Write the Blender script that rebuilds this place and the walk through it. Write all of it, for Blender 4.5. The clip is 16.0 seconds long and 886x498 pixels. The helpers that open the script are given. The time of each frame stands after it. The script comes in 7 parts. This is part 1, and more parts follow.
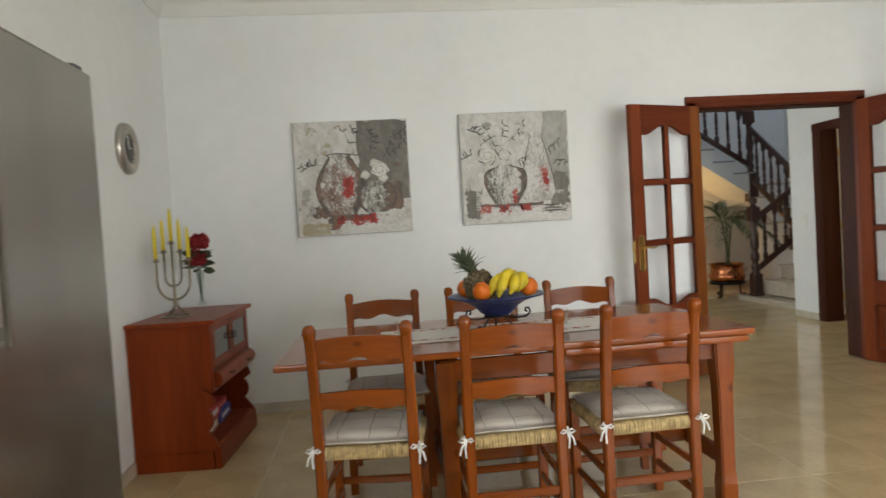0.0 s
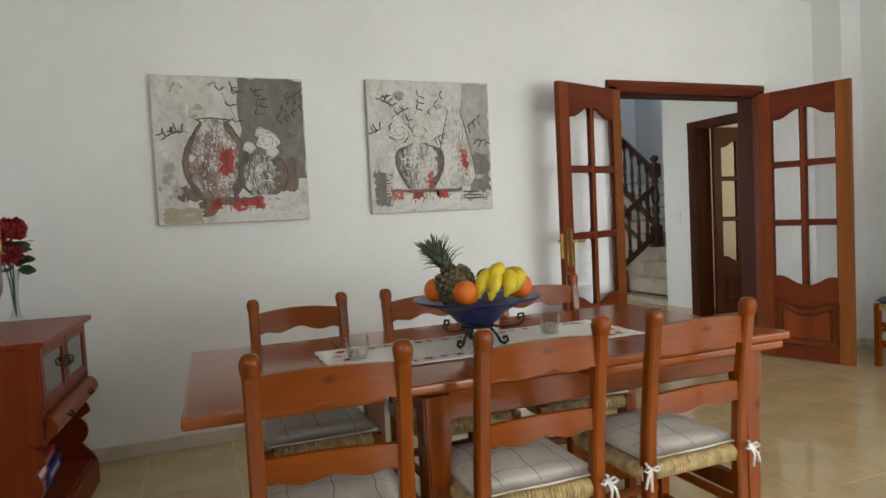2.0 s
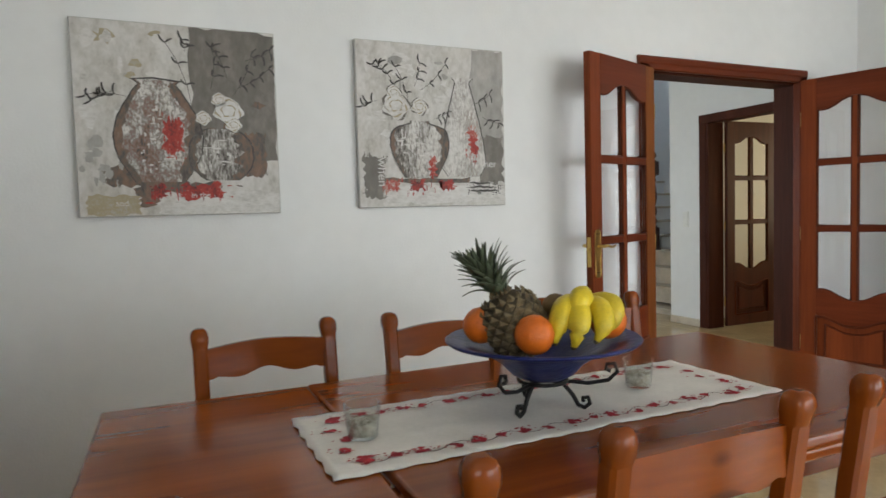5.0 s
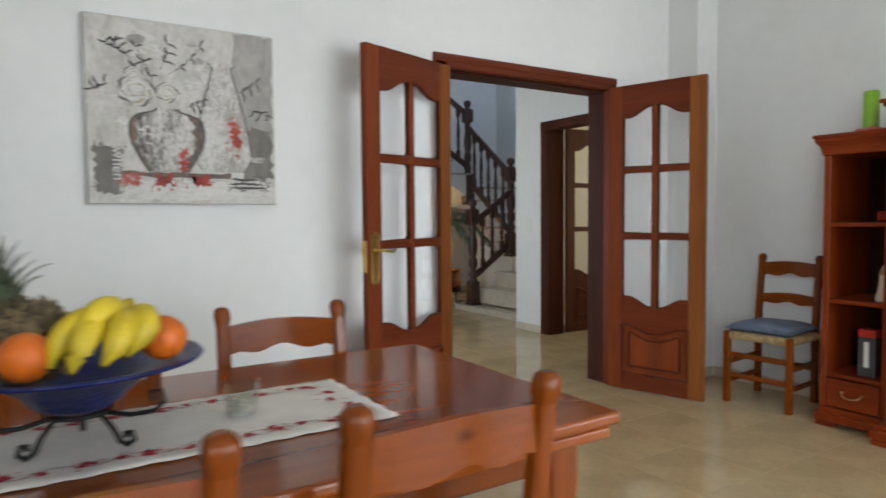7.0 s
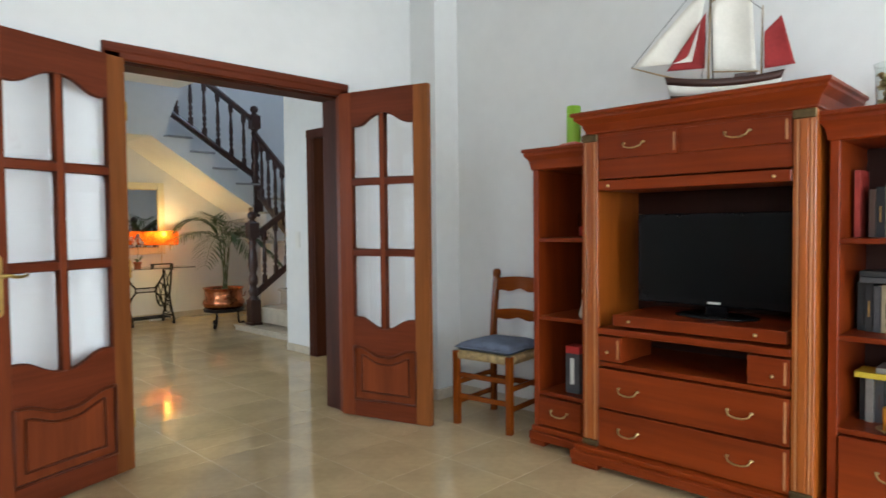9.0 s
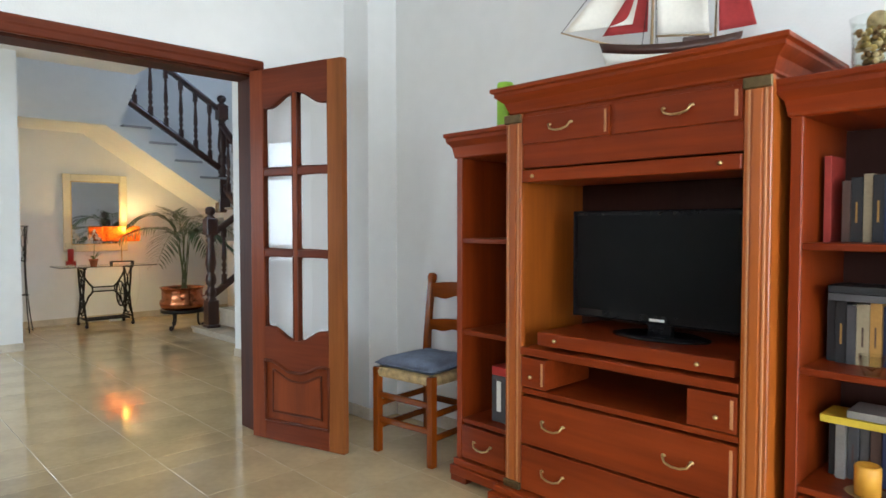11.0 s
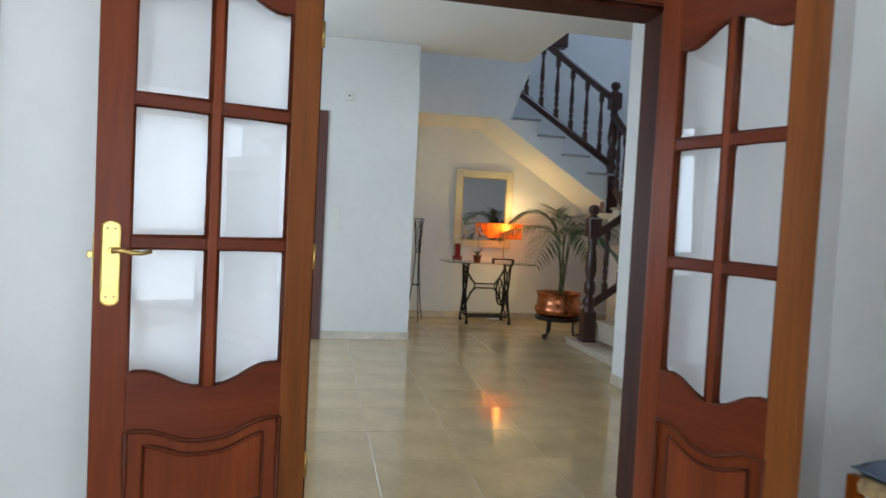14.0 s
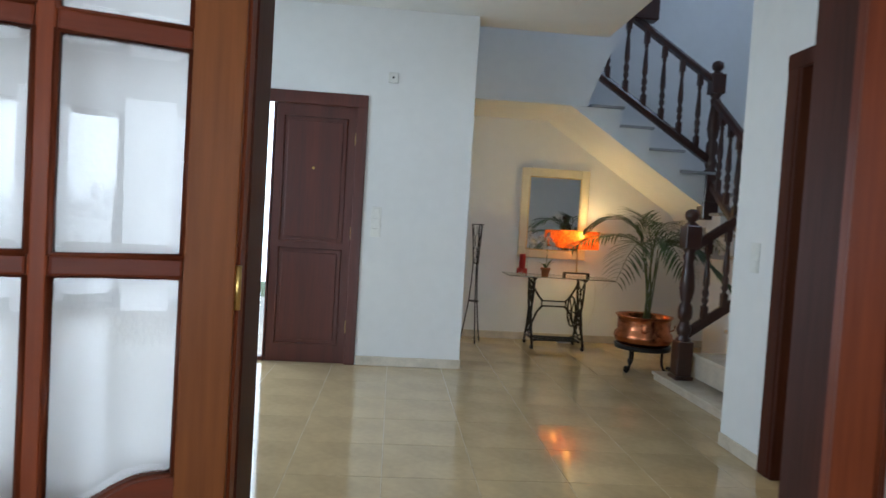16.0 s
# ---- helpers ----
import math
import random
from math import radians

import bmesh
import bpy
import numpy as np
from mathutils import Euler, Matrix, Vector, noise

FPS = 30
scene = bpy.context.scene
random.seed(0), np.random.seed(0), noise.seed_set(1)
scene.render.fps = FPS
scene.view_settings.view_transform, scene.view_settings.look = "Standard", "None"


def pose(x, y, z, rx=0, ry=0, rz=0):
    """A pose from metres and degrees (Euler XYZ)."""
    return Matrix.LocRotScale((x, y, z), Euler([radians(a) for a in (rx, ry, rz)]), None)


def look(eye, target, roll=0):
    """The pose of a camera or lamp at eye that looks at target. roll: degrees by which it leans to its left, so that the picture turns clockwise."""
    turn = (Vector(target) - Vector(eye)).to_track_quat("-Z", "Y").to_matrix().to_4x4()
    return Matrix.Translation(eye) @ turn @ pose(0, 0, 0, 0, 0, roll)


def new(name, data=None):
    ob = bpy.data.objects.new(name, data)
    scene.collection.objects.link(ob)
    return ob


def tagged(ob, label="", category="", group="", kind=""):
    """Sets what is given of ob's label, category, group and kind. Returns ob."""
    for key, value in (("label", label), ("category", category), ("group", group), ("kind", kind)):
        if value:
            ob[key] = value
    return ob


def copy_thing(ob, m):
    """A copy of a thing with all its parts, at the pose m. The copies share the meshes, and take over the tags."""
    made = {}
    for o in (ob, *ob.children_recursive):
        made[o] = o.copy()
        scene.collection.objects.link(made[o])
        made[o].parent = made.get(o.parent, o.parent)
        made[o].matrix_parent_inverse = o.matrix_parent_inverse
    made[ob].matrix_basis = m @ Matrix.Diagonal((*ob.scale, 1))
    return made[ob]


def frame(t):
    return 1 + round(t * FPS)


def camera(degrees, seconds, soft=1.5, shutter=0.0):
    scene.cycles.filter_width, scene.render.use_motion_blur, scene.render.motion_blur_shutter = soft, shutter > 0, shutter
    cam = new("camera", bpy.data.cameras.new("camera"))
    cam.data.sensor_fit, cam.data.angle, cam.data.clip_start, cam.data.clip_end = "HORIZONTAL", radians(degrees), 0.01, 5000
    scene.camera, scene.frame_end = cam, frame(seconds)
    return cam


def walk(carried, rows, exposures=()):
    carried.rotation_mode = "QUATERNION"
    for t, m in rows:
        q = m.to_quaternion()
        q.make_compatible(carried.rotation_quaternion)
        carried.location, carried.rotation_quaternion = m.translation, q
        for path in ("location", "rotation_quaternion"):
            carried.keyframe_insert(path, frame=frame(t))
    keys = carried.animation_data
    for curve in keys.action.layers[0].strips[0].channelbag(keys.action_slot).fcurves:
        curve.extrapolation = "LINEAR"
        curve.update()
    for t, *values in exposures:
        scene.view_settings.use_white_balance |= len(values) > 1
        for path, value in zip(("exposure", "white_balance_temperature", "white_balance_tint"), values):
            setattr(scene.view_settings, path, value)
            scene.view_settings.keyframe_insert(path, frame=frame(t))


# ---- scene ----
cam = camera(69.2, 16.0, shutter=0.5)
PATH = [
    (0, (0.038, 0.241, 1.254), (0.253, 2.229, 1.187), -3.5),
    (0.5, (-0.037, 0.471, 1.243), (0.338, 2.435, 1.177), -3.4),
    (1, (-0.143, 0.69, 1.223), (0.343, 2.63, 1.16), -3.1),
    (1.5, (-0.257, 0.896, 1.209), (0.394, 2.785, 1.13), -2.9),
    (2, (-0.322, 1.106, 1.212), (0.405, 2.967, 1.116), -2.8),
    (2.5, (-0.325, 1.357, 1.205), (0.424, 3.208, 1.101), -2.5),
    (3, (-0.327, 1.54, 1.199), (0.435, 3.386, 1.086), -2.3),
    (5.5, (-0.111, 1.907, 1.223), (0.769, 3.7, 1.117), -1.0),
    (6, (0.063, 1.866, 1.209), (1.039, 3.609, 1.106), -0.9),
    (6.5, (0.295, 1.82, 1.192), (1.299, 3.547, 1.091), -0.7),
    (7, (0.525, 1.766, 1.19), (1.59, 3.457, 1.089), -0.5),
    (7.5, (0.791, 1.728, 1.209), (1.992, 3.325, 1.119), -0.7),
    (8, (0.969, 1.685, 1.21), (2.289, 3.186, 1.127), -0.8),
    (8.5, (1.166, 1.619, 1.211), (2.556, 3.055, 1.134), -0.8),
    (9, (1.38, 1.543, 1.208), (2.802, 2.948, 1.137), -0.6),
    (9.5, (1.597, 1.507, 1.2), (3.067, 2.862, 1.136), -0.3),
    (12, (2.318, 1.716, 1.2), (3.493, 3.333, 1.12), 1.0),
    (12.5, (2.366, 1.923, 1.183), (3.372, 3.65, 1.101), 1.8),
    (13, (2.408, 2.103, 1.17), (3.226, 3.927, 1.082), 2.2),
    (13.5, (2.51, 2.35, 1.166), (3.086, 4.264, 1.078), 2.6),
    (14, (2.574, 2.577, 1.155), (2.951, 4.54, 1.074), 2.9),
    (14.5, (2.629, 2.816, 1.147), (2.976, 4.785, 1.08), 3.1),
    (15, (2.709, 3.046, 1.145), (3.056, 5.015, 1.082), 3.2),
    (15.5, (2.803, 3.329, 1.158), (3.068, 5.311, 1.092), 3.3),
    (16, (2.863, 3.58, 1.164), (3.018, 5.572, 1.089), 3.5),
]
walk(cam, [(t, look(eye, target, roll)) for t, eye, target, roll in PATH], [(0, -0.38, 7050, 10), (3, -0.42, 6800, 10), (6, -0.38, 6550, 10), (7.5, -0.3, 6350, 10), (9, -0.10, 6250, 9), (12, 0.17, 6100, 9), (13, 0.08, 6000, 9), (14, -0.24, 5900, 9), (14.5, -0.38, 5850, 9), (16, -0.42, 5850, 9)])

# ---- light ----
world = bpy.data.worlds.new("sky")
scene.world = world
world.use_nodes = True
wn = world.node_tree
sky = wn.nodes.new("ShaderNodeTexSky")
sky.sky_type = "NISHITA"
sky.sun_disc = False
sky.sun_elevation, sky.sun_rotation = radians(48), radians(41)
wn.nodes["Background"].inputs["Strength"].default_value = 0.12
wn.links.new(sky.outputs[0], wn.nodes["Background"].inputs[0])


def lamp(name, kind, m, energy, color=(1, 1, 1), size=None, angle=None):
    d = bpy.data.lights.new(name, kind)
    d.energy, d.color = energy, color
    if kind == "AREA":
        d.shape, d.size, d.size_y = "RECTANGLE", size[0], size[1]
    if kind == "POINT":
        d.shadow_soft_size = size
    if kind == "SUN":
        d.angle = angle
    ob = new(name, d)
    ob.matrix_world = m
    return ob


lamp("sun", "SUN", look((14, 16, 22), (4, 0, 0)), 3.0, (1.0, 0.95, 0.87), angle=radians(0.5))
DAY = (0.88, 0.95, 1.0)
HALLDAY = (0.78, 0.90, 1.0)
# daylight lamps at the terrace door and entrance sidelight; each other one is noted
lamp("terrace_daylight", "AREA", look((4.66, 0.05, 1.15), (2.8, 4.2, 0.6)), 52, DAY, (1.7, 2.0))
# fill on the north wall and pier, from an added garden door
lamp("garden_fill_light", "AREA", look((2.8, -1.57, 1.15), (3.9, 4.9, 0.9)), 122, DAY, (2.9, 2.0))
# kitchen window light from the west, placed to brighten the east side
lamp("kitchen_daylight", "AREA", look((-1.32, -0.1, 1.6), (4.6, 4.0, 0.9)), 84, DAY, (2.0, 1.1))
lamp("entrance_daylight", "AREA", look((1.49, 8.70, 1.05), (2.4, 5.0, 1.0)), 24, HALLDAY, (0.70, 1.9))
# stairwell daylight without a built window, placed to light the upper flight's face
lamp("stairwell_daylight", "AREA", look((6.85, 8.5, 4.2), (4.7, 9.3, 2.0)), 30, (0.62, 0.76, 1.0), (1.2, 1.4))
# fill for the hall, through a window added out of view
lamp("hall_fill_light", "AREA", look((0.53, 6.9, 1.5), (4.0, 7.4, 1.3)), 37, HALLDAY, (1.3, 1.2))
# added warm lamp behind the side door's panes; the room has no window
lamp("side_room_fill_light", "AREA", look((6.9, 6.0, 1.5), (5.0, 6.2, 1.4)), 16, (1.0, 0.86, 0.6), (1.2, 1.2))


# ---- materials ----
def mat(name, base, rough=0.5, metal=0.0, vary=0.12, scale=6.0, bump=0.0, bscale=60.0, stretch=(1, 1, 1), coat=0.0, spec=0.5, grain=None, rvary=0.0, island=0.0, knots=0.0):
    """A painted, stained or bare surface: two scales of variation, fine relief, optional grain colour along the stretch."""
    m = bpy.data.materials.new(name)
    m.use_nodes = True
    nt = m.node_tree
    b = nt.nodes["Principled BSDF"]
    b.inputs["Roughness"].default_value, b.inputs["Metallic"].default_value = rough, metal
    b.inputs["Coat Weight"].default_value, b.inputs["Coat Roughness"].default_value = coat, 0.12
    b.inputs["Specular IOR Level"].default_value = spec
    tc, mp = nt.nodes.new("ShaderNodeTexCoord"), nt.nodes.new("ShaderNodeMapping")
    mp.inputs["Scale"].default_value = stretch
    nt.links.new(tc.outputs["Object"], mp.inputs[0])
    n1, n2 = nt.nodes.new("ShaderNodeTexNoise"), nt.nodes.new("ShaderNodeTexNoise")
    n1.inputs["Scale"].default_value, n1.inputs["Detail"].default_value = scale, 4
    n2.inputs["Scale"].default_value, n2.inputs["Detail"].default_value = scale * 9, 3
    for n in (n1, n2):
        nt.links.new(mp.outputs[0], n.inputs["Vector"])
    add = nt.nodes.new("ShaderNodeMath")
    add.operation = "MULTIPLY_ADD"
    add.inputs[1].default_value = 0.45
    nt.links.new(n2.outputs[0], add.inputs[0])
    nt.links.new(n1.outputs[0], add.inputs[2])
    fac = add.outputs[0]
    if island:
        oi, ad2 = nt.nodes.new("ShaderNodeObjectInfo"), nt.nodes.new("ShaderNodeMath")
        ad2.operation = "MULTIPLY_ADD"
        ad2.inputs[1].default_value = island
        nt.links.new(oi.outputs["Random"], ad2.inputs[0])
        nt.links.new(fac, ad2.inputs[2])
        fac = ad2.outputs[0]
    ramp = nt.nodes.new("ShaderNodeValToRGB")
    dark = grain or tuple(c * (1 - 2.2 * vary) for c in base)
    ramp.color_ramp.elements[0].position, ramp.color_ramp.elements[0].color = 0.45, (*dark, 1)
    ramp.color_ramp.elements[1].position, ramp.color_ramp.elements[1].color = 0.95, (*(min(1, c * (1 + vary)) for c in base), 1)
    nt.links.new(fac, ramp.inputs[0])
    tone = ramp.outputs[0]
    if knots:
        vo, kr, km = nt.nodes.new("ShaderNodeTexVoronoi"), nt.nodes.new("ShaderNodeValToRGB"), nt.nodes.new("ShaderNodeMix")
        vo.inputs["Scale"].default_value = knots
        km.data_type, km.blend_type = "RGBA", "MULTIPLY"
        km.inputs[0].default_value = 1.0
        kr.color_ramp.elements[0].position, kr.color_ramp.elements[0].color = 0.03, (0.34, 0.26, 0.22, 1)
        kr.color_ramp.elements[1].position, kr.color_ramp.elements[1].color = 0.13, (1, 1, 1, 1)
        sq = nt.nodes.new("ShaderNodeMapping")
        sq.inputs["Scale"].default_value = tuple(0.6 if c < 0.5 else 1.0 for c in stretch)
        nt.links.new(tc.outputs["Object"], sq.inputs[0])
        nt.links.new(sq.outputs[0], vo.inputs["Vector"])
        nt.links.new(vo.outputs["Distance"], kr.inputs[0])
        nt.links.new(tone, km.inputs[6])
        nt.links.new(kr.outputs[0], km.inputs[7])
        tone = km.outputs[2]
    nt.links.new(tone, b.inputs["Base Color"])
    if rvary:
        mr = nt.nodes.new("ShaderNodeMapRange")
        mr.inputs[3].default_value, mr.inputs[4].default_value = rough - rvary, rough + rvary
        nt.links.new(n1.outputs[0], mr.inputs[0])
        nt.links.new(mr.outputs[0], b.inputs["Roughness"])
    if bump:
        n3, bp = nt.nodes.new("ShaderNodeTexNoise"), nt.nodes.new("ShaderNodeBump")
        n3.inputs["Scale"].default_value, n3.inputs["Detail"].default_value = bscale, 3
        nt.links.new(mp.outputs[0], n3.inputs["Vector"])
        bp.inputs["Strength"].default_value, bp.inputs["Distance"].default_value = bump, 0.01
        nt.links.new(n3.outputs[0], bp.inputs["Height"])
        nt.links.new(bp.outputs[0], b.inputs["Normal"])
    return m


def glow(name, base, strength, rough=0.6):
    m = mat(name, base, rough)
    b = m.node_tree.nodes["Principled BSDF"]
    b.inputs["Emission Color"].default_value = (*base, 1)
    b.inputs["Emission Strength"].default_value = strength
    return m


def glass(name, tint=(1, 1, 1), rough=0.0, ior=1.45):
    m = bpy.data.materials.new(name)
    m.use_nodes = True
    b = m.node_tree.nodes["Principled BSDF"]
    b.inputs["Base Color"].default_value = (*tint, 1)
    b.inputs["Roughness"].default_value, b.inputs["IOR"].default_value = rough, ior
    b.inputs["Transmission Weight"].default_value = 1.0
    return m


UP, ALONG = (1, 1, 0.06), (0.06, 1, 1)
WALL = mat("wall_paint", (0.79, 0.795, 0.785), 0.62, vary=0.025, scale=1.3, bump=0.10, bscale=90)
CEIL = mat("ceiling_paint", (0.76, 0.76, 0.73), 0.8, vary=0.02, scale=1.5, bump=0.08, bscale=80)
TILE = mat("cream_marble_tile", (0.51, 0.385, 0.215), 0.08, vary=0.09, scale=3.0, bump=0.012, bscale=14, rvary=0.03, spec=0.75, island=0.06)
GROUT = mat("pale_grout", (0.54, 0.46, 0.34), 0.8, vary=0.1, scale=20)
SKIRT = mat("cream_marble_skirting", (0.60, 0.53, 0.42), 0.2, vary=0.1, scale=8)
MARBLE = mat("cream_stair_marble", (0.58, 0.51, 0.41), 0.22, vary=0.1, scale=6, bump=0.02, bscale=20)
GREYSTEP = mat("grey_stone_tread", (0.36, 0.36, 0.36), 0.3, vary=0.1, scale=10)
DOORWOOD = mat("sapele_door_wood", (0.195, 0.043, 0.013), 0.38, vary=0.2, scale=7, stretch=UP, grain=(0.115, 0.024, 0.009), bump=0.05, bscale=120, coat=0.03, spec=0.14)
DOORRAIL = mat("sapele_rail_wood", (0.145, 0.030, 0.011), 0.36, vary=0.2, scale=7, stretch=ALONG, grain=(0.09, 0.018, 0.007), bump=0.05, bscale=120, coat=0.03, spec=0.14)
# browner wood for one stile per leaf, with the sunlight on it in the colour
LITSTILE = mat("golden_sunlit_stile", (0.22, 0.072, 0.018), 0.4, vary=0.25, scale=6, stretch=UP, grain=(0.13, 0.038, 0.010), bump=0.05, bscale=120, coat=0.03, spec=0.14)
BEADWOOD = mat("dark_bead_wood", (0.11, 0.024, 0.009), 0.36, vary=0.2, scale=8, stretch=UP, coat=0.03, spec=0.14)
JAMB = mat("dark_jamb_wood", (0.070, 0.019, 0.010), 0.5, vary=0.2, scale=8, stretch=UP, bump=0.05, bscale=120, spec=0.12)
DARKDOOR = mat("dark_hall_door_wood", (0.085, 0.016, 0.008), 0.42, vary=0.2, scale=8, stretch=UP, bump=0.05, bscale=120)
BRASS = mat("polished_brass", (0.62, 0.43, 0.14), 0.30, 1.0, vary=0.1, scale=20)
GOLDSCREW = mat("dark_brass_screw", (0.12, 0.09, 0.05), 0.4, 0.8, vary=0.2, scale=40)
ALUM = mat("dark_window_frame", (0.10, 0.05, 0.03), 0.5, vary=0.1)
PANE = glass("clear_bevelled_glass")
PLASTIC = mat("white_switch_plastic", (0.78, 0.78, 0.74), 0.4, vary=0.03)
TERRACE = mat("terrace_tile", (0.55, 0.50, 0.42), 0.7, vary=0.1, scale=2)
LAWN = mat("dry_lawn", (0.10, 0.14, 0.05), 0.9, vary=0.3, scale=3)
HEDGE = mat("hedge_leaf", (0.06, 0.11, 0.035), 0.8, vary=0.3, scale=9)


# ---- mesh helpers ----
def bmx():
    return bmesh.new()


def box(bm, x0, x1, y0, y1, z0, z1, bevel=0.0, seg=1):
    vs = [bm.verts.new((x, y, z)) for x in (x0, x1) for y in (y0, y1) for z in (z0, z1)]
    fs = [bm.faces.new([vs[i] for i in f]) for f in ((0, 1, 3, 2), (4, 6, 7, 5), (0, 4, 5, 1), (2, 3, 7, 6), (0, 2, 6, 4), (1, 5, 7, 3))]
    if bevel:
        es = list({e for f in fs for e in f.edges})
        bmesh.ops.bevel(bm, geom=es, offset=bevel, segments=seg, affect="EDGES", profile=0.6)
    return bm


def prism(bm, poly, axis, a, b, bevel=0.0, seg=1):
    """A polygon of two coordinates pushed from a to b along the axis: 0 gives (y, z), 1 gives (x, z), 2 gives (x, y)."""
    def place(p, d):
        return ((d, p[0], p[1]), (p[0], d, p[1]), (p[0], p[1], d))[axis]
    lo, hi = [bm.verts.new(place(p, a)) for p in poly], [bm.verts.new(place(p, b)) for p in poly]
    n = len(poly)
    fs = [bm.faces.new(lo), bm.faces.new(hi[::-1])]
    fs += [bm.faces.new((lo[i], hi[i], hi[(i + 1) % n], lo[(i + 1) % n])) for i in range(n)]
    bmesh.ops.recalc_face_normals(bm, faces=fs)
    if bevel:
        es = list({e for f in fs[:2] for e in f.edges})
        bmesh.ops.bevel(bm, geom=es, offset=bevel, segments=seg, affect="EDGES", profile=0.6)
    return bm


def lathe(bm, prof, seg=24, at=(0, 0, 0), sx=1.0, sy=1.0):
    rings = []
    for r, z in prof:
        if r < 1e-5:
            rings.append([bm.verts.new((at[0], at[1], at[2] + z))])
        else:
            rings.append([bm.verts.new((at[0] + sx * r * math.cos(2 * math.pi * i / seg), at[1] + sy * r * math.sin(2 * math.pi * i / seg), at[2] + z)) for i in range(seg)])
    fs = []
    for p, q in zip(rings, rings[1:]):
        for i in range(seg):
            j = (i + 1) % seg
            if len(p) == 1 and len(q) > 1:
                fs.append(bm.faces.new((p[0], q[i], q[j])))
            elif len(q) == 1 and len(p) > 1:
                fs.append(bm.faces.new((p[i], p[j], q[0])))
            elif len(p) > 1:
                fs.append(bm.faces.new((p[i], p[j], q[j], q[i])))
    for f in fs:
        f.smooth = True
    return bm


def tube(bm, pts, r, seg=8, taper=None):
    pts = [Vector(p) for p in pts]
    rings = []
    up = None
    for i, p in enumerate(pts):
        d = (pts[min(i + 1, len(pts) - 1)] - pts[max(i - 1, 0)]).normalized()
        if up is None:
            up = Vector((0, 0, 1)) if abs(d.z) < 0.9 else Vector((1, 0, 0))
        a = d.cross(up).normalized()
        c = a.cross(d).normalized()
        up = c
        rr = r if taper is None else r + (taper - r) * i / (len(pts) - 1)
        rings.append([bm.verts.new(p + rr * (math.cos(2 * math.pi * k / seg) * a + math.sin(2 * math.pi * k / seg) * c)) for k in range(seg)])
    for p, q in zip(rings, rings[1:]):
        for k in range(seg):
            f = bm.faces.new((p[k], p[(k + 1) % seg], q[(k + 1) % seg], q[k]))
            f.smooth = True
    bm.faces.new(rings[0][::-1])
    bm.faces.new(rings[-1])
    return bm


def ball(bm, c, rx, ry, rz, u=16, v=10):
    prof = [(math.sin(math.pi * i / v), -math.cos(math.pi * i / v)) for i in range(v + 1)]
    start = len(bm.verts)
    lathe(bm, prof, u)
    bm.verts.ensure_lookup_table()
    for w in bm.verts[start:]:
        w.co = Vector((c[0] + rx * w.co.x, c[1] + ry * w.co.y, c[2] + rz * w.co.z))
    return bm


def mesh_of(name, bm, material):
    bmesh.ops.recalc_face_normals(bm, faces=bm.faces)
    me = bpy.data.meshes.new(name)
    bm.to_mesh(me)
    bm.free()
    for m in material if isinstance(material, (list, tuple)) else [material]:
        me.materials.append(m)
    return me


def part(name, bm, material, parent, label=""):
    ob = new(name, mesh_of(name, bm, material))
    ob.parent = parent
    return tagged(ob, label)


def thing(name, label, category, m=None, group="", kind=""):
    ob = new(name)
    ob.empty_display_size = 0.1
    if m is not None:
        ob.matrix_basis = m
    return tagged(ob, label, category, group, kind)


def solid(name, bm, material, label, category, m=None, group="", kind=""):
    ob = new(name, mesh_of(name, bm, material))
    if m is not None:
        ob.matrix_basis = m
    return tagged(ob, label, category, group, kind)


def setting(name, bm, material, label, category):
    return solid(name, bm, material, label, category, kind="structure")


def arc(c, r, a0, a1, n=10, plane="xz"):
    out = []
    for i in range(n + 1):
        a = radians(a0 + (a1 - a0) * i / n)
        u, v = r * math.cos(a), r * math.sin(a)
        out.append((c[0] + u, c[1], c[2] + v) if plane == "xz" else (c[0], c[1] + u, c[2] + v) if plane == "yz" else (c[0] + u, c[1] + v, c[2]))
    return out


# ---- dining room ----
WX, EX, NY, SY, CZ = -1.34, 4.72, 4.935, -1.6, 2.93
NB = 5.13
LO, RO, TO = 2.530, 3.920, 2.075   # rough opening in the north wall

bm = bmx()
box(bm, WX - 0.2, LO, NY, NB, 0, 3.1)
box(bm, RO, 4.80, NY, NB, 0, 3.1)
box(bm, LO, RO, NY, NB, TO, 3.1)
setting("wall_north", bm, WALL, "white painted dining room wall with a double doorway", "wall")
bm = bmx()
box(bm, WX - 0.2, WX, 1.0, NY, 0, 3.1)
box(bm, WX - 0.2, WX, SY - 0.2, -1.2, 0, 3.1)
box(bm, WX - 0.2, WX, -1.2, 1.0, 0, 1.0)
box(bm, WX - 0.2, WX, -1.2, 1.0, 2.2, 3.1)
setting("wall_west", bm, WALL, "white painted wall behind the fridge and hutch", "wall")
bm = bmx()
box(bm, EX, EX + 0.25, 0.95, NY, 0, 3.1)
box(bm, EX, EX + 0.25, SY, -0.85, 0, 3.1)
box(bm, EX, EX + 0.25, -0.85, 0.95, 2.2, 3.1)
setting("wall_east", bm, WALL, "white painted wall behind the media cabinet", "wall")
bm = bmx()
box(bm, WX, 1.3, SY - 0.2, SY, 0, 3.1)
box(bm, 4.3, EX + 0.25, SY - 0.2, SY, 0, 3.1)
box(bm, 1.3, 4.3, SY - 0.2, SY, 2.2, 3.1)
setting("wall_south", bm, WALL, "white painted end wall with an added garden door", "wall")
setting("pier", box(bmx(), 4.50, EX, 4.685, NY, 0, CZ), WALL, "white plastered corner pier", "pier")
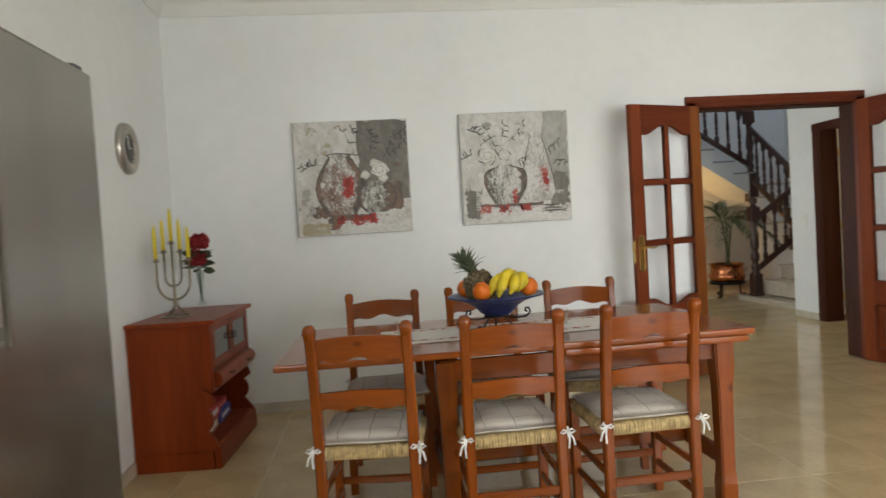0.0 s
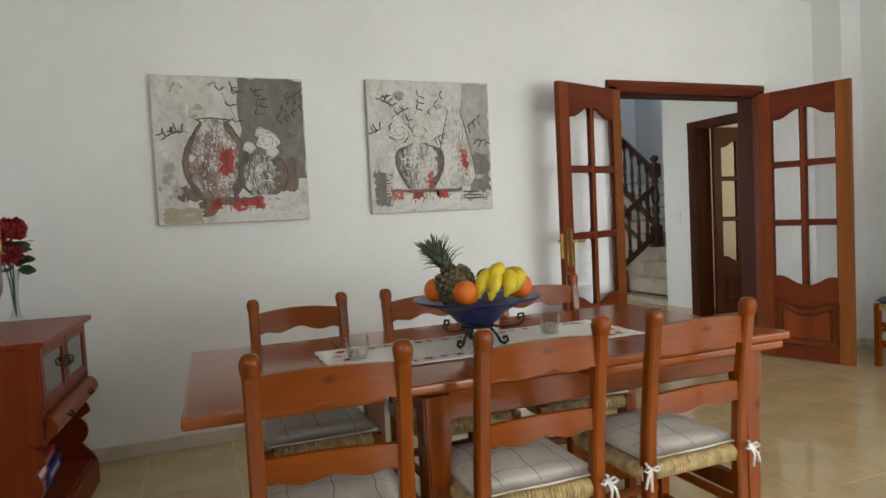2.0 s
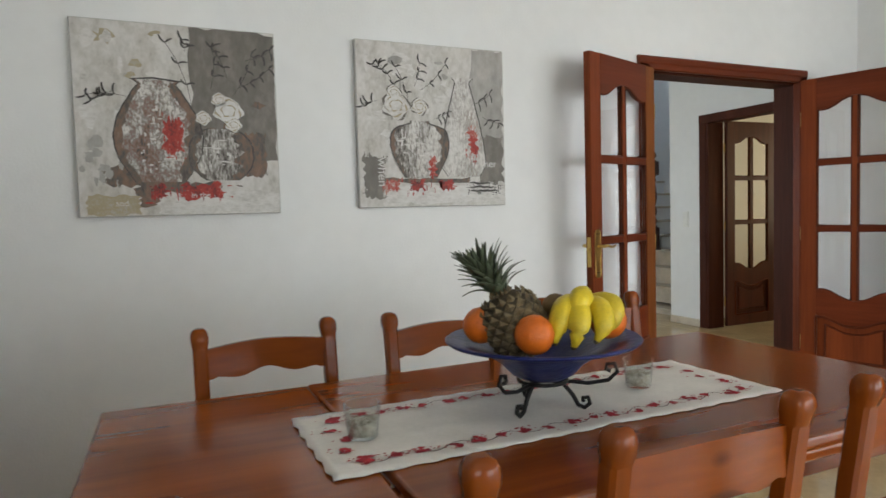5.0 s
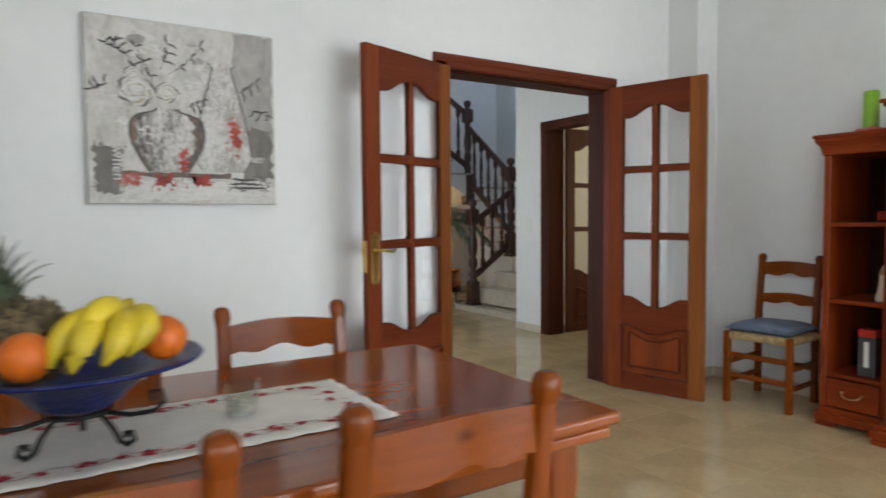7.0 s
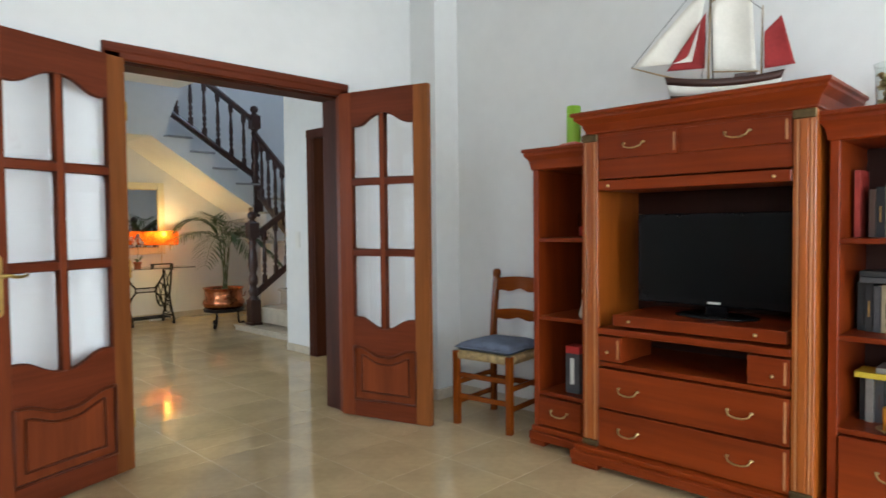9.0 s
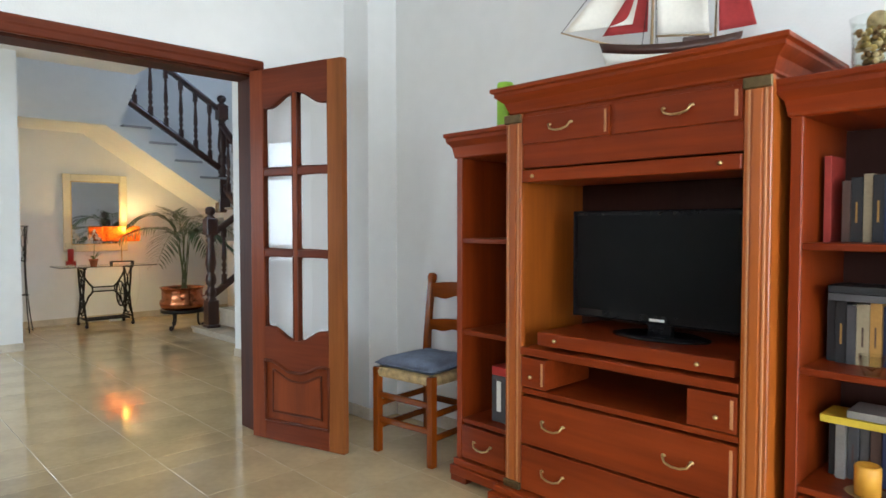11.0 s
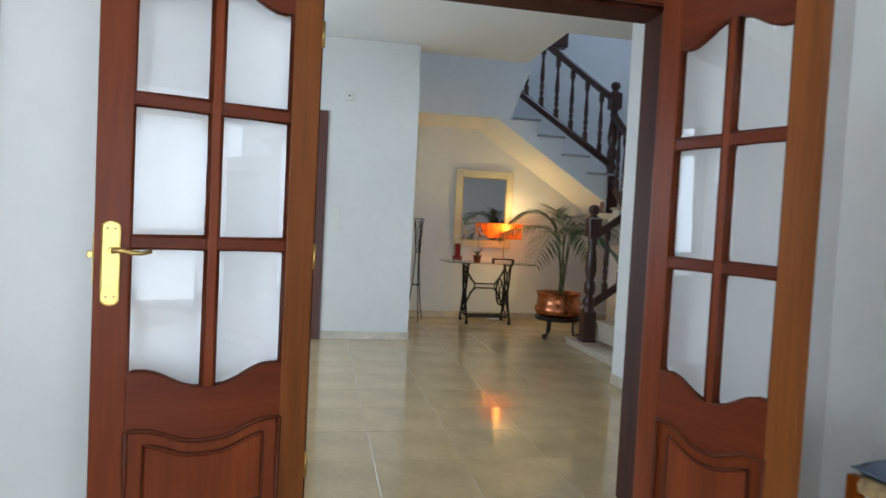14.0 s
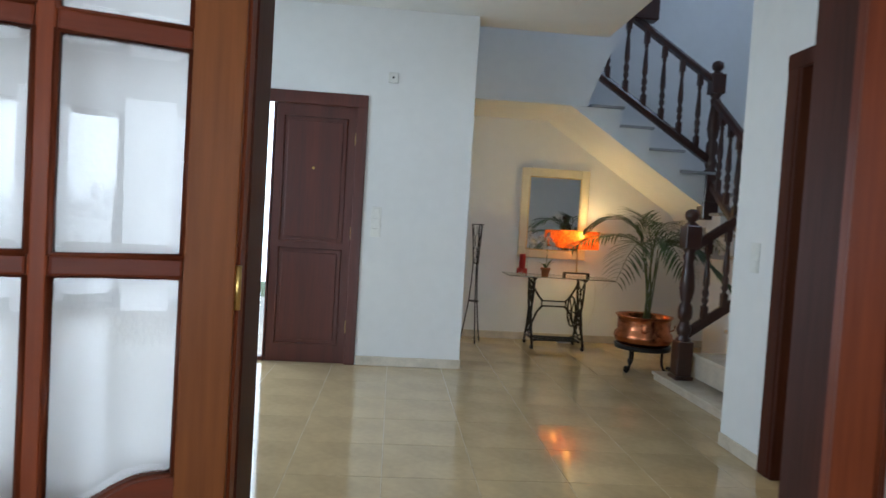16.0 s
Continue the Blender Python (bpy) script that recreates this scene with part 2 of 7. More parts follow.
setting("ceiling", box(bmx(), WX, EX, SY, NY, CZ, CZ + 0.15), CEIL, "white painted dining room ceiling", "ceiling")
bm = bmx()
cor = [(0, 0), (0, -0.105), (0.012, -0.105), (0.02, -0.085), (0.05, -0.035), (0.075, -0.015), (0.085, 0)]
prism(bm, [(NY - a, CZ + z) for a, z in cor], 0, WX, EX)
prism(bm, [(WX + a, CZ + z) for a, z in cor], 1, SY, NY)
prism(bm, [(EX - a, CZ + z) for a, z in cor], 1, SY, NY)
setting("cornice_trim", bm, CEIL, "white plaster cove cornice", "cornice")


def skirting(name, runs):
    bm = bmx()
    for x0, x1, y0, y1 in runs:
        box(bm, x0, x1, y0, y1, 0, 0.075, 0.003)
    setting(name, bm, SKIRT, "cream marble skirting along the wall", "baseboard")


skirting("baseboard_dining", [(WX, 2.46, NY - 0.012, NY), (3.935, 4.488, NY - 0.012, NY), (4.488, EX - 0.012, 4.673, 4.685), (4.488, 4.50, 4.685, NY - 0.012), (EX - 0.012, EX, 0.98, 4.673), (WX, WX + 0.012, SY, NY - 0.012)])

# ---- hall ----
HX0, FY, NKX, BY, HZ, SX = 0.5, 8.74, 3.45, 10.30, 2.84, 4.80
SFY = 9.38
bm = bmx()
box(bm, HX0, 1.12, FY, FY + 0.25, 0, HZ)
box(bm, 2.535, NKX, FY, FY + 0.25, 0, HZ)
box(bm, 1.12, 2.535, FY, FY + 0.25, 2.1, HZ)
setting("wall_entrance", bm, WALL, "white painted wall around the front door", "wall")
setting("wall_nook", box(bmx(), NKX - 0.25, NKX, FY + 0.25, BY, 0, 5.4), WALL, "white painted side wall of the stair nook", "wall")
setting("wall_stairs_north", box(bmx(), NKX - 0.25, 7.1, BY, BY + 0.2, 0, 5.4), WALL, "white painted wall behind the stairs", "wall")
setting("wall_stairs_east", box(bmx(), 6.95, 7.1, 6.9, BY, 0, 5.4), WALL, "white painted stairwell wall", "wall")
bm = bmx()
box(bm, SX, SX + 0.18, 6.60, 7.1, 0, HZ)
box(bm, SX, SX + 0.18, NB, 5.68, 0, HZ)
box(bm, SX, SX + 0.18, 5.68, 6.60, 2.075, HZ)
setting("wall_hall_east", bm, WALL, "white painted hall wall with a side doorway", "wall")
setting("wall_stairs_south", box(bmx(), SX + 0.18, 6.95, 6.95, 7.1, 0, 5.4), WALL, "white painted wall beside the lower stairs", "wall")
bm = bmx()
box(bm, HX0 - 0.15, HX0, NB, 6.2, 0, HZ)
box(bm, HX0 - 0.15, HX0, 7.6, FY + 0.25, 0, HZ)
box(bm, HX0 - 0.15, HX0, 6.2, 7.6, 0, 0.85)
box(bm, HX0 - 0.15, HX0, 6.2, 7.6, 2.15, HZ)
setting("wall_hall_west", bm, WALL, "white painted unseen hall wall with an added window", "wall")
bm = bmx()
box(bm, HX0 - 0.15, SX, NB, 7.1, HZ, HZ + 0.2)
box(bm, HX0 - 0.15, 4.59, 7.1, FY + 0.25, HZ, HZ + 0.2)
box(bm, 4.59, 6.95, 7.1, 7.89, HZ, HZ + 0.2)
setting("ceiling_hall", bm, CEIL, "white painted hall ceiling", "ceiling")
setting("ceiling_stairwell", box(bmx(), 3.1, 7.1, 6.9, BY + 0.2, 5.4, 5.5), CEIL, "white painted stairwell ceiling", "ceiling")
setting("wall_upper_landing", box(bmx(), 3.1, 3.2, FY, BY, HZ + 0.2, 5.4), WALL, "white painted upper landing wall", "wall")
setting("wall_upper_south", box(bmx(), 3.2, 6.95, 6.75, 6.9, HZ + 0.2, 5.4), WALL, "white painted upper stairwell wall", "wall")
# side room: made-up closed box, cream so the door panes look lit yellow
bm = bmx()
box(bm, 7.1, 7.2, NB, 6.9, 0, 2.9)
box(bm, SX + 0.18, 7.1, NB - 0.15, NB, 0, 2.9)
setting("wall_side_room", bm, mat("cream_side_room_paint", (0.70, 0.62, 0.42), 0.6, vary=0.03, scale=2), "cream painted side room wall", "wall")
setting("ceiling_side_room", box(bmx(), SX + 0.18, 7.1, NB, 6.95, 2.7, 2.8), CEIL, "white side room ceiling", "ceiling")
skirting("baseboard_hall", [(2.61, NKX, FY - 0.012, FY), (NKX, NKX + 0.012, FY, BY - 0.012), (NKX + 0.012, 6.9, BY - 0.012, BY), (SX - 0.012, SX, 6.70, 7.1), (SX - 0.012, SX, NB, 5.59)])

# ground and surroundings outside the openings
setting("ground", box(bmx(), -60, 70, -60, 70, -0.3, -0.12), LAWN, "dry green lawn around the house", "ground")
bm = bmx()
box(bm, 4.95, 12, -6, 4, -0.12, -0.03)
setting("terrace_paving", bm, TERRACE, "pale paved terrace outside the glazed door", "pavement")
setting("path_paving", box(bmx(), 0, 4, 8.98, 13, -0.12, -0.03), TERRACE, "pale paved path outside the front door", "pavement")

# glowing boxes that stand in for the bright sky outside the openings
GLARE = glow("glowing_sky_backdrop", (0.80, 0.90, 1.0), 5.0)
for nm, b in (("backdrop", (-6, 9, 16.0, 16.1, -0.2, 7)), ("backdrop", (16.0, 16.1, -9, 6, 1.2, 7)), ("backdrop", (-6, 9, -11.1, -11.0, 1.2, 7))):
    setting(nm, box(bmx(), *b), GLARE, "glowing backdrop standing in for the bright sky", "backdrop")
HG = random.Random(3)
for nm, x0, x1, y0, y1 in (("hedge", 13.5, 14.3, -8, 5), ("hedge", -5, 9, -9.8, -9.0)):
    bm = bmx()
    for k in range(260):
        x, y, z = HG.uniform(x0, x1), HG.uniform(y0, y1), HG.uniform(-0.1, 1.5)
        ball(bm, (x, y, z), HG.uniform(0.12, 0.3), HG.uniform(0.12, 0.3), HG.uniform(0.1, 0.25), 6, 4)
    tagged(solid(nm, bm, HEDGE, "dense green garden hedge", "hedge"), kind="stuff")

# ---- windows ----
def window(name, along, a0, a1, z0, z1, at, label, leaves=2):
    w = thing(name, label, "window", kind="structure")
    d0, d1 = at
    def add(nm, u0, u1, v0, v1, e0, e1, material, bev=0.004):
        bm = bmx()
        if along == "y":
            box(bm, e0, e1, u0, u1, v0, v1, bev)
        else:
            box(bm, u0, u1, e0, e1, v0, v1, bev)
        return part(nm, bm, material, w)
    for u0, u1, v0, v1 in ((a0, a0 + 0.07, z0, z1), (a1 - 0.07, a1, z0, z1), (a0 + 0.07, a1 - 0.07, z1 - 0.07, z1), (a0 + 0.07, a1 - 0.07, z0, z0 + 0.07)):
        add("window_frame", u0, u1, v0, v1, d0, d1, ALUM)
    for k in range(1, leaves):
        c = a0 + (a1 - a0) * k / leaves
        add("mullion", c - 0.045, c + 0.045, z0 + 0.07, z1 - 0.07, d0, d1, ALUM)
    for k in range(leaves):
        u0, u1 = a0 + (a1 - a0) * k / leaves + 0.045, a0 + (a1 - a0) * (k + 1) / leaves - 0.045
        p = add("pane", u0, u1, z0 + 0.05, z1 - 0.05, (d0 + d1) / 2 - 0.003, (d0 + d1) / 2 + 0.003, PANE, 0)
        p.visible_shadow = False
    return w


window("window_1", "y", -0.85, 0.95, 0.0, 2.2, (4.78, 4.84), "dark framed glazed terrace door", 2)
# unseen; set in the west wall to light the east side
window("window_2", "y", -1.2, 1.0, 1.0, 2.2, (-1.41, -1.35), "unseen dark framed kitchen window, placed for light", 2)
# added out of view to light the north wall and pier
window("window_4", "x", 1.3, 4.3, 0.0, 2.2, (-1.73, -1.67), "unseen dark framed garden door, added for light", 3)
# added out of view so that the hall gets light
window("window_3", "y", 6.2, 7.6, 0.85, 2.15, (0.38, 0.44), "unseen dark framed hall window, added for light", 2)

# ---- double door ----
FRAME = thing("door_frame", "reddish brown wooden frame around the dining room doorway", "door frame", kind="structure")
for nm, x0, x1, z0, z1 in (("casing", 2.465, 2.545, 0, 2.125), ("casing", 3.866, 3.932, 0, 2.125)):
    part(nm, box(bmx(), x0, x1, NY - 0.022, NY, z0, z1, 0.006, 2), DOORWOOD, FRAME)
part("head_casing", prism(bmx(), [(NY, 2.045), (NY - 0.014, 2.045), (NY - 0.022, 2.052), (NY - 0.022, 2.08), (NY - 0.027, 2.09), (NY - 0.027, 2.118), (NY - 0.02, 2.128), (NY, 2.128)], 0, 2.462, 3.933), DOORRAIL, FRAME)
part("jamb", box(bmx(), LO, 2.554, NY + 0.045, NB + 0.01, 0, 2.05, 0.003), JAMB, FRAME, "dark brown jamb")
part("jamb", box(bmx(), 3.888, RO, NY + 0.045, NB + 0.01, 0, 2.05, 0.003), JAMB, FRAME, "dark brown jamb")
part("head_jamb", box(bmx(), LO, RO, NY + 0.045, NB + 0.01, 2.04, TO, 0.003), JAMB, FRAME, "dark brown head jamb")
part("rebate", box(bmx(), LO, 2.550, NY, NY + 0.045, 0, 2.05, 0.002), DOORWOOD, FRAME)
part("rebate", box(bmx(), 3.88, RO, NY, NY + 0.045, 0, 2.05, 0.002), DOORWOOD, FRAME)
for x0, x1 in ((2.45, LO), (RO, 3.985)):
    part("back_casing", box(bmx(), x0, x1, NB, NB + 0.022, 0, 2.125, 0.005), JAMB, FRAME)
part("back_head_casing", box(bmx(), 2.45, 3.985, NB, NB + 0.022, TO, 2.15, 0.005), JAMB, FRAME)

LW, LH = 0.648, 2.038


def wave(x, x0, x1):
    """Rises smoothly from 0 at the sides to 1 in the middle."""
    u = abs(2 * (x - x0) / (x1 - x0) - 1)
    u = min(1, max(0, (u - 0.12) / 0.72))
    return 0.5 + 0.5 * math.cos(math.pi * u)


def door_leaf(name, label, m, wood, rail, handle=True, kind="structure", stiles=None, width=LW):
    """A glazed leaf, hinge at x = 0: two stiles, arched top rail, six bevelled panes, wavy lock rail, fielded panel below."""
    d = thing(name, label, "door", m, kind=kind)
    W, s, h = width, 0.098, 0.02
    xs = [s + (W - 2 * s) * i / 24 for i in range(25)]
    x0, x1 = s, W - s
    for k, (a, b) in enumerate(((0, s), (W - s, W))):
        part("stile", box(bmx(), a, b, -h, h, 0, LH, 0.004, 2), stiles[k] if stiles else wood, d)
    top = lambda x: 1.828 + 0.065 * wave(x, x0, x1)
    low = lambda x: 0.625 - 0.062 * wave(x, x0, x1)
    pan = lambda x: 0.445 - 0.05 * wave(x, x0, x1)
    part("top_rail", prism(bmx(), [(x1, LH), (x0, LH)] + [(x, top(x)) for x in xs], 1, -h, h), rail, d)
    part("lock_rail", prism(bmx(), [(x, low(x)) for x in xs] + [(x, pan(x)) for x in reversed(xs)], 1, -h, h), rail, d)
    part("bottom_rail", box(bmx(), x0, x1, -h, h, 0, 0.105, 0.002), rail, d)
    # fielded panel
    bm = prism(bmx(), [(x, pan(x) + 0.01) for x in xs] + [(x1, 0.095), (x0, 0.095)], 1, -0.008, 0.008)
    part("panel", bm, wood, d)
    ins = [x0 + 0.055 + (W - 2 * s - 0.11) * i / 16 for i in range(17)]
    part("raised_field", prism(bmx(), [(x, pan(x) - 0.055) for x in ins] + [(ins[-1], 0.16), (ins[0], 0.16)], 1, -0.016, 0.016, 0.007), wood, d)
    for y in (-h, h):
        rim = [(x, y, pan(x) - 0.004) for x in xs] + [(x1 - 0.002, y, 0.11), (x0 + 0.002, y, 0.11), (xs[0], y, pan(xs[0]) - 0.004)]
        part("panel_bead", tube(bmx(), rim, 0.009, 6), BEADWOOD, d, "dark moulding round the panel")
        f0, f1 = ins[0] - 0.004, ins[-1] + 0.004
        field = [(x, y * 0.8, pan(x) - 0.052) for x in ins] + [(f1, y * 0.8, 0.157), (f0, y * 0.8, 0.157), (ins[0], y * 0.8, pan(ins[0]) - 0.052)]
        part("field_bead", tube(bmx(), field, 0.005, 5), BEADWOOD, d, "dark moulding round the raised field")
    # glazing bars with small bead steps on both sides
    mid = W / 2
    part("muntin", box(bmx(), mid - 0.017, mid + 0.017, -0.017, 0.017, low(mid), top(mid), 0.006, 2), wood, d)
    rows = (1.036, 1.477)
    for z in rows:
        for a, b in ((x0, mid - 0.017), (mid + 0.017, x1)):
            part("muntin", box(bmx(), a, b, -0.017, 0.017, z - 0.02, z + 0.02, 0.006, 2), rail, d)
    for c, (a, b) in enumerate(((x0, mid - 0.017), (mid + 0.017, x1))):
        for r in range(3):
            px = [a + (b - a) * i / 12 for i in range(13)]
            lo_ = [(x, low(x)) if r == 0 else (x, rows[r - 1] + 0.02) for x in (px if r == 0 else (a, b))]
            hi_ = [(x, top(x)) if r == 2 else (x, rows[r] - 0.02) for x in (px if r == 2 else (a, b))]
            out = lo_ + hi_[::-1]
            cx, cz = (a + b) / 2, (lo_[0][1] + hi_[0][1]) / 2
            hx, hz = (b - a) / 2, max(p[1] for p in out) - cz
            inn = [(cx + (p[0] - cx) * (1 - 0.024 / hx), cz + (p[1] - cz) * (1 - 0.024 / hz)) for p in out]
            bm = bmx()
            n = len(out)
            ring = {}
            for key, pts, y in (("f0", out, -0.0015), ("f1", inn, -0.004), ("b0", out, 0.0015), ("b1", inn, 0.004)):
                ring[key] = [bm.verts.new((p[0], y, p[1])) for p in pts]
            for p, q in (("f0", "f1"), ("b0", "b1"), ("f0", "b0")):
                for i in range(n):
                    bm.faces.new((ring[p][i], ring[p][(i + 1) % n], ring[q][(i + 1) % n], ring[q][i]))
            bm.faces.new(ring["f1"])
            bm.faces.new(ring["b1"])
            g = part("pane", bm, PANE, d, "clear bevelled glass pane")
            g.visible_shadow = False
            for y in (-0.0105, 0.0105):
                loop = [(p[0], y, p[1]) for p in out + out[:1]]
                part("glazing_bead", tube(bmx(), loop, 0.0085, 5), BEADWOOD, d)
    if handle:
        for sgn in (-1, 1):
            w2 = 0.025
            zc0, zc1 = 0.860, 1.080
            poly = []
            for i in range(9):
                a = math.pi * i / 8
                poly.append((W - 0.045 + w2 * math.cos(a), zc1 + 0.018 * math.sin(a)))
            for i in range(9):
                a = math.pi + math.pi * i / 8
                poly.append((W - 0.045 + w2 * math.cos(a), zc0 + 0.018 * math.sin(a)))
            plate = part("handle_plate", prism(bmx(), poly, 1, sgn * h, sgn * (h + 0.006), 0.0015), BRASS, d, "polished brass plate")
            rim = [(p[0], sgn * (h + 0.006), p[1]) for p in poly + poly[:1]]
            part("plate_rim", tube(bmx(), rim, 0.0028, 5), BRASS, plate)
            for dx in (-0.011, 0.011):
                for zz in (zc0 + 0.008, zc1 - 0.004):
                    part("screw", tube(bmx(), [(W - 0.045 + dx, sgn * (h + 0.006), zz), (W - 0.045 + dx, sgn * (h + 0.0085), zz)], 0.0035, 8), GOLDSCREW, plate, "small dark screw")
            bm = bmx()
            y = sgn * h
            tube(bm, [(W - 0.045, y, 1.01), (W - 0.045, y + sgn * 0.045, 1.01)], 0.009, 10)
            tube(bm, [(W - 0.045, y + sgn * 0.043, 1.01), (W - 0.07, y + sgn * 0.05, 1.013), (W - 0.10, y + sgn * 0.05, 1.005), (W - 0.13, y + sgn * 0.047, 1.004), (W - 0.155, y + sgn * 0.045, 1.012)], 0.009, 10, 0.006)
            part("lever", bm, BRASS, d, "brass lever")
        bm = bmx()
        box(bm, W, W + 0.003, -0.011, 0.011, 0.90, 1.06, 0.001)
        box(bm, W + 0.003, W + 0.018, -0.007, 0.007, 0.985, 1.005, 0.002)
        part("latch", bm, BRASS, d, "brass latch plate")
    for z in (0.25, 1.0, 1.78):
        part("hinge", tube(bmx(), [(-0.006, 0.012, z - 0.045), (-0.006, 0.012, z + 0.045)], 0.007, 8), BRASS, d)
    return d


door_leaf("door_1", "open glazed reddish wood door leaf with brass handle", pose(2.546, 4.908, 0.012, 0, 0, 199.4), DOORWOOD, DOORRAIL, width=0.682, stiles=(LITSTILE, DOORWOOD))
door_leaf("door_2", "open glazed reddish wood door leaf, wavy panel below", pose(3.852, 4.893, 0.012, 0, 0, -73.5), DOORWOOD, DOORRAIL, handle=False, stiles=(DOORWOOD, LITSTILE))
SIDE = thing("side_door_frame", "dark brown wooden frame of the side room doorway", "door frame", kind="structure")
for y0, y1 in ((5.60, 5.68), (6.60, 6.69)):
    part("casing", box(bmx(), SX - 0.02, SX, y0, y1, 0, 2.1, 0.005), JAMB, SIDE)
part("head_casing", box(bmx(), SX - 0.022, SX, 5.598, 6.692, 2.03, 2.115, 0.005), JAMB, SIDE)
for y0, y1 in ((5.68, 5.705), (6.575, 6.60)):
    part("jamb", box(bmx(), SX - 0.015, SX + 0.19, y0, y1, 0, 2.05, 0.003), JAMB, SIDE)
part("head_jamb", box(bmx(), SX - 0.015, SX + 0.19, 5.705, 6.575, 2.04, 2.075, 0.003), JAMB, SIDE)
door_leaf("door_3", "open dark glazed door leaf into the side room", pose(5.0, 6.555, 0.012, 0, 0, -2), DARKDOOR, DARKDOOR, handle=False)

# front door with sidelight
FD = thing("door_4", "dark brown panelled front door beside a bright glazed strip", "door", kind="structure")
for x0, x1 in ((2.52, 2.605), (1.05, 1.13)):
    part("casing", box(bmx(), x0, x1, FY - 0.022, FY, 0, 2.14, 0.005), DARKDOOR, FD)
part("head_casing", box(bmx(), 1.05, 2.605, FY - 0.024, FY, 2.045, 2.145, 0.005), DARKDOOR, FD)
part("post", box(bmx(), 1.872, 1.888, FY + 0.0, FY + 0.10, 0, 2.05, 0.002), DARKDOOR, FD)
part("slab", box(bmx(), 1.89, 2.52, FY + 0.012, FY + 0.055, 0.001, 2.098, 0.003), DARKDOOR, FD)
for z0, z1 in ((0.18, 0.88), (1.0, 1.92)):
    part("raised_panel", box(bmx(), 1.99, 2.42, FY + 0.0, FY + 0.012, z0, z1, 0.006, 2), DARKDOOR, FD)
    part("panel_bead", tube(bmx(), [(1.96, FY + 0.01, z0 - 0.03), (2.45, FY + 0.01, z0 - 0.03), (2.45, FY + 0.01, z1 + 0.03), (1.96, FY + 0.01, z1 + 0.03), (1.96, FY + 0.01, z0 - 0.03)], 0.008, 6), DARKDOOR, FD)
part("peephole", tube(bmx(), [(2.2, FY + 0.012, 1.55), (2.2, FY - 0.002, 1.55)], 0.011, 12), BRASS, FD, "brass peephole")
for z in (0.3, 1.05, 1.8):
    part("hinge", tube(bmx(), [(2.523, FY - 0.004, z - 0.05), (2.523, FY - 0.004, z + 0.05)], 0.008, 8), BRASS, FD)
sl = part("pane", box(bmx(), 1.13, 1.872, FY + 0.05, FY + 0.056, 0.03, 2.05), PANE, FD)
sl.visible_shadow = False
part("sill", box(bmx(), 1.13, 1.872, FY + 0.02, FY + 0.09, 0.0, 0.03, 0.003), DARKDOOR, FD)

# ---- furniture materials ----
PINE = mat("honey_stained_pine", (0.215, 0.048, 0.004), 0.24, vary=0.22, scale=5, stretch=UP, grain=(0.10, 0.020, 0.003), bump=0.03, bscale=90, coat=0.14, spec=0.22, knots=8.0)
PINEX = mat("honey_stained_pine_rail", (0.215, 0.048, 0.004), 0.24, vary=0.22, scale=5, stretch=ALONG, grain=(0.10, 0.020, 0.003), bump=0.03, bscale=90, coat=0.14, spec=0.22, knots=8.0)
TABLETOP = mat("varnished_table_wood", (0.27, 0.062, 0.007), 0.17, vary=0.18, scale=4, stretch=(0.08, 1, 1), grain=(0.15, 0.032, 0.005), bump=0.012, bscale=70, coat=0.10, spec=0.35, rvary=0.04)
RUSH = mat("woven_rush", (0.50, 0.36, 0.17), 0.7, vary=0.25, scale=30, bump=0.3, bscale=200)
LINEN = mat("checked_cushion_linen", (0.66, 0.61, 0.54), 0.9, vary=0.06, scale=12, bump=0.25, bscale=400)
STRIPE = mat("grey_check_thread", (0.20, 0.17, 0.14), 0.9, vary=0.1)
TIE = mat("white_cotton_tie", (0.74, 0.72, 0.68), 0.9, vary=0.05)
IRON = mat("black_wrought_iron", (0.020, 0.019, 0.018), 0.45, 0.6, vary=0.2, scale=30)


def slat(bm, x0, x1, y, z0, z1, dip, t=0.018, arch=0.012):
    """A ladder-back slat with a wavy lower edge, bent back in the middle."""
    n = 24
    xs = [x0 + (x1 - x0) * i / n for i in range(n + 1)]
    def low(u):
        return z0 + dip * (0.5 + 0.5 * math.cos(2 * math.pi * 2 * (u - 0.5))) * (0.4 + 0.6 * abs(math.cos(math.pi * (u - 0.5)))) * (1 if abs(u - 0.5) < 0.42 else 0.4)
    rows = []
    for i, x in enumerate(xs):
        u = i / n
        yy = y - 0.02 * math.sin(math.pi * u)
        top = z1 + arch * math.sin(math.pi * u)
        rows.append([bm.verts.new((x, yy - t / 2, low(u))), bm.verts.new((x, yy - t / 2, top)), bm.verts.new((x, yy + t / 2, top)), bm.verts.new((x, yy + t / 2, low(u)))])
    for p, q in zip(rows, rows[1:]):
        for k in range(4):
            bm.faces.new((p[k], p[(k + 1) % 4], q[(k + 1) % 4], q[k]))
    bm.faces.new(rows[0])
    bm.faces.new(rows[-1][::-1])
    return bm


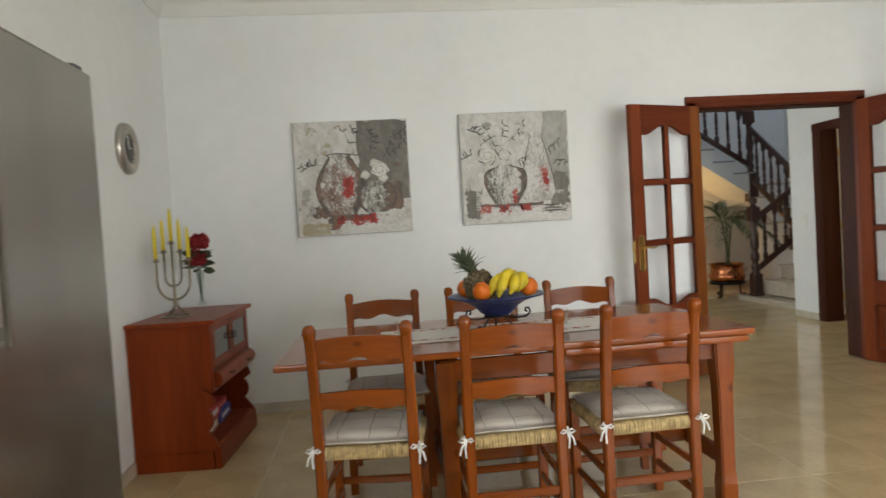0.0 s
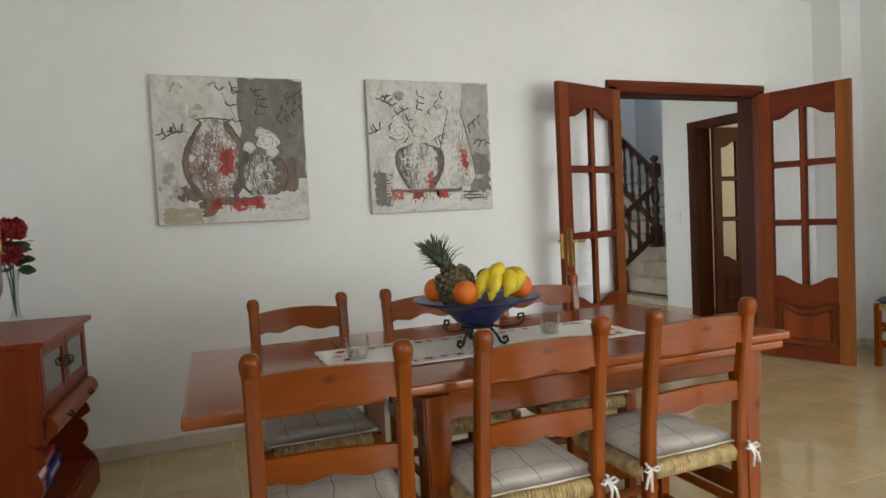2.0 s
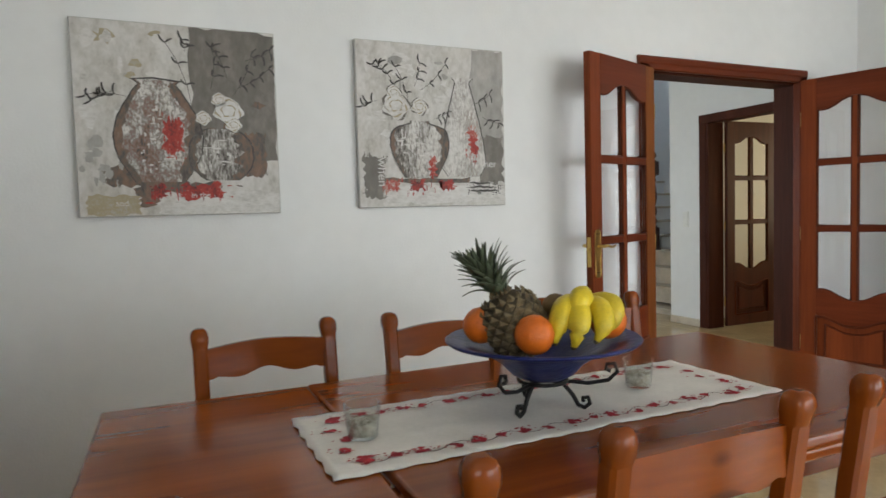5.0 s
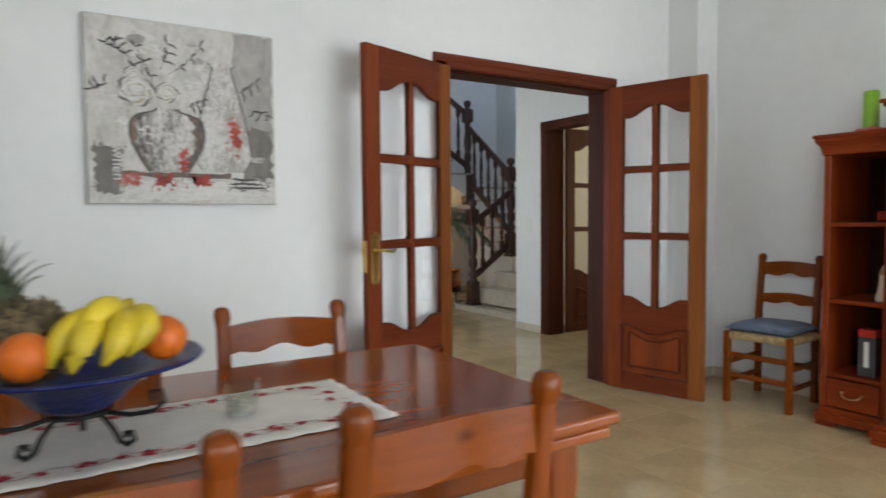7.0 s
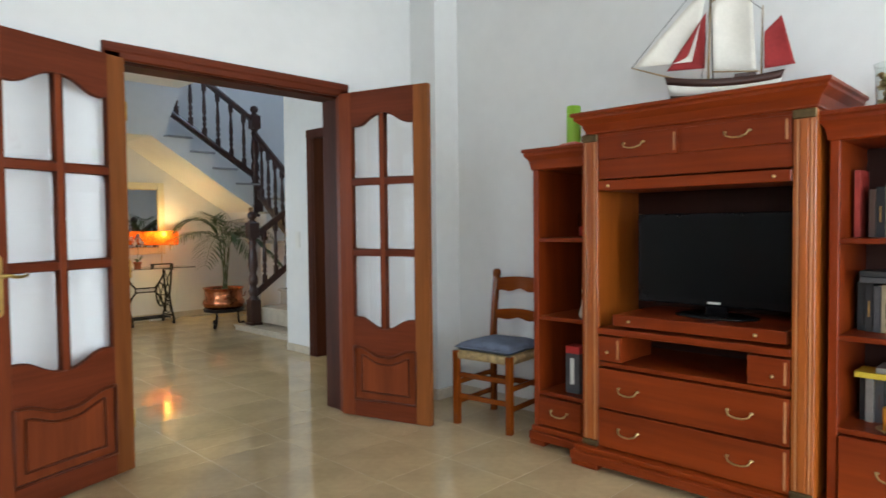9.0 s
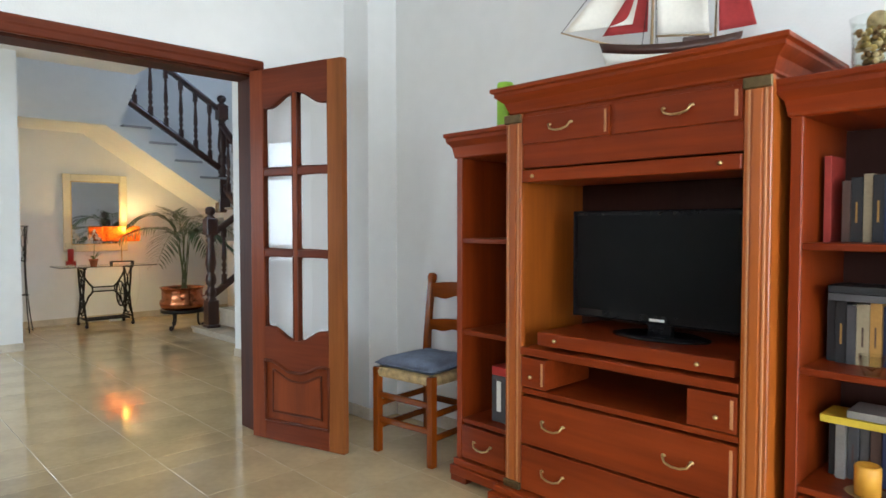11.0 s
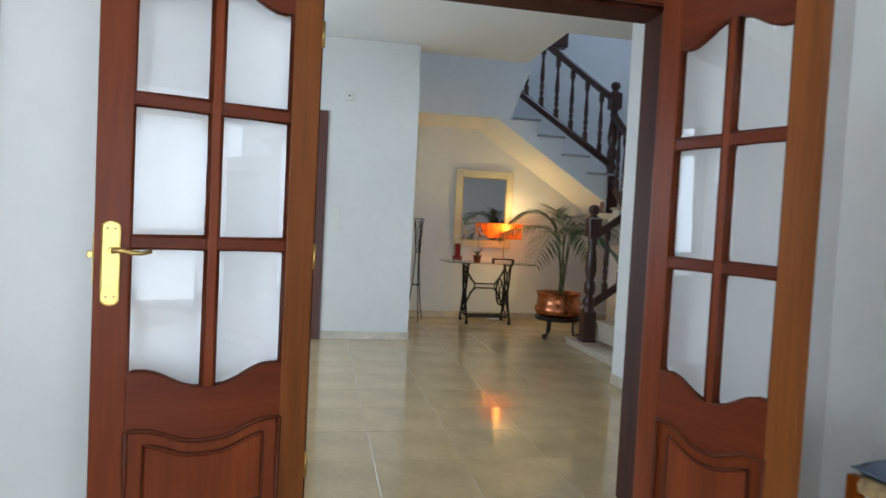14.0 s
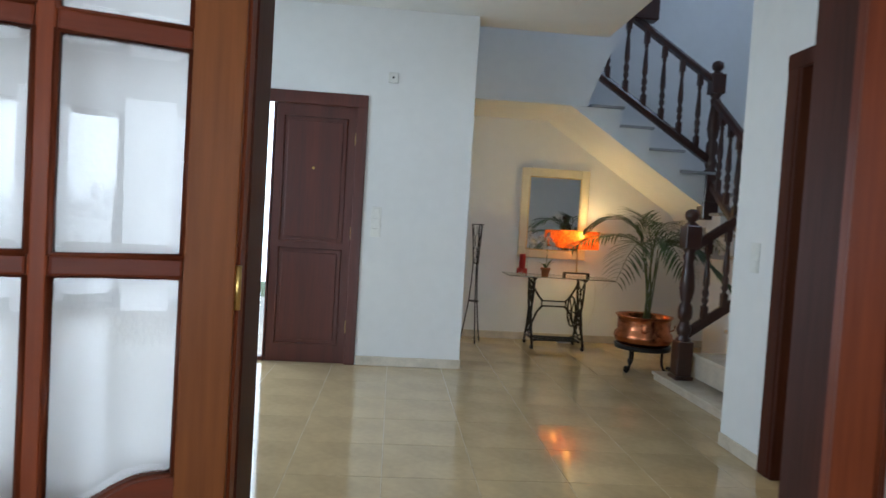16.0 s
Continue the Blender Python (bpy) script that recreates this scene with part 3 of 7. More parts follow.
def rush_seat(w, d, z):
    bm = bmx()
    box(bm, -w / 2 + 0.012, w / 2 - 0.012, -d / 2 + 0.012, d / 2 - 0.012, z - 0.028, z - 0.004)
    n = 34
    for i in range(n):
        u = -0.5 + (i + 0.5) / n
        reach = (0.5 - abs(u)) * 0.9 + 0.03
        j = 0.002 * math.sin(i * 2.3)
        for s in (-1, 1):
            tube(bm, [(u * w, s * (d / 2 - reach * d), z + 0.001), (u * w, s * (d / 2 - 0.004), z + 0.002), (u * w + j, s * (d / 2 + 0.006), z - 0.012), (u * w, s * (d / 2 + 0.002), z - 0.036), (u * w, s * (d / 2 - 0.03), z - 0.038)], 0.0066, 5)
            tube(bm, [(s * (w / 2 - reach * w), u * d, z + 0.001), (s * (w / 2 - 0.004), u * d, z + 0.002), (s * (w / 2 + 0.006), u * d + j, z - 0.012), (s * (w / 2 + 0.002), u * d, z - 0.036), (s * (w / 2 - 0.03), u * d, z - 0.038)], 0.0066, 5)
    return bm


def pad(bm, w, d, z0, h, n=14, bulge=0.012, sag=0.006):
    """A soft cushion, rounded at its edges, plumper in the middle."""
    def prof(u):
        return max(0.0, 1 - abs(u) ** 6) ** 0.5
    up, dn = {}, {}
    for i in range(n + 1):
        for j in range(n + 1):
            u, v = 2 * i / n - 1, 2 * j / n - 1
            k = min(prof(u), prof(v))
            puff = (1 - u * u) * (1 - v * v)
            x, y = u * w / 2, v * d / 2
            wob = 0.004 * noise.noise((x * 9, y * 9, w))
            up[i, j] = bm.verts.new((x, y, z0 + h / 2 + h / 2 * k + bulge * puff + wob - sag * (1 - puff)))
            dn[i, j] = bm.verts.new((x, y, z0 + h / 2 - h / 2 * k))
    for i in range(n):
        for j in range(n):
            f = bm.faces.new((up[i, j], up[i + 1, j], up[i + 1, j + 1], up[i, j + 1]))
            f.smooth = True
            f = bm.faces.new((dn[i, j], dn[i, j + 1], dn[i + 1, j + 1], dn[i + 1, j]))
            f.smooth = True
    edge = [(i, 0) for i in range(n)] + [(n, j) for j in range(n)] + [(n - i, n) for i in range(n)] + [(0, n - j) for j in range(n)]
    for a, b in zip(edge, edge[1:] + edge[:1]):
        f = bm.faces.new((up[a], up[b], dn[b], dn[a]))
        f.smooth = True
    return bm


def rear_post(bm, x, s=0.019):
    """A rear leg and back post in one: straight below, leaning back above the seat, with a rounded knob."""
    line = [(-0.195, 0.0, 1.0), (-0.193, 0.25, 1.0), (-0.19, 0.43, 1.08), (-0.196, 0.55, 1.05), (-0.214, 0.72, 1.0), (-0.234, 0.868, 1.0), (-0.237, 0.877, 1.06), (-0.238, 0.887, 1.18), (-0.24, 0.90, 1.22), (-0.241, 0.912, 1.12), (-0.241, 0.920, 0.9), (-0.241, 0.925, 0.5)]
    rings = []
    for y, z, k in line:
        a = s * k
        c = a * 0.35
        rings.append([bm.verts.new((x + p, y + q, z)) for p, q in ((-a + c, -a), (a - c, -a), (a, -a + c), (a, a - c), (a - c, a), (-a + c, a), (-a, a - c), (-a, -a + c))])
    for i, (p, q) in enumerate(zip(rings, rings[1:])):
        for k in range(8):
            bm.faces.new((p[k], p[(k + 1) % 8], q[(k + 1) % 8], q[k])).smooth = i > 4
    bm.faces.new(rings[0][::-1])
    bm.faces.new(rings[-1])
    return bm


def bow(bm, x, y, z, s):
    r = 0.0042
    def run(*pts):
        tube(bm, [(x + s * a * 0.7, y + b * 0.8, z + c * 0.75) for a, b, c in pts], r, 5)
    run((0, 0, 0), (0.028, -0.008, 0.014), (0.045, -0.01, 0.002), (0.026, -0.008, -0.008), (0, 0, 0))
    run((0, 0, 0), (-0.022, -0.01, 0.012), (-0.036, -0.012, 0), (-0.02, -0.01, -0.008), (0, 0, 0))
    run((0, 0, 0), (0.012, -0.012, -0.035), (0.008, -0.008, -0.085))
    run((0, 0, 0), (0.03, -0.012, -0.03), (0.042, -0.01, -0.07))
    run((-0.012, 0.05, 0.02), (0.014, 0.012, 0.012), (0, 0, 0))


def ladder_chair(name, label, m, cushion="check", group="chairs round the table"):
    c = thing(name, label, "chair", m, group)
    for x in (-0.178, 0.178):
        part("rear_leg", rear_post(bmx(), x), PINE, c)
    for x in (-0.19, 0.19):
        part("front_leg", box(bmx(), x - 0.019, x + 0.019, 0.168, 0.206, 0, 0.452, 0.005, 2), PINE, c)
    part("top_slat", slat(bmx(), -0.162, 0.162, -0.226, 0.782, 0.868, 0.02), PINEX, c)
    part("lower_slat", slat(bmx(), -0.162, 0.162, -0.204, 0.60, 0.662, 0.016), PINEX, c)
    for z in (0.16, 0.29):
        part("front_stretcher", box(bmx(), -0.172, 0.172, 0.178, 0.198, z, z + 0.032, 0.006), PINEX, c)
    for x in (-0.184, 0.184):
        for z in (0.12, 0.24):
            part("side_stretcher", box(bmx(), x - 0.01, x + 0.01, -0.176, 0.17, z, z + 0.032, 0.006), PINE, c)
    part("rear_stretcher", box(bmx(), -0.16, 0.16, -0.204, -0.184, 0.20, 0.235, 0.006), PINEX, c)
    tagged(part("rush_seat", rush_seat(0.395, 0.385, 0.445), RUSH, c, "woven rush seat"), kind="stuff")
    if cushion == "check":
        cu = part("cushion", pad(bmx(), 0.385, 0.385, 0.448, 0.042), LINEN, c, "off-white cushion with grey checks")
        def top(x, y):
            u, v = x / 0.1925, y / 0.1925
            k = (1 - u * u) * (1 - v * v)
            w = 0.004 * noise.noise((x * 9, y * 9, 0.385))
            e = min(max(0.0, 1 - abs(u) ** 6) ** 0.5, max(0.0, 1 - abs(v) ** 6) ** 0.5)
            return 0.469 + 0.021 * e + 0.012 * k + w - 0.006 * (1 - k) + 0.0012
        bm = bmx()
        for q in (-0.115, 0.005, 0.12):
            for flip in (0, 1):
                pts = [(-0.18 + 0.36 * i / 20, q + 0.003 * math.sin(i * 0.9 + q * 40)) for i in range(21)]
                pts = [(y, x) for x, y in pts] if flip else pts
                rows = []
                for x, y in pts:
                    dx, dy = (0.0013, 0) if flip else (0, 0.0013)
                    rows.append((bm.verts.new((x - dx, y - dy, top(x, y))), bm.verts.new((x + dx, y + dy, top(x, y)))))
                for (a, b), (p, r) in zip(rows, rows[1:]):
                    bm.faces.new((a, b, r, p))
        part("check_lines", bm, STRIPE, cu, "thin grey check lines")
        for s in (-1, 1):
            bm = bmx()
            bow(bm, s * 0.192, -0.222, 0.452, s)
            part("tie", bm, TIE, cu, "white cotton bow")
    else:
        part("cushion", pad(bmx(), 0.40, 0.40, 0.448, 0.06, bulge=0.018), BLUECLOTH, c, "faded blue cushion")
    return c


BLUECLOTH = mat("faded_blue_cotton", (0.16, 0.20, 0.29), 0.95, vary=0.15, scale=14, bump=0.2, bscale=300)
FRONT = "honey-stained wooden ladder-back chair with checked cushion, rush seat"
first = ladder_chair("dining_chair", FRONT, pose(-0.009, 2.841, 0, 0, 0, -7.5))
copy_thing(first, pose(0.533, 2.823, 0, 0, 0, -0.6))
copy_thing(first, pose(1.074, 2.833, 0, 0, 0, 0.6))
for x, y, a in ((0.067, 3.515, 180), (0.611, 3.491, 181), (1.135, 3.475, 174.6)):
    copy_thing(first, pose(x, y, 0, 0, 0, a))
ladder_chair("rush_chair", "wooden ladder-back chair with blue cushion against the wall", pose(4.415, 4.06, 0, 0, 0, 96), "blue", "")

# ---- dining table ----
TB = thing("dining_table", "varnished reddish wooden extending table laid with a runner", "table", pose(-0.047, -0.027, 0))
part("tabletop", box(bmx(), 0.197, 1.628, 2.748, 3.652, 0.738, 0.766, 0.009, 3), TABLETOP, TB)
# the pulled-out leaf sits slightly askew
leaf = part("extension_leaf", box(bmx(), -0.252, 0.249, -0.452, 0.452, -0.0145, 0.0135, 0.009, 3), TABLETOP, TB, "pulled-out extension leaf")
leaf.matrix_basis = pose(-0.062, 3.2, 0.7512, 0, 0, -1.5)
part("under_leaf", box(bmx(), 0.82, 1.605, 2.757, 3.643, 0.708, 0.736, 0.009, 3), TABLETOP, TB, "second leaf below the top")
for y in (2.845, 3.53):
    part("apron", box(bmx(), 0.32, 1.55, y, y + 0.025, 0.625, 0.712, 0.003), PINEX, TB)
for x in (0.335, 1.515):
    part("end_apron", box(bmx(), x, x + 0.025, 2.85, 3.55, 0.625, 0.708, 0.003), PINE, TB)
for y in (2.95, 3.40):
    part("runner_rail", box(bmx(), -0.20, 0.9, y, y + 0.03, 0.70, 0.737, 0.003), PINEX, TB)
for x in (0.345, 1.53):
    for y in (2.86, 3.54):
        bm = bmx()
        rings = []
        for z, a, b in ((0, 0.036, 0.036), (0.09, 0.036, 0.038), (0.14, 0.030, 0.034), (0.5, 0.034, 0.036), (0.60, 0.042, 0.040), (0.708, 0.042, 0.040)):
            rings.append([bm.verts.new((x + sx * a, y + sy * b, z)) for sx, sy in ((-1, -1), (1, -1), (1, 1), (-1, 1))])
        for p, q in zip(rings, rings[1:]):
            for k in range(4):
                bm.faces.new((p[k], p[(k + 1) % 4], q[(k + 1) % 4], q[k]))
        bm.faces.new(rings[0][::-1])
        bm.faces.new(rings[-1])
        bmesh.ops.bevel(bm, geom=[e for e in bm.edges if abs(e.verts[0].co.z - e.verts[1].co.z) > 0.03], offset=0.006, segments=2, affect="EDGES")
        part("leg", bm, PINE, TB)
    part("end_stretcher", box(bmx(), x - 0.02, x + 0.02, 2.89, 3.51, 0.155, 0.225, 0.006), PINE, TB)
part("long_stretcher", box(bmx(), 0.365, 1.51, 3.17, 3.23, 0.165, 0.235, 0.006), PINEX, TB)

# embroidered runner
RUNCLOTH = mat("white_runner_cotton", (0.76, 0.73, 0.69), 0.9, vary=0.05, scale=10, bump=0.25, bscale=350)
REDTHREAD = mat("red_embroidery", (0.42, 0.025, 0.04), 0.85, vary=0.25, scale=60)
RN = thing("table_runner", "white cotton runner embroidered with red roses on the table", "table runner", pose(0.603, 3.140, 0.767))
RW, RD = 1.112, 0.376
bm = bmx()
nx, ny = 60, 16
def runz(x, y):
    return 0.0012 + 0.0016 * (1 + noise.noise((x * 7, y * 7, 3.0)))
grid = {}
for i in range(nx + 1):
    for j in range(ny + 1):
        x, y = (i / nx - 0.5) * RW, (j / ny - 0.5) * RD
        if i in (0, nx):
            x += 0.004 * math.sin(j * 2.1)
        if j in (0, ny):
            y += 0.003 * math.sin(i * 1.7)
        grid[i, j] = bm.verts.new((x, y, runz(x, y)))
for i in range(nx):
    for j in range(ny):
        bm.faces.new((grid[i, j], grid[i + 1, j], grid[i + 1, j + 1], grid[i, j + 1])).smooth = True
ob = part("cloth", bm, RUNCLOTH, RN)
md = ob.modifiers.new("thick", "SOLIDIFY")
md.thickness, md.offset = 0.0012, 1
rng = random.Random(4)
bm = bmx()


def blot(bm, x, y, r, k=7):
    z = runz(x, y) + 0.0024
    vs = [bm.verts.new((x + r * rng.uniform(0.65, 1.15) * math.cos(2 * math.pi * i / k), y + r * rng.uniform(0.65, 1.15) * math.sin(2 * math.pi * i / k), z)) for i in range(k)]
    bm.faces.new(vs)


spots = []
for s in (-1, 1):
    for k in range(18):
        spots.append(((k - 8.5) * 0.056 + rng.uniform(-0.01, 0.01), s * (0.135 + rng.uniform(-0.008, 0.008))))
    for k in range(5):
        spots.append((s * (0.48 + 0.02 * (k % 2)), (k - 2) * 0.062))
for k, (x, y) in enumerate(spots):
    big = k % 2 == 0
    for i in range(11 if big else 6):
        a = rng.uniform(0, 6.3)
        q = rng.uniform(0.004, 0.016 if big else 0.01)
        blot(bm, x + q * math.cos(a), y + q * math.sin(a), rng.uniform(0.005, 0.009))
    for i in range(6):
        a = rng.uniform(0, 6.3)
        q = rng.uniform(0.02, 0.042)
        blot(bm, x + q * math.cos(a), y + 0.55 * q * math.sin(a), rng.uniform(0.002, 0.0042), 5)
tagged(part("embroidery", bm, REDTHREAD, RN, "red embroidered roses"), kind="stuff")
VINE = mat("dark_vine_thread", (0.10, 0.035, 0.035), 0.85, vary=0.2, scale=60)
for side in (-1, 1):
    bm = bmx()
    rows = []
    for i in range(121):
        x = (i / 120 - 0.5) * 0.98
        y = side * 0.135 + 0.013 * math.sin(x * 56 + side)
        z = runz(x, y) + 0.0022
        rows.append((bm.verts.new((x, y - 0.0011, z)), bm.verts.new((x, y + 0.0011, z))))
    for (a, b), (c, d) in zip(rows, rows[1:]):
        bm.faces.new((a, b, d, c))
    part("vine", bm, VINE, RN, "dark red embroidered vine")

# fruit bowl on its iron stand
BLUEGLASS = mat("cobalt_blue_glass", (0.008, 0.014, 0.10), 0.30, vary=0.25, scale=15, spec=0.3, bump=0.2, bscale=70)
BX, BYY = 0.577, 3.115
ST = thing("bowl_stand", "black wrought-iron scroll stand under the fruit bowl", "stand", pose(BX, BYY, 0.770, 0, 0, 54))
for k in range(3):
    a = radians(120 * k + 30)
    def rad(pts):
        return [(r * math.cos(a), r * math.sin(a), z) for r, z in pts]
    foot = [(0.02, 0.066), (0.045, 0.06), (0.066, 0.035), (0.078, 0.012), (0.092, 0.006), (0.104, 0.016), (0.10, 0.03), (0.088, 0.028), (0.09, 0.02)]
    arm = [(0.0, 0.066), (0.05, 0.066), (0.10, 0.062), (0.145, 0.07), (0.165, 0.09), (0.158, 0.108), (0.142, 0.106), (0.14, 0.094), (0.15, 0.09)]
    part("scroll_foot", tube(bmx(), rad(foot), 0.0052, 7), IRON, ST)
    part("scroll_arm", tube(bmx(), rad(arm), 0.0046, 7), IRON, ST)
part("ring", tube(bmx(), arc((0, 0, 0.068), 0.055, 0, 360, 24, "xy"), 0.0045, 6), IRON, ST)
bm = bmx()
lathe(bm, [(0, 0.0), (0.05, 0.0), (0.072, 0.012), (0.098, 0.04), (0.135, 0.063), (0.18, 0.079), (0.215, 0.086), (0.22, 0.091), (0.216, 0.094), (0.178, 0.086), (0.13, 0.07), (0.094, 0.05), (0.06, 0.024), (0.0, 0.018)], 56)
solid("fruit_bowl", bm, BLUEGLASS, "wide cobalt blue glass bowl filled with fruit", "bowl", pose(BX, BYY, 0.843))

ORANGE = mat("orange_peel", (0.66, 0.14, 0.008), 0.42, vary=0.1, scale=10, bump=0.25, bscale=260)
BANANA = mat("ripe_banana_peel", (0.64, 0.47, 0.018), 0.5, vary=0.15, scale=14, grain=(0.44, 0.33, 0.02))
BTIP = mat("banana_tip", (0.05, 0.035, 0.015), 0.7)
KIWI = mat("brown_kiwi_skin", (0.16, 0.10, 0.04), 0.85, vary=0.2, scale=30, bump=0.2, bscale=300)
PINEA = mat("pineapple_rind", (0.05, 0.036, 0.018), 0.7, vary=0.35, scale=40, bump=0.2, bscale=200)
PLEAF = mat("pineapple_leaf", (0.085, 0.105, 0.06), 0.5, vary=0.3, scale=20)
SIDE_R, FRONT_F = Vector((0.868, -0.497, 0)), Vector((-0.497, -0.868, 0))


def in_bowl(u, v, z):
    """A place in the bowl: u along its broad side, v towards the open side, z above the floor."""
    return Vector((BX, BYY, z)) + SIDE_R * u + FRONT_F * v


for u, v, z, r in ((-0.136, 0.02, 0.967, 0.041), (-0.022, 0.118, 0.963, 0.042), (0.150, -0.02, 0.968, 0.042)):
    bm = bmx()
    lathe(bm, [(0.0, -r * 0.97), (r * 0.3, -r * 0.95)] + [(r * math.cos(radians(a)), r * math.sin(radians(a))) for a in range(-65, 70, 12)] + [(r * 0.28, r * 0.94), (r * 0.05, r * 0.9), (0.0, r * 0.89)], 24)
    solid("orange", bm, ORANGE, "ripe orange in the blue bowl", "fruit", pose(*in_bowl(u, v, z), 20, 35, 300 * u), "oranges in the bowl")
solid("kiwi", ball(bmx(), (0, 0, 0), 0.040, 0.031, 0.031, 18, 12), KIWI, "brown kiwi fruit in the blue bowl", "fruit", pose(*in_bowl(0.035, -0.02, 1.000), 0, 15, 30))
BN = thing("bananas", "bunch of ripe yellow bananas hanging over the bowl", "fruit", pose(BX, BYY, 0))
HUB = in_bowl(0.085, 0.0, 1.022) - Vector((BX, BYY, 0))
for k, (u, v, z, bu, bv, bz) in enumerate(((0.020, 0.120, 0.945, -0.012, 0.055, 0.045), (0.058, 0.128, 0.938, 0.010, 0.075, 0.035), (0.105, 0.118, 0.948, 0.055, 0.050, 0.030), (0.060, 0.095, 0.985, 0.010, 0.045, 0.055), (0.125, 0.080, 0.955, 0.075, 0.020, 0.040))):
    bm = bmx()
    pts, top = [], HUB + SIDE_R * 0.006 * (k - 2)
    end = in_bowl(u, v, z) - Vector((BX, BYY, 0))
    mid = (top + end) / 2 + SIDE_R * bu + FRONT_F * bv + Vector((0, 0, bz))
    rings = []
    for i in range(13):
        q = i / 12
        pts.append((1 - q) ** 2 * top + 2 * q * (1 - q) * mid + q * q * end)
    rr = [0.008, 0.011, 0.016, 0.020, 0.0225, 0.0235, 0.024, 0.0235, 0.022, 0.020, 0.016, 0.010, 0.006]
    d0 = None
    for i, p in enumerate(pts):
        d = (pts[min(i + 1, 12)] - pts[max(i - 1, 0)]).normalized()
        a = d.cross(Vector((0.3, 0.2, 1))).normalized()
        c = a.cross(d)
        rings.append([bm.verts.new(p + rr[i] * (1 + 0.07 * (q % 2)) * (math.cos(2 * math.pi * q / 10) * a + math.sin(2 * math.pi * q / 10) * c)) for q in range(10)])
    for p, q in zip(rings, rings[1:]):
        for i in range(10):
            bm.faces.new((p[i], p[(i + 1) % 10], q[(i + 1) % 10], q[i])).smooth = True
    bm.faces.new(rings[0])
    bm.faces.new(rings[-1][::-1])
    b1 = part("banana", bm, BANANA, BN)
    part("tip", ball(bmx(), pts[-1], 0.0065, 0.0065, 0.0065, 8, 6), BTIP, b1, "dark banana tip")
part("stalk", tube(bmx(), [HUB, HUB - FRONT_F * 0.016 + Vector((0, 0, 0.008)), HUB - FRONT_F * 0.032 + Vector((0, 0, 0.012))], 0.015, 8, 0.010), BANANA, BN)

PA = thing("pineapple", "whole pineapple with a green leaf crown in the bowl", "fruit", pose(*in_bowl(-0.030, 0.030, 0.905), 3, -24, -30))
bm = bmx()
RH = 0.155
def rind(z):
    u = z / RH
    return 0.069 * max(0.0, 1 - abs(2 * u - 0.95) ** 3.0) ** 0.5
lathe(bm, [(0, 0)] + [(max(0.012, rind(RH * i / 14)) - 0.004, RH * i / 14) for i in range(1, 14)] + [(0.0, RH)], 24)
part("flesh_body", bm, PINEA, PA)
bm = bmx()
for i in range(11):
    z = 0.010 + i * 0.0138
    r = max(0.016, rind(z) - 0.003)
    n = 13
    for k in range(n):
        a = 2 * math.pi * (k + 0.5 * (i % 2)) / n
        o = Vector((math.cos(a), math.sin(a), 0))
        s = Vector((-math.sin(a), math.cos(a), 0))
        c = o * r + Vector((0, 0, z))
        w = math.pi * r / n * 0.98
        ring = [bm.verts.new(c + s * w + o * 0.0), bm.verts.new(c + Vector((0, 0, 0.0135))), bm.verts.new(c - s * w), bm.verts.new(c - Vector((0, 0, 0.0135)))]
        tip = bm.verts.new(c + o * 0.008 + Vector((0, 0, 0.003)))
        for q in range(4):
            bm.faces.new((ring[q], ring[(q + 1) % 4], tip))
part("rind_eye", bm, mat("pineapple_eye", (0.15, 0.11, 0.055), 0.65, vary=0.5, scale=50, grain=(0.022, 0.016, 0.009)), PA, "knobbly rind eyes")["kind"] = "stuff"
rng = random.Random(11)
for k in range(66):
    u = k / 66
    a = k * 2.39996
    length = 0.044 + 0.042 * (1 - abs(u - 0.5)) + rng.uniform(-0.01, 0.014)
    spread = radians(62 - 52 * u + rng.uniform(-8, 8))
    base = Vector((0.012 * math.cos(a), 0.012 * math.sin(a), RH - 0.008 + 0.068 * u)) + Vector((-0.022 * u, 0, 0))
    o = Vector((math.cos(a), math.sin(a), 0))
    s = Vector((-math.sin(a), math.cos(a), 0))
    bm = bmx()
    rows = []
    for i in range(7):
        v = i / 6
        ang = spread * (0.55 + 0.75 * v)
        p = base + o * (length * v * math.sin(ang * 0.8)) + Vector((0, 0, length * v * math.cos(ang * 0.8)))
        w = 0.0145 * (1 - v) ** 0.6 * (0.6 + 0.4 * math.sin(math.pi * min(1, v * 2)))
        up = Vector((0, 0, 0.004 * (1 - v)))
        rows.append([bm.verts.new(p + s * w + up), bm.verts.new(p), bm.verts.new(p - s * w + up)])
    for p, q in zip(rows, rows[1:]):
        for i in (0, 1):
            bm.faces.new((p[i], p[i + 1], q[i + 1], q[i])).smooth = True
    lf = part("leaf", bm, PLEAF, PA)
    md = lf.modifiers.new("thick", "SOLIDIFY")
    md.thickness = 0.0012

# seed-filled candle glasses
THIN = bpy.data.materials.new("thin_clear_glass")
THIN.use_nodes = True
nt = THIN.node_tree
nt.nodes.remove(nt.nodes["Principled BSDF"])
tr, gl, fr_, pw, mx = (nt.nodes.new("ShaderNode" + n) for n in ("BsdfTransparent", "BsdfGlossy", "LayerWeight", "Math", "MixShader"))
tr.inputs[0].default_value = (0.95, 0.97, 0.96, 1)
gl.inputs["Roughness"].default_value = 0.03
fr_.inputs["Blend"].default_value = 0.5
pw.operation, pw.inputs[1].default_value = "POWER", 3.5
nt.links.new(fr_.outputs["Facing"], pw.inputs[0])
nt.links.new(pw.outputs[0], mx.inputs[0])
nt.links.new(tr.outputs[0], mx.inputs[1])
nt.links.new(gl.outputs[0], mx.inputs[2])
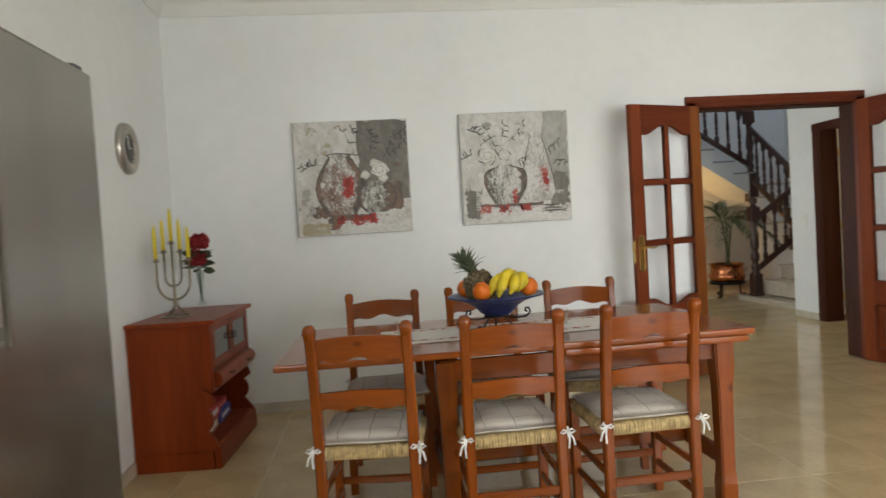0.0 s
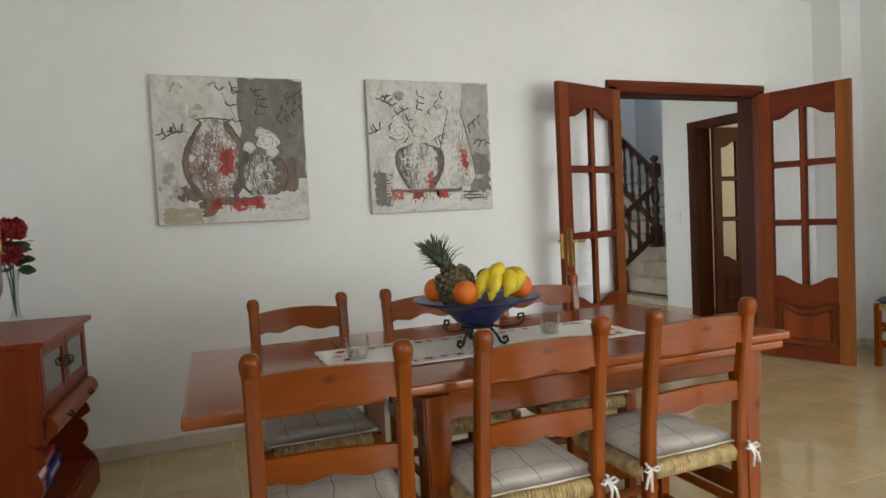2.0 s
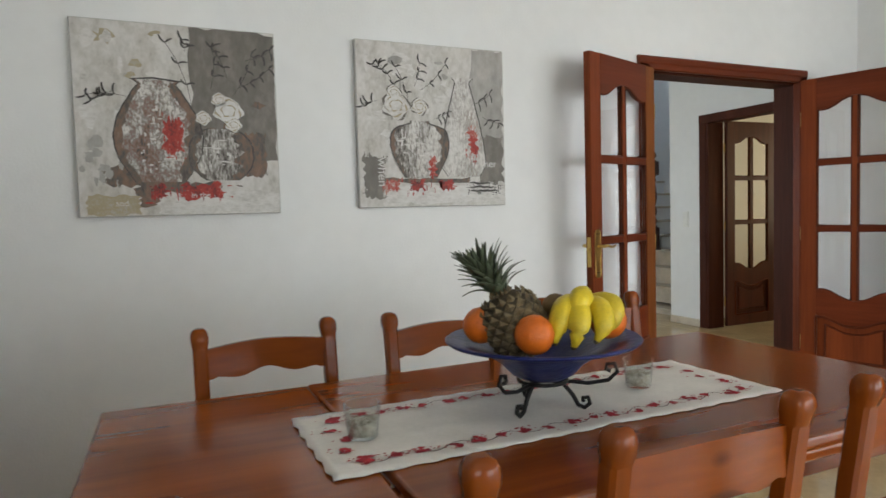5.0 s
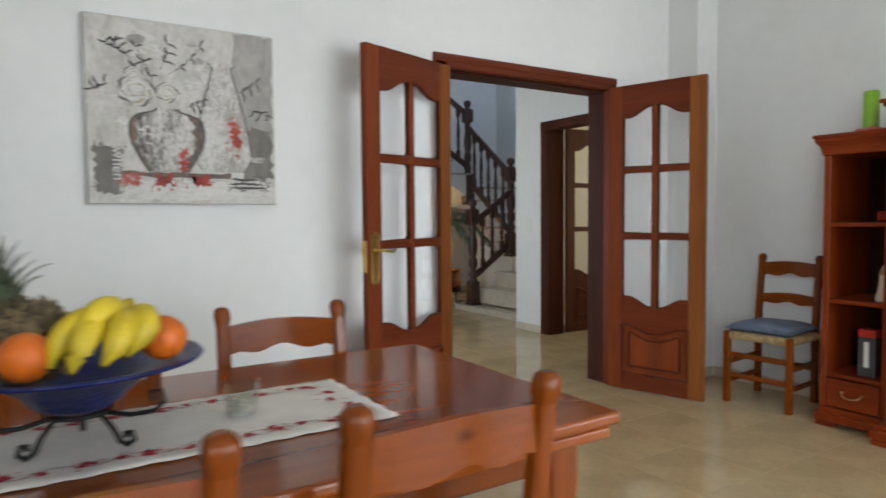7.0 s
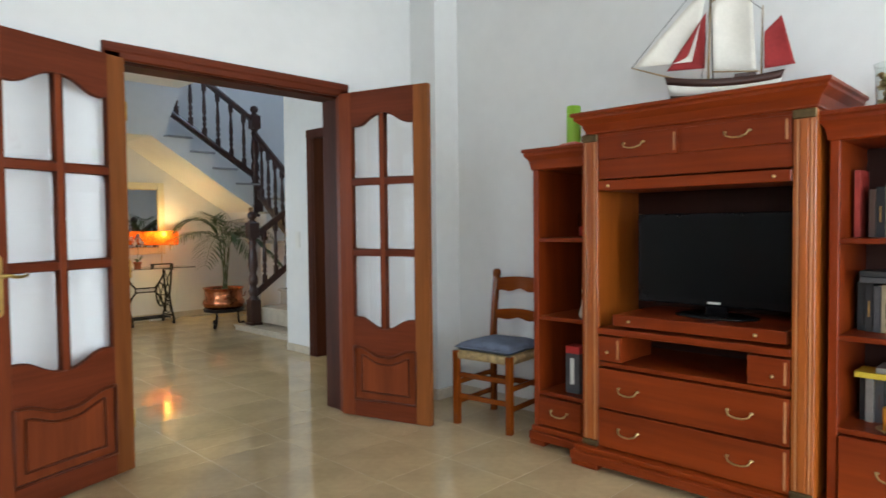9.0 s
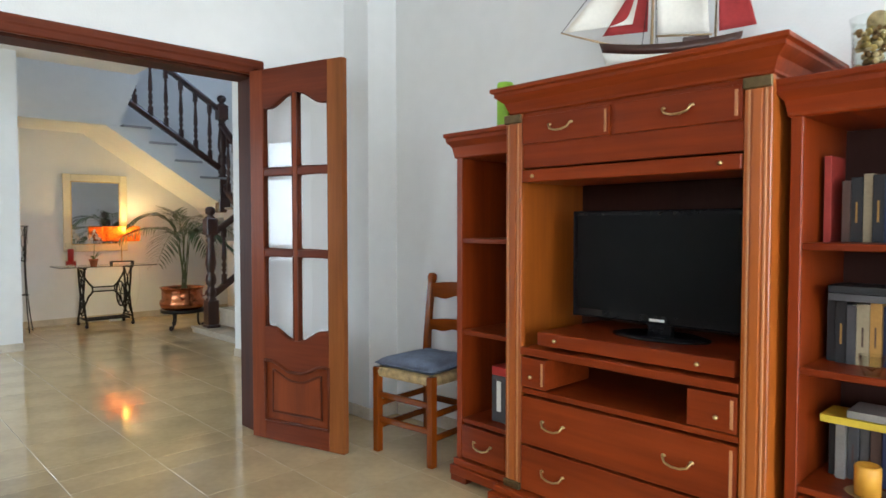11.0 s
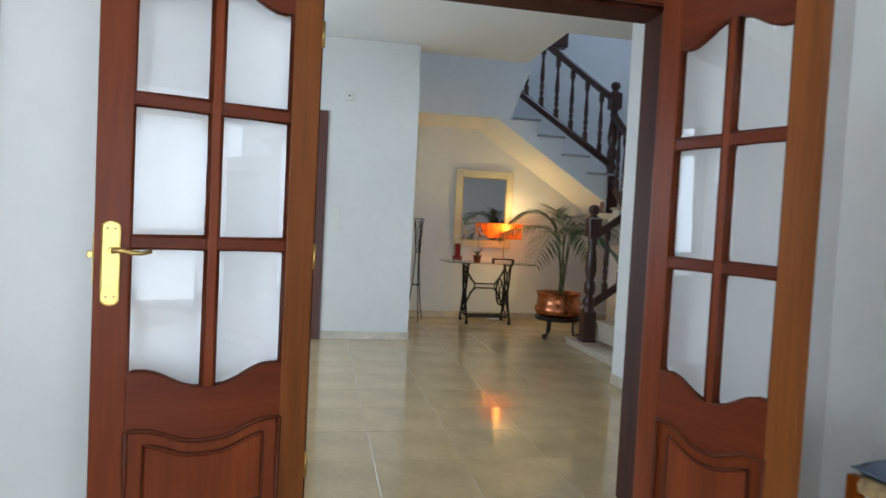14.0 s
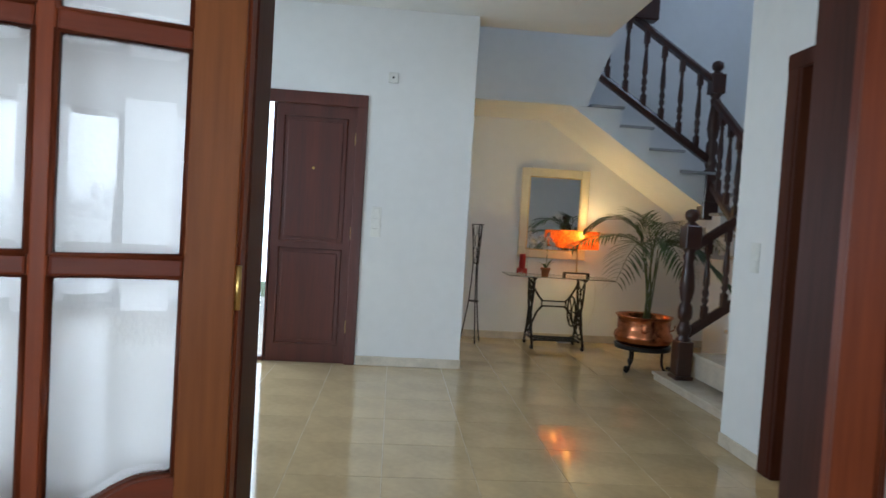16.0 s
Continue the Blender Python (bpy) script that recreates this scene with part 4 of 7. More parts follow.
nt.links.new(mx.outputs[0], nt.nodes["Material Output"].inputs[0])
SEEDS = mat("mixed_seeds", (0.52, 0.48, 0.42), 0.8, vary=0.3, scale=90, grain=(0.22, 0.18, 0.13))
rng = random.Random(5)
JAR = thing("candle_glass", "small glass tumbler half full of seeds on the runner", "glass", pose(0.155, 3.132, 0.7725), "candle glasses")
g = part("tumbler", lathe(bmx(), [(0, 0), (0.029, 0.0), (0.0315, 0.004), (0.038, 0.068), (0.0385, 0.0695), (0.037, 0.07), (0.0355, 0.0685), (0.0295, 0.007), (0, 0.006)], 32), THIN, JAR)
g.visible_shadow = False
bm = bmx()
lathe(bm, [(0, 0.007), (0.028, 0.007), (0.0305, 0.030), (0.02, 0.034), (0, 0.033)], 20)
for k in range(70):
    a, r = rng.uniform(0, 6.3), 0.027 * math.sqrt(rng.random())
    ball(bm, (r * math.cos(a), r * math.sin(a), 0.033 + rng.uniform(-0.001, 0.003)), 0.004, 0.0025, 0.002, 6, 4)
tagged(part("seeds", bm, SEEDS, JAR, "mixed seeds"), kind="stuff")
copy_thing(JAR, pose(0.882, 3.148, 0.7725, 0, 0, 70))

# ---- paintings ----
def canvas_paint(name, cols, scale=5.0, stretch=(1, 1, 1), seed=0.0):
    """Palette-knife paint: blotches of a few colours at two scales, with ridged relief."""
    m = bpy.data.materials.new(name)
    m.use_nodes = True
    nt = m.node_tree
    b = nt.nodes["Principled BSDF"]
    b.inputs["Roughness"].default_value = 0.6
    tc, mp = nt.nodes.new("ShaderNodeTexCoord"), nt.nodes.new("ShaderNodeMapping")
    mp.inputs["Scale"].default_value, mp.inputs["Location"].default_value = stretch, (seed, seed * 1.7, seed * 0.6)
    nt.links.new(tc.outputs["Object"], mp.inputs[0])
    n1, n2 = nt.nodes.new("ShaderNodeTexNoise"), nt.nodes.new("ShaderNodeTexNoise")
    n1.inputs["Scale"].default_value, n1.inputs["Detail"].default_value, n1.inputs["Roughness"].default_value = scale, 10, 0.8
    n2.inputs["Scale"].default_value, n2.inputs["Detail"].default_value = scale * 12, 4
    ad = nt.nodes.new("ShaderNodeMath")
    ad.operation, ad.inputs[1].default_value = "MULTIPLY_ADD", 0.42
    for n in (n1, n2):
        nt.links.new(mp.outputs[0], n.inputs["Vector"])
    nt.links.new(n2.outputs[0], ad.inputs[0])
    nt.links.new(n1.outputs[0], ad.inputs[2])
    rp = nt.nodes.new("ShaderNodeValToRGB")
    e = rp.color_ramp.elements
    lo, hi = 0.50, 0.92
    e[0].position, e[0].color = lo, (*cols[0], 1)
    e[1].position, e[1].color = hi, (*cols[-1], 1)
    for i, c in enumerate(cols[1:-1], 1):
        q = e.new(lo + (hi - lo) * i / (len(cols) - 1))
        q.color = (*c, 1)
    nt.links.new(ad.outputs[0], rp.inputs[0])
    nt.links.new(rp.outputs[0], b.inputs["Base Color"])
    bp = nt.nodes.new("ShaderNodeBump")
    bp.inputs["Strength"].default_value, bp.inputs["Distance"].default_value = 0.5, 0.004
    nt.links.new(ad.outputs[0], bp.inputs["Height"])
    nt.links.new(bp.outputs[0], b.inputs["Normal"])
    return m


W_, LG, MG, DG, BK, RD_, TAN = (0.62, 0.60, 0.57), (0.45, 0.43, 0.40), (0.24, 0.22, 0.20), (0.12, 0.105, 0.09), (0.03, 0.027, 0.025), (0.36, 0.035, 0.03), (0.33, 0.29, 0.20)
P_PALE = canvas_paint("painted_pale_ground", [(0.36, 0.34, 0.30), (0.52, 0.50, 0.46), W_, (0.70, 0.68, 0.64)], 4, (1, 1, 0.6), 1)
P_GREY = canvas_paint("painted_grey_ground", [(0.12, 0.108, 0.095), (0.17, 0.155, 0.135), (0.26, 0.24, 0.21)], 3, (1, 1, 0.5), 3)
P_MID = canvas_paint("painted_mid_grey_ground", [(0.26, 0.25, 0.23), (0.36, 0.345, 0.32), (0.48, 0.46, 0.43)], 3, (1, 1, 0.5), 9)
P_BROWN = canvas_paint("painted_brown_block", [BK, DG, (0.22, 0.13, 0.09), MG], 5, (1, 1, 0.5), 5)
P_VASE = canvas_paint("painted_vase", [BK, DG, (0.18, 0.11, 0.08), (0.27, 0.17, 0.14), MG, LG, W_, (0.70, 0.68, 0.64), MG], 9, (1, 1, 0.6), 7)
P_VASE2 = canvas_paint("painted_round_vase", [BK, (0.06, 0.05, 0.045), DG, MG, LG, W_, (0.70, 0.69, 0.67), DG], 7, (1.6, 1, 0.5), 9)
P_VASE3 = canvas_paint("painted_tall_pale_vase", [MG, (0.34, 0.30, 0.27), LG, W_, (0.70, 0.68, 0.65), LG], 9, (1, 1, 0.5), 11)
P_RED = canvas_paint("painted_red", [BK, (0.16, 0.03, 0.025), RD_, (0.42, 0.05, 0.03), (0.45, 0.36, 0.31), W_], 13, (1, 1, 0.6), 2)
P_WHITE = canvas_paint("painted_white", [(0.42, 0.40, 0.37), W_, (0.72, 0.71, 0.69)], 8, (0.5, 1, 1), 4)
P_TAN = canvas_paint("painted_ochre", [TAN, (0.40, 0.34, 0.22), LG], 8, (1, 1, 1), 6)
P_BLACK = canvas_paint("painted_black_line", [BK, (0.06, 0.055, 0.05), (0.16, 0.15, 0.14)], 12, (1, 1, 1), 8)
CANVAS = mat("canvas_edge", (0.50, 0.49, 0.46), 0.8, vary=0.06, scale=12, bump=0.2, bscale=300)
rngp = random.Random(21)
S = 0.812   # side of a canvas


def rough_patch(bm, u0, u1, v0, v1, y, jag=0.012, n=10):
    """A brushed rectangle with uneven edges, in the canvas plane."""
    pts = []
    for i in range(n):
        pts.append((u0 + (u1 - u0) * i / n, v0 + rngp.uniform(-jag, jag)))
    for i in range(n):
        pts.append((u1 + rngp.uniform(-jag, jag), v0 + (v1 - v0) * i / n))
    for i in range(n):
        pts.append((u1 - (u1 - u0) * i / n, v1 + rngp.uniform(-jag, jag)))
    for i in range(n):
        pts.append((u0 + rngp.uniform(-jag, jag), v1 - (v1 - v0) * i / n))
    pts = [(min(max(u, 0.003), S - 0.003), min(max(v, 0.003), S - 0.003)) for u, v in pts]
    bm.faces.new([bm.verts.new((u, y, v)) for u, v in pts])
    return bm


def vase_shape(bm, cu, prof, y, wob=0.003):
    left = [(cu - r + rngp.uniform(-wob, wob), z) for r, z in prof]
    right = [(cu + r + rngp.uniform(-wob, wob), z) for r, z in reversed(prof)]
    bm.faces.new([bm.verts.new((u, y, v)) for u, v in left + right])
    return bm


def smooth_profile(prof, n=5):
    out = []
    for i in range(len(prof) - 1):
        p0, p1, p2, p3 = prof[max(i - 1, 0)], prof[i], prof[i + 1], prof[min(i + 2, len(prof) - 1)]
        for k in range(n):
            t = k / n
            out.append(tuple(0.5 * (2 * p1[j] + (p2[j] - p0[j]) * t + (2 * p0[j] - 5 * p1[j] + 4 * p2[j] - p3[j]) * t * t + (3 * p1[j] - p0[j] - 3 * p2[j] + p3[j]) * t ** 3) for j in (0, 1)))
    return out + [prof[-1]]


def vase_shade(parent, cu, prof, y, side, depth):
    """A ragged dark crescent down one side of a painted vase."""
    pr = smooth_profile(prof, 4)
    out = [(cu + side * r, z) for r, z in pr]
    inn = [(cu + side * r * (1 - depth * rngp.uniform(0.5, 1.25)), z) for r, z in reversed(pr)]
    bm = bmx()
    bm.faces.new([bm.verts.new((u, y, v)) for u, v in out + inn])
    part("vase_shadow", bm, P_BROWN, parent, "dark shaded side of a vase")


def vase_outline(bm, cu, prof, y):
    pr = smooth_profile(prof)
    for s in (-1, 1):
        stroke(bm, [(cu + s * r + rngp.uniform(-0.002, 0.002), z) for r, z in pr], 0.0032, y)


def stroke(bm, pts, w, y):
    rows = []
    n = len(pts)
    for i, (u, v) in enumerate(pts):
        a, b = pts[max(i - 1, 0)], pts[min(i + 1, n - 1)]
        dx, dy = b[0] - a[0], b[1] - a[1]
        L = math.hypot(dx, dy) or 1
        k = w * (0.35 + 0.65 * math.sin(math.pi * (i + 0.4) / n))
        rows.append((bm.verts.new((u - dy / L * k, y, v + dx / L * k)), bm.verts.new((u + dy / L * k, y, v - dx / L * k))))
    for (a, b), (c, d) in zip(rows, rows[1:]):
        bm.faces.new((a, b, d, c))


def sprig(bm, u, v, ang, length, y, leaves=6):
    a = radians(ang)
    pts = [(u + length * t * math.cos(a + 0.25 * t), v + length * t * math.sin(a + 0.25 * t)) for t in (0, 0.33, 0.66, 1)]
    stroke(bm, pts, 0.0014, y)
    for k in range(leaves):
        p = pts[min(3, 1 + k // 2)]
        b = a + (0.9 if k % 2 else -0.9) + rngp.uniform(-0.35, 0.35)
        L = rngp.uniform(0.025, 0.045)
        leaf_pts = [(p[0] + L * t * math.cos(b - 0.5 * t), p[1] + L * t * math.sin(b - 0.5 * t)) for t in (0, 0.25, 0.5, 0.75, 1)]
        stroke(bm, leaf_pts, 0.0042, y)


def blossom(parent, u, v, r, y):
    for k, (q, m) in enumerate(((1.1, P_GREY), (1.0, P_WHITE), (0.86, P_TAN), (0.78, P_WHITE), (0.5, P_TAN), (0.42, P_WHITE))):
        bm = bmx()
        bm.faces.new([bm.verts.new((u + r * q * (1 + 0.14 * math.cos(5 * a + k)) * math.cos(a), y - 0.0005 * k, v + 0.9 * r * q * (1 + 0.14 * math.sin(4 * a + k)) * math.sin(a))) for a in [2 * math.pi * i / 22 for i in range(22)]])
        part("petal", bm, m, parent, "painted white petals")


def lettering(parent, text, u, v, size, y, material, rot=0.0):
    cu = bpy.data.curves.new("lettering", "FONT")
    cu.body, cu.size, cu.extrude = text, size, 0.0002
    tmp = new("lettering", cu)
    dep = bpy.context.evaluated_depsgraph_get()
    me = bpy.data.meshes.new_from_object(tmp.evaluated_get(dep))
    bpy.data.objects.remove(tmp)
    me.materials.clear()
    me.materials.append(material)
    ob = new("lettering", me)
    ob.parent = parent
    ob.matrix_basis = Matrix.Translation((u, y, v)) @ pose(0, 0, 0, 90, rot, 0)
    return ob




def knife_marks(parent, material, count, u0, u1, v0, v1, y, long=0.05, thin=0.008):
    """Many short ragged dabs of a palette knife, upright and level, over a stretch of canvas."""
    bm = bmx()
    for k in range(count):
        u, v = rngp.uniform(u0, u1), rngp.uniform(v0, v1)
        a, b = rngp.uniform(0.3, 1.0) * long, rngp.uniform(0.3, 1.0) * thin
        w, h = (a, b) if k % 3 == 0 else (b, a)
        n = 9
        pts = []
        for i in range(n):
            t = 2 * math.pi * i / n
            q = rngp.uniform(0.45, 1.1)
            pts.append((min(max(u + w * q * math.cos(t), 0.004), S - 0.004), min(max(v + h * q * math.sin(t), 0.004), S - 0.004)))
        bm.faces.new([bm.verts.new((p[0], y - 0.000002 * k, p[1])) for p in pts])
    tagged(part("knife_mark", bm, material, parent, "ragged palette-knife dabs"), kind="stuff")


def painting(x, z, label, kind):
    p = thing("painting", label, "painting", pose(x, 4.8985, z))
    part("canvas", box(bmx(), 0, S, 0, 0.036, 0, S, 0.003), CANVAS, p)
    y = -0.0006
    part("ground", rough_patch(bmx(), 0.004, S - 0.004, 0.004, S - 0.004, y, 0.001), P_PALE, p, "pale brushed background")
    if kind == 1:
        part("dark_ground", rough_patch(bmx(), 0.45, S - 0.004, 0.24, S - 0.005, y - 0.0006), P_GREY, p, "grey brushed background")
        knife_marks(p, P_TAN, 5, 0.05, 0.44, 0.55, 0.78, y - 0.00075, 0.05, 0.04)
        knife_marks(p, P_WHITE, 22, 0.03, 0.42, 0.25, 0.78, y - 0.00085, 0.06, 0.04)
        knife_marks(p, P_BROWN, 5, 0.46, 0.80, 0.32, 0.50, y - 0.00085, 0.05, 0.04)
        knife_marks(p, P_MID, 16, 0.02, 0.24, 0.12, 0.36, y - 0.0011, 0.04, 0.03)
        knife_marks(p, P_BROWN, 18, 0.10, 0.70, 0.12, 0.20, y - 0.00115, 0.03, 0.010)
        knife_marks(p, P_RED, 26, 0.26, 0.60, 0.05, 0.13, y - 0.0021, 0.03, 0.006)
        knife_marks(p, P_WHITE, 60, 0.24, 0.42, 0.18, 0.50, y - 0.0026, 0.022, 0.007)
        knife_marks(p, P_RED, 30, 0.33, 0.42, 0.22, 0.44, y - 0.0031, 0.016, 0.005)
        knife_marks(p, P_WHITE, 26, 0.46, 0.60, 0.19, 0.33, y - 0.0035, 0.03, 0.006)
        part("brush_block", rough_patch(bmx(), 0.10, 0.42, 0.13, 0.21, y - 0.001), P_BROWN, p)
        part("brush_block", rough_patch(bmx(), 0.66, 0.76, 0.17, 0.36, y - 0.001), P_BROWN, p)
        part("table_edge", rough_patch(bmx(), 0.22, 0.55, 0.05, 0.145, y - 0.0012, 0.018), P_BROWN, p)
        part("table_cloth", rough_patch(bmx(), 0.30, S - 0.006, 0.006, 0.10, y - 0.0016, 0.012), P_WHITE, p)
        part("corner_block", rough_patch(bmx(), 0.03, 0.23, 0.006, 0.09, y - 0.0014, 0.008), P_TAN, p)
        part("red_stroke", rough_patch(bmx(), 0.275, 0.335, 0.075, 0.13, y - 0.002, 0.012), P_RED, p)
        part("red_stroke", rough_patch(bmx(), 0.40, 0.56, 0.07, 0.135, y - 0.002, 0.014), P_RED, p)
        tall = [(0.10, 0.145), (0.16, 0.25), (0.175, 0.33), (0.155, 0.42), (0.10, 0.52), (0.075, 0.555), (0.10, 0.575)]
        part("painted_vase", vase_shape(bmx(), 0.315, smooth_profile(tall), y - 0.0024), P_VASE, p, "tall mottled vase")
        part("red_stroke", rough_patch(bmx(), 0.34, 0.40, 0.27, 0.41, y - 0.003, 0.02), P_RED, p)
        rnd = [(0.07, 0.15), (0.12, 0.20), (0.135, 0.26), (0.125, 0.32), (0.08, 0.365), (0.05, 0.375)]
        part("painted_vase", vase_shape(bmx(), 0.565, smooth_profile(rnd), y - 0.0034), P_VASE2, p, "round dark vase")
        bm = bmx()
        for u, v, a, L in ((0.20, 0.50, 165, 0.15), (0.15, 0.52, 190, 0.09), (0.45, 0.47, 95, 0.28), (0.53, 0.55, 70, 0.16), (0.62, 0.52, 50, 0.2), (0.60, 0.60, 100, 0.14), (0.68, 0.68, 10, 0.12), (0.43, 0.70, 80, 0.05), (0.65, 0.56, 20, 0.16)):
            sprig(bm, u, v, a, L, y - 0.004)
        vase_shade(p, 0.315, tall, y - 0.0027, 1, 0.38)
        vase_shade(p, 0.315, tall, y - 0.0027, -1, 0.24)
        vase_shade(p, 0.565, rnd, y - 0.0036, 1, 0.5)
        vase_shade(p, 0.565, rnd, y - 0.0036, -1, 0.25)
        vase_outline(bm, 0.315, tall, y - 0.0036)
        vase_outline(bm, 0.565, rnd, y - 0.0038)
        stroke(bm, [(0.22, 0.575), (0.30, 0.582), (0.41, 0.572)], 0.004, y - 0.004)
        part("painted_branch", bm, P_BLACK, p, "loose black painted branches")
        for u, v, r in ((0.60, 0.455, 0.062), (0.495, 0.42, 0.032), (0.565, 0.50, 0.034), (0.62, 0.395, 0.034)):
            blossom(p, u, v, r, y - 0.005)
        lettering(p, "and", 0.135, 0.045, 0.035, y - 0.003, P_WHITE)
        lettering(p, "in the", 0.43, 0.075, 0.035, y - 0.003, P_WHITE)
    else:
        part("dark_ground", rough_patch(bmx(), 0.62, S - 0.005, 0.30, S - 0.006, y - 0.0006), P_MID, p, "grey brushed background")
        knife_marks(p, P_WHITE, 26, 0.04, 0.58, 0.25, 0.78, y - 0.00075, 0.07, 0.045)
        knife_marks(p, P_MID, 9, 0.10, 0.60, 0.35, 0.78, y - 0.00085, 0.05, 0.03)
        knife_marks(p, P_GREY, 40, 0.02, 0.15, 0.04, 0.26, y - 0.0011, 0.025, 0.008)
        knife_marks(p, P_BLACK, 60, 0.58, 0.79, 0.06, 0.13, y - 0.0029, 0.02, 0.003)
        knife_marks(p, P_RED, 24, 0.12, 0.52, 0.06, 0.14, y - 0.0027, 0.025, 0.006)
        knife_marks(p, P_WHITE, 60, 0.50, 0.64, 0.20, 0.58, y - 0.0024, 0.03, 0.006)
        knife_marks(p, P_RED, 30, 0.58, 0.66, 0.22, 0.44, y - 0.00255, 0.016, 0.005)
        knife_marks(p, P_WHITE, 44, 0.22, 0.38, 0.18, 0.39, y - 0.0032, 0.03, 0.007)
        part("brush_block", rough_patch(bmx(), 0.66, 0.80, 0.12, 0.36, y - 0.001), P_GREY, p)
        part("brush_block", rough_patch(bmx(), 0.03, 0.13, 0.05, 0.25, y - 0.001, 0.016), P_GREY, p)
        part("table_edge", rough_patch(bmx(), 0.13, 0.60, 0.12, 0.145, y - 0.0012, 0.006), P_BROWN, p)
        part("table_cloth", rough_patch(bmx(), 0.13, S - 0.01, 0.01, 0.10, y - 0.0014, 0.014), P_WHITE, p)
        tall = [(0.09, 0.15), (0.125, 0.21), (0.12, 0.32), (0.09, 0.45), (0.055, 0.58), (0.042, 0.635), (0.065, 0.655)]
        part("painted_vase", vase_shape(bmx(), 0.565, smooth_profile(tall), y - 0.002), P_VASE3, p, "tall pale vase")
        part("red_stroke", rough_patch(bmx(), 0.60, 0.65, 0.27, 0.39, y - 0.0026, 0.018), P_RED, p)
        rnd = [(0.085, 0.145), (0.135, 0.23), (0.16, 0.31), (0.14, 0.385), (0.06, 0.415), (0.05, 0.43)]
        part("painted_vase", vase_shape(bmx(), 0.325, smooth_profile(rnd), y - 0.003), P_VASE2, p, "round mottled vase")
        part("red_stroke", rough_patch(bmx(), 0.37, 0.41, 0.15, 0.25, y - 0.0034, 0.012), P_RED, p)
        for u in (0.13, 0.27, 0.43):
            part("red_stroke", rough_patch(bmx(), u, u + 0.075, 0.085, 0.132, y - 0.0026, 0.012), P_RED, p)
        bm = bmx()
        for u, v, a, L in ((0.10, 0.52, 185, 0.07), (0.22, 0.55, 110, 0.18), (0.27, 0.50, 95, 0.2), (0.30, 0.60, 60, 0.12), (0.33, 0.58, 30, 0.2), (0.62, 0.52, 15, 0.12), (0.68, 0.46, 330, 0.1), (0.40, 0.44, 10, 0.08), (0.16, 0.66, 140, 0.08)):
            sprig(bm, u, v, a, L, y - 0.004)
        vase_shade(p, 0.325, rnd, y - 0.0033, 1, 0.35)
        vase_shade(p, 0.325, rnd, y - 0.0033, -1, 0.15)
        vase_outline(bm, 0.565, tall, y - 0.0028)
        vase_outline(bm, 0.325, rnd, y - 0.0036)
        part("painted_branch", bm, P_BLACK, p, "loose black painted branches")
        for u, v, r in ((0.20, 0.50, 0.068), (0.325, 0.50, 0.042), (0.19, 0.565, 0.036)):
            blossom(p, u, v, r, y - 0.005)
        lettering(p, "ther", 0.665, 0.20, 0.055, y - 0.003, P_WHITE)
        lettering(p, "when", 0.098, 0.245, 0.065, y - 0.003, P_WHITE, 90)
        bm = bmx()
        for k in range(3):
            stroke(bm, [(0.60 + 0.02 * i, 0.075 + 0.022 * k + rngp.uniform(-0.004, 0.004)) for i in range(9 - k)], 0.006, y - 0.003)
        part("script_line", bm, P_BLACK, p, "illegible dark writing")
    return p


painting(-0.480, 1.244, "square unframed canvas of two dark vases with flowers", 1)
painting(0.711, 1.257, "square unframed canvas of pale vases and red strokes", 2)

# ---- west wall: fridge, hutch, clock ----
CHERRY = mat("cherry_stained_wood", (0.215, 0.033, 0.005), 0.36, vary=0.2, scale=5, stretch=UP, grain=(0.12, 0.015, 0.003), bump=0.03, bscale=100, coat=0.06, spec=0.18)
CHERRYX = mat("cherry_stained_rail", (0.215, 0.033, 0.005), 0.36, vary=0.2, scale=5, stretch=(1, 0.06, 1), grain=(0.12, 0.015, 0.003), bump=0.03, bscale=100, coat=0.06, spec=0.18)
# backs far darker than the cherry wood: interior shade put into the colour
SHADEIN = mat("shaded_cabinet_inside", (0.034, 0.009, 0.005), 0.55, vary=0.15, scale=6, stretch=UP, spec=0.2)
STEEL = mat("brushed_steel", (0.31, 0.29, 0.265), 0.26, 0.9, vary=0.06, scale=5, stretch=(1, 1, 0.02), bump=0.03, bscale=200)
DGREY = mat("dark_grey_plastic", (0.05, 0.05, 0.05), 0.5, vary=0.1)
DARKGLASS = mat("smoked_cabinet_glass", (0.03, 0.035, 0.04), 0.06, vary=0.1, coat=0.6)
GOLD = mat("aged_brass_pull", (0.62, 0.47, 0.22), 0.32, 1.0, vary=0.15, scale=30)

FR = thing("fridge", "tall brushed steel double-door fridge against the wall", "fridge")
part("cabinet", box(bmx(), -1.335, -0.785, 1.015, 2.164, 0.03, 1.742, 0.008), DGREY, FR)
for y0, y1, hy in ((1.012, 1.50, 1.455), (1.506, 2.167, 1.585)):
    d = part("door", box(bmx(), -0.782, -0.722, y0, y1, 0.06, 1.745, 0.012, 3), STEEL, FR)
    bm = bmx()
    box(bm, -0.690, -0.674, hy - 0.011, hy + 0.011, 1.07, 1.51, 0.004, 2)
    for z in (1.085, 1.475):
        box(bm, -0.722, -0.688, hy - 0.009, hy + 0.009, z, z + 0.025, 0.003)
    part("handle", bm, STEEL, d, "steel bar handle")
part("plinth", box(bmx(), -1.27, -0.80, 1.03, 2.15, 0.0, 0.06, 0.003), DGREY, FR)
part("hinge_cover", box(bmx(), -0.80, -0.74, 2.105, 2.155, 1.745, 1.765, 0.004), DGREY, FR)

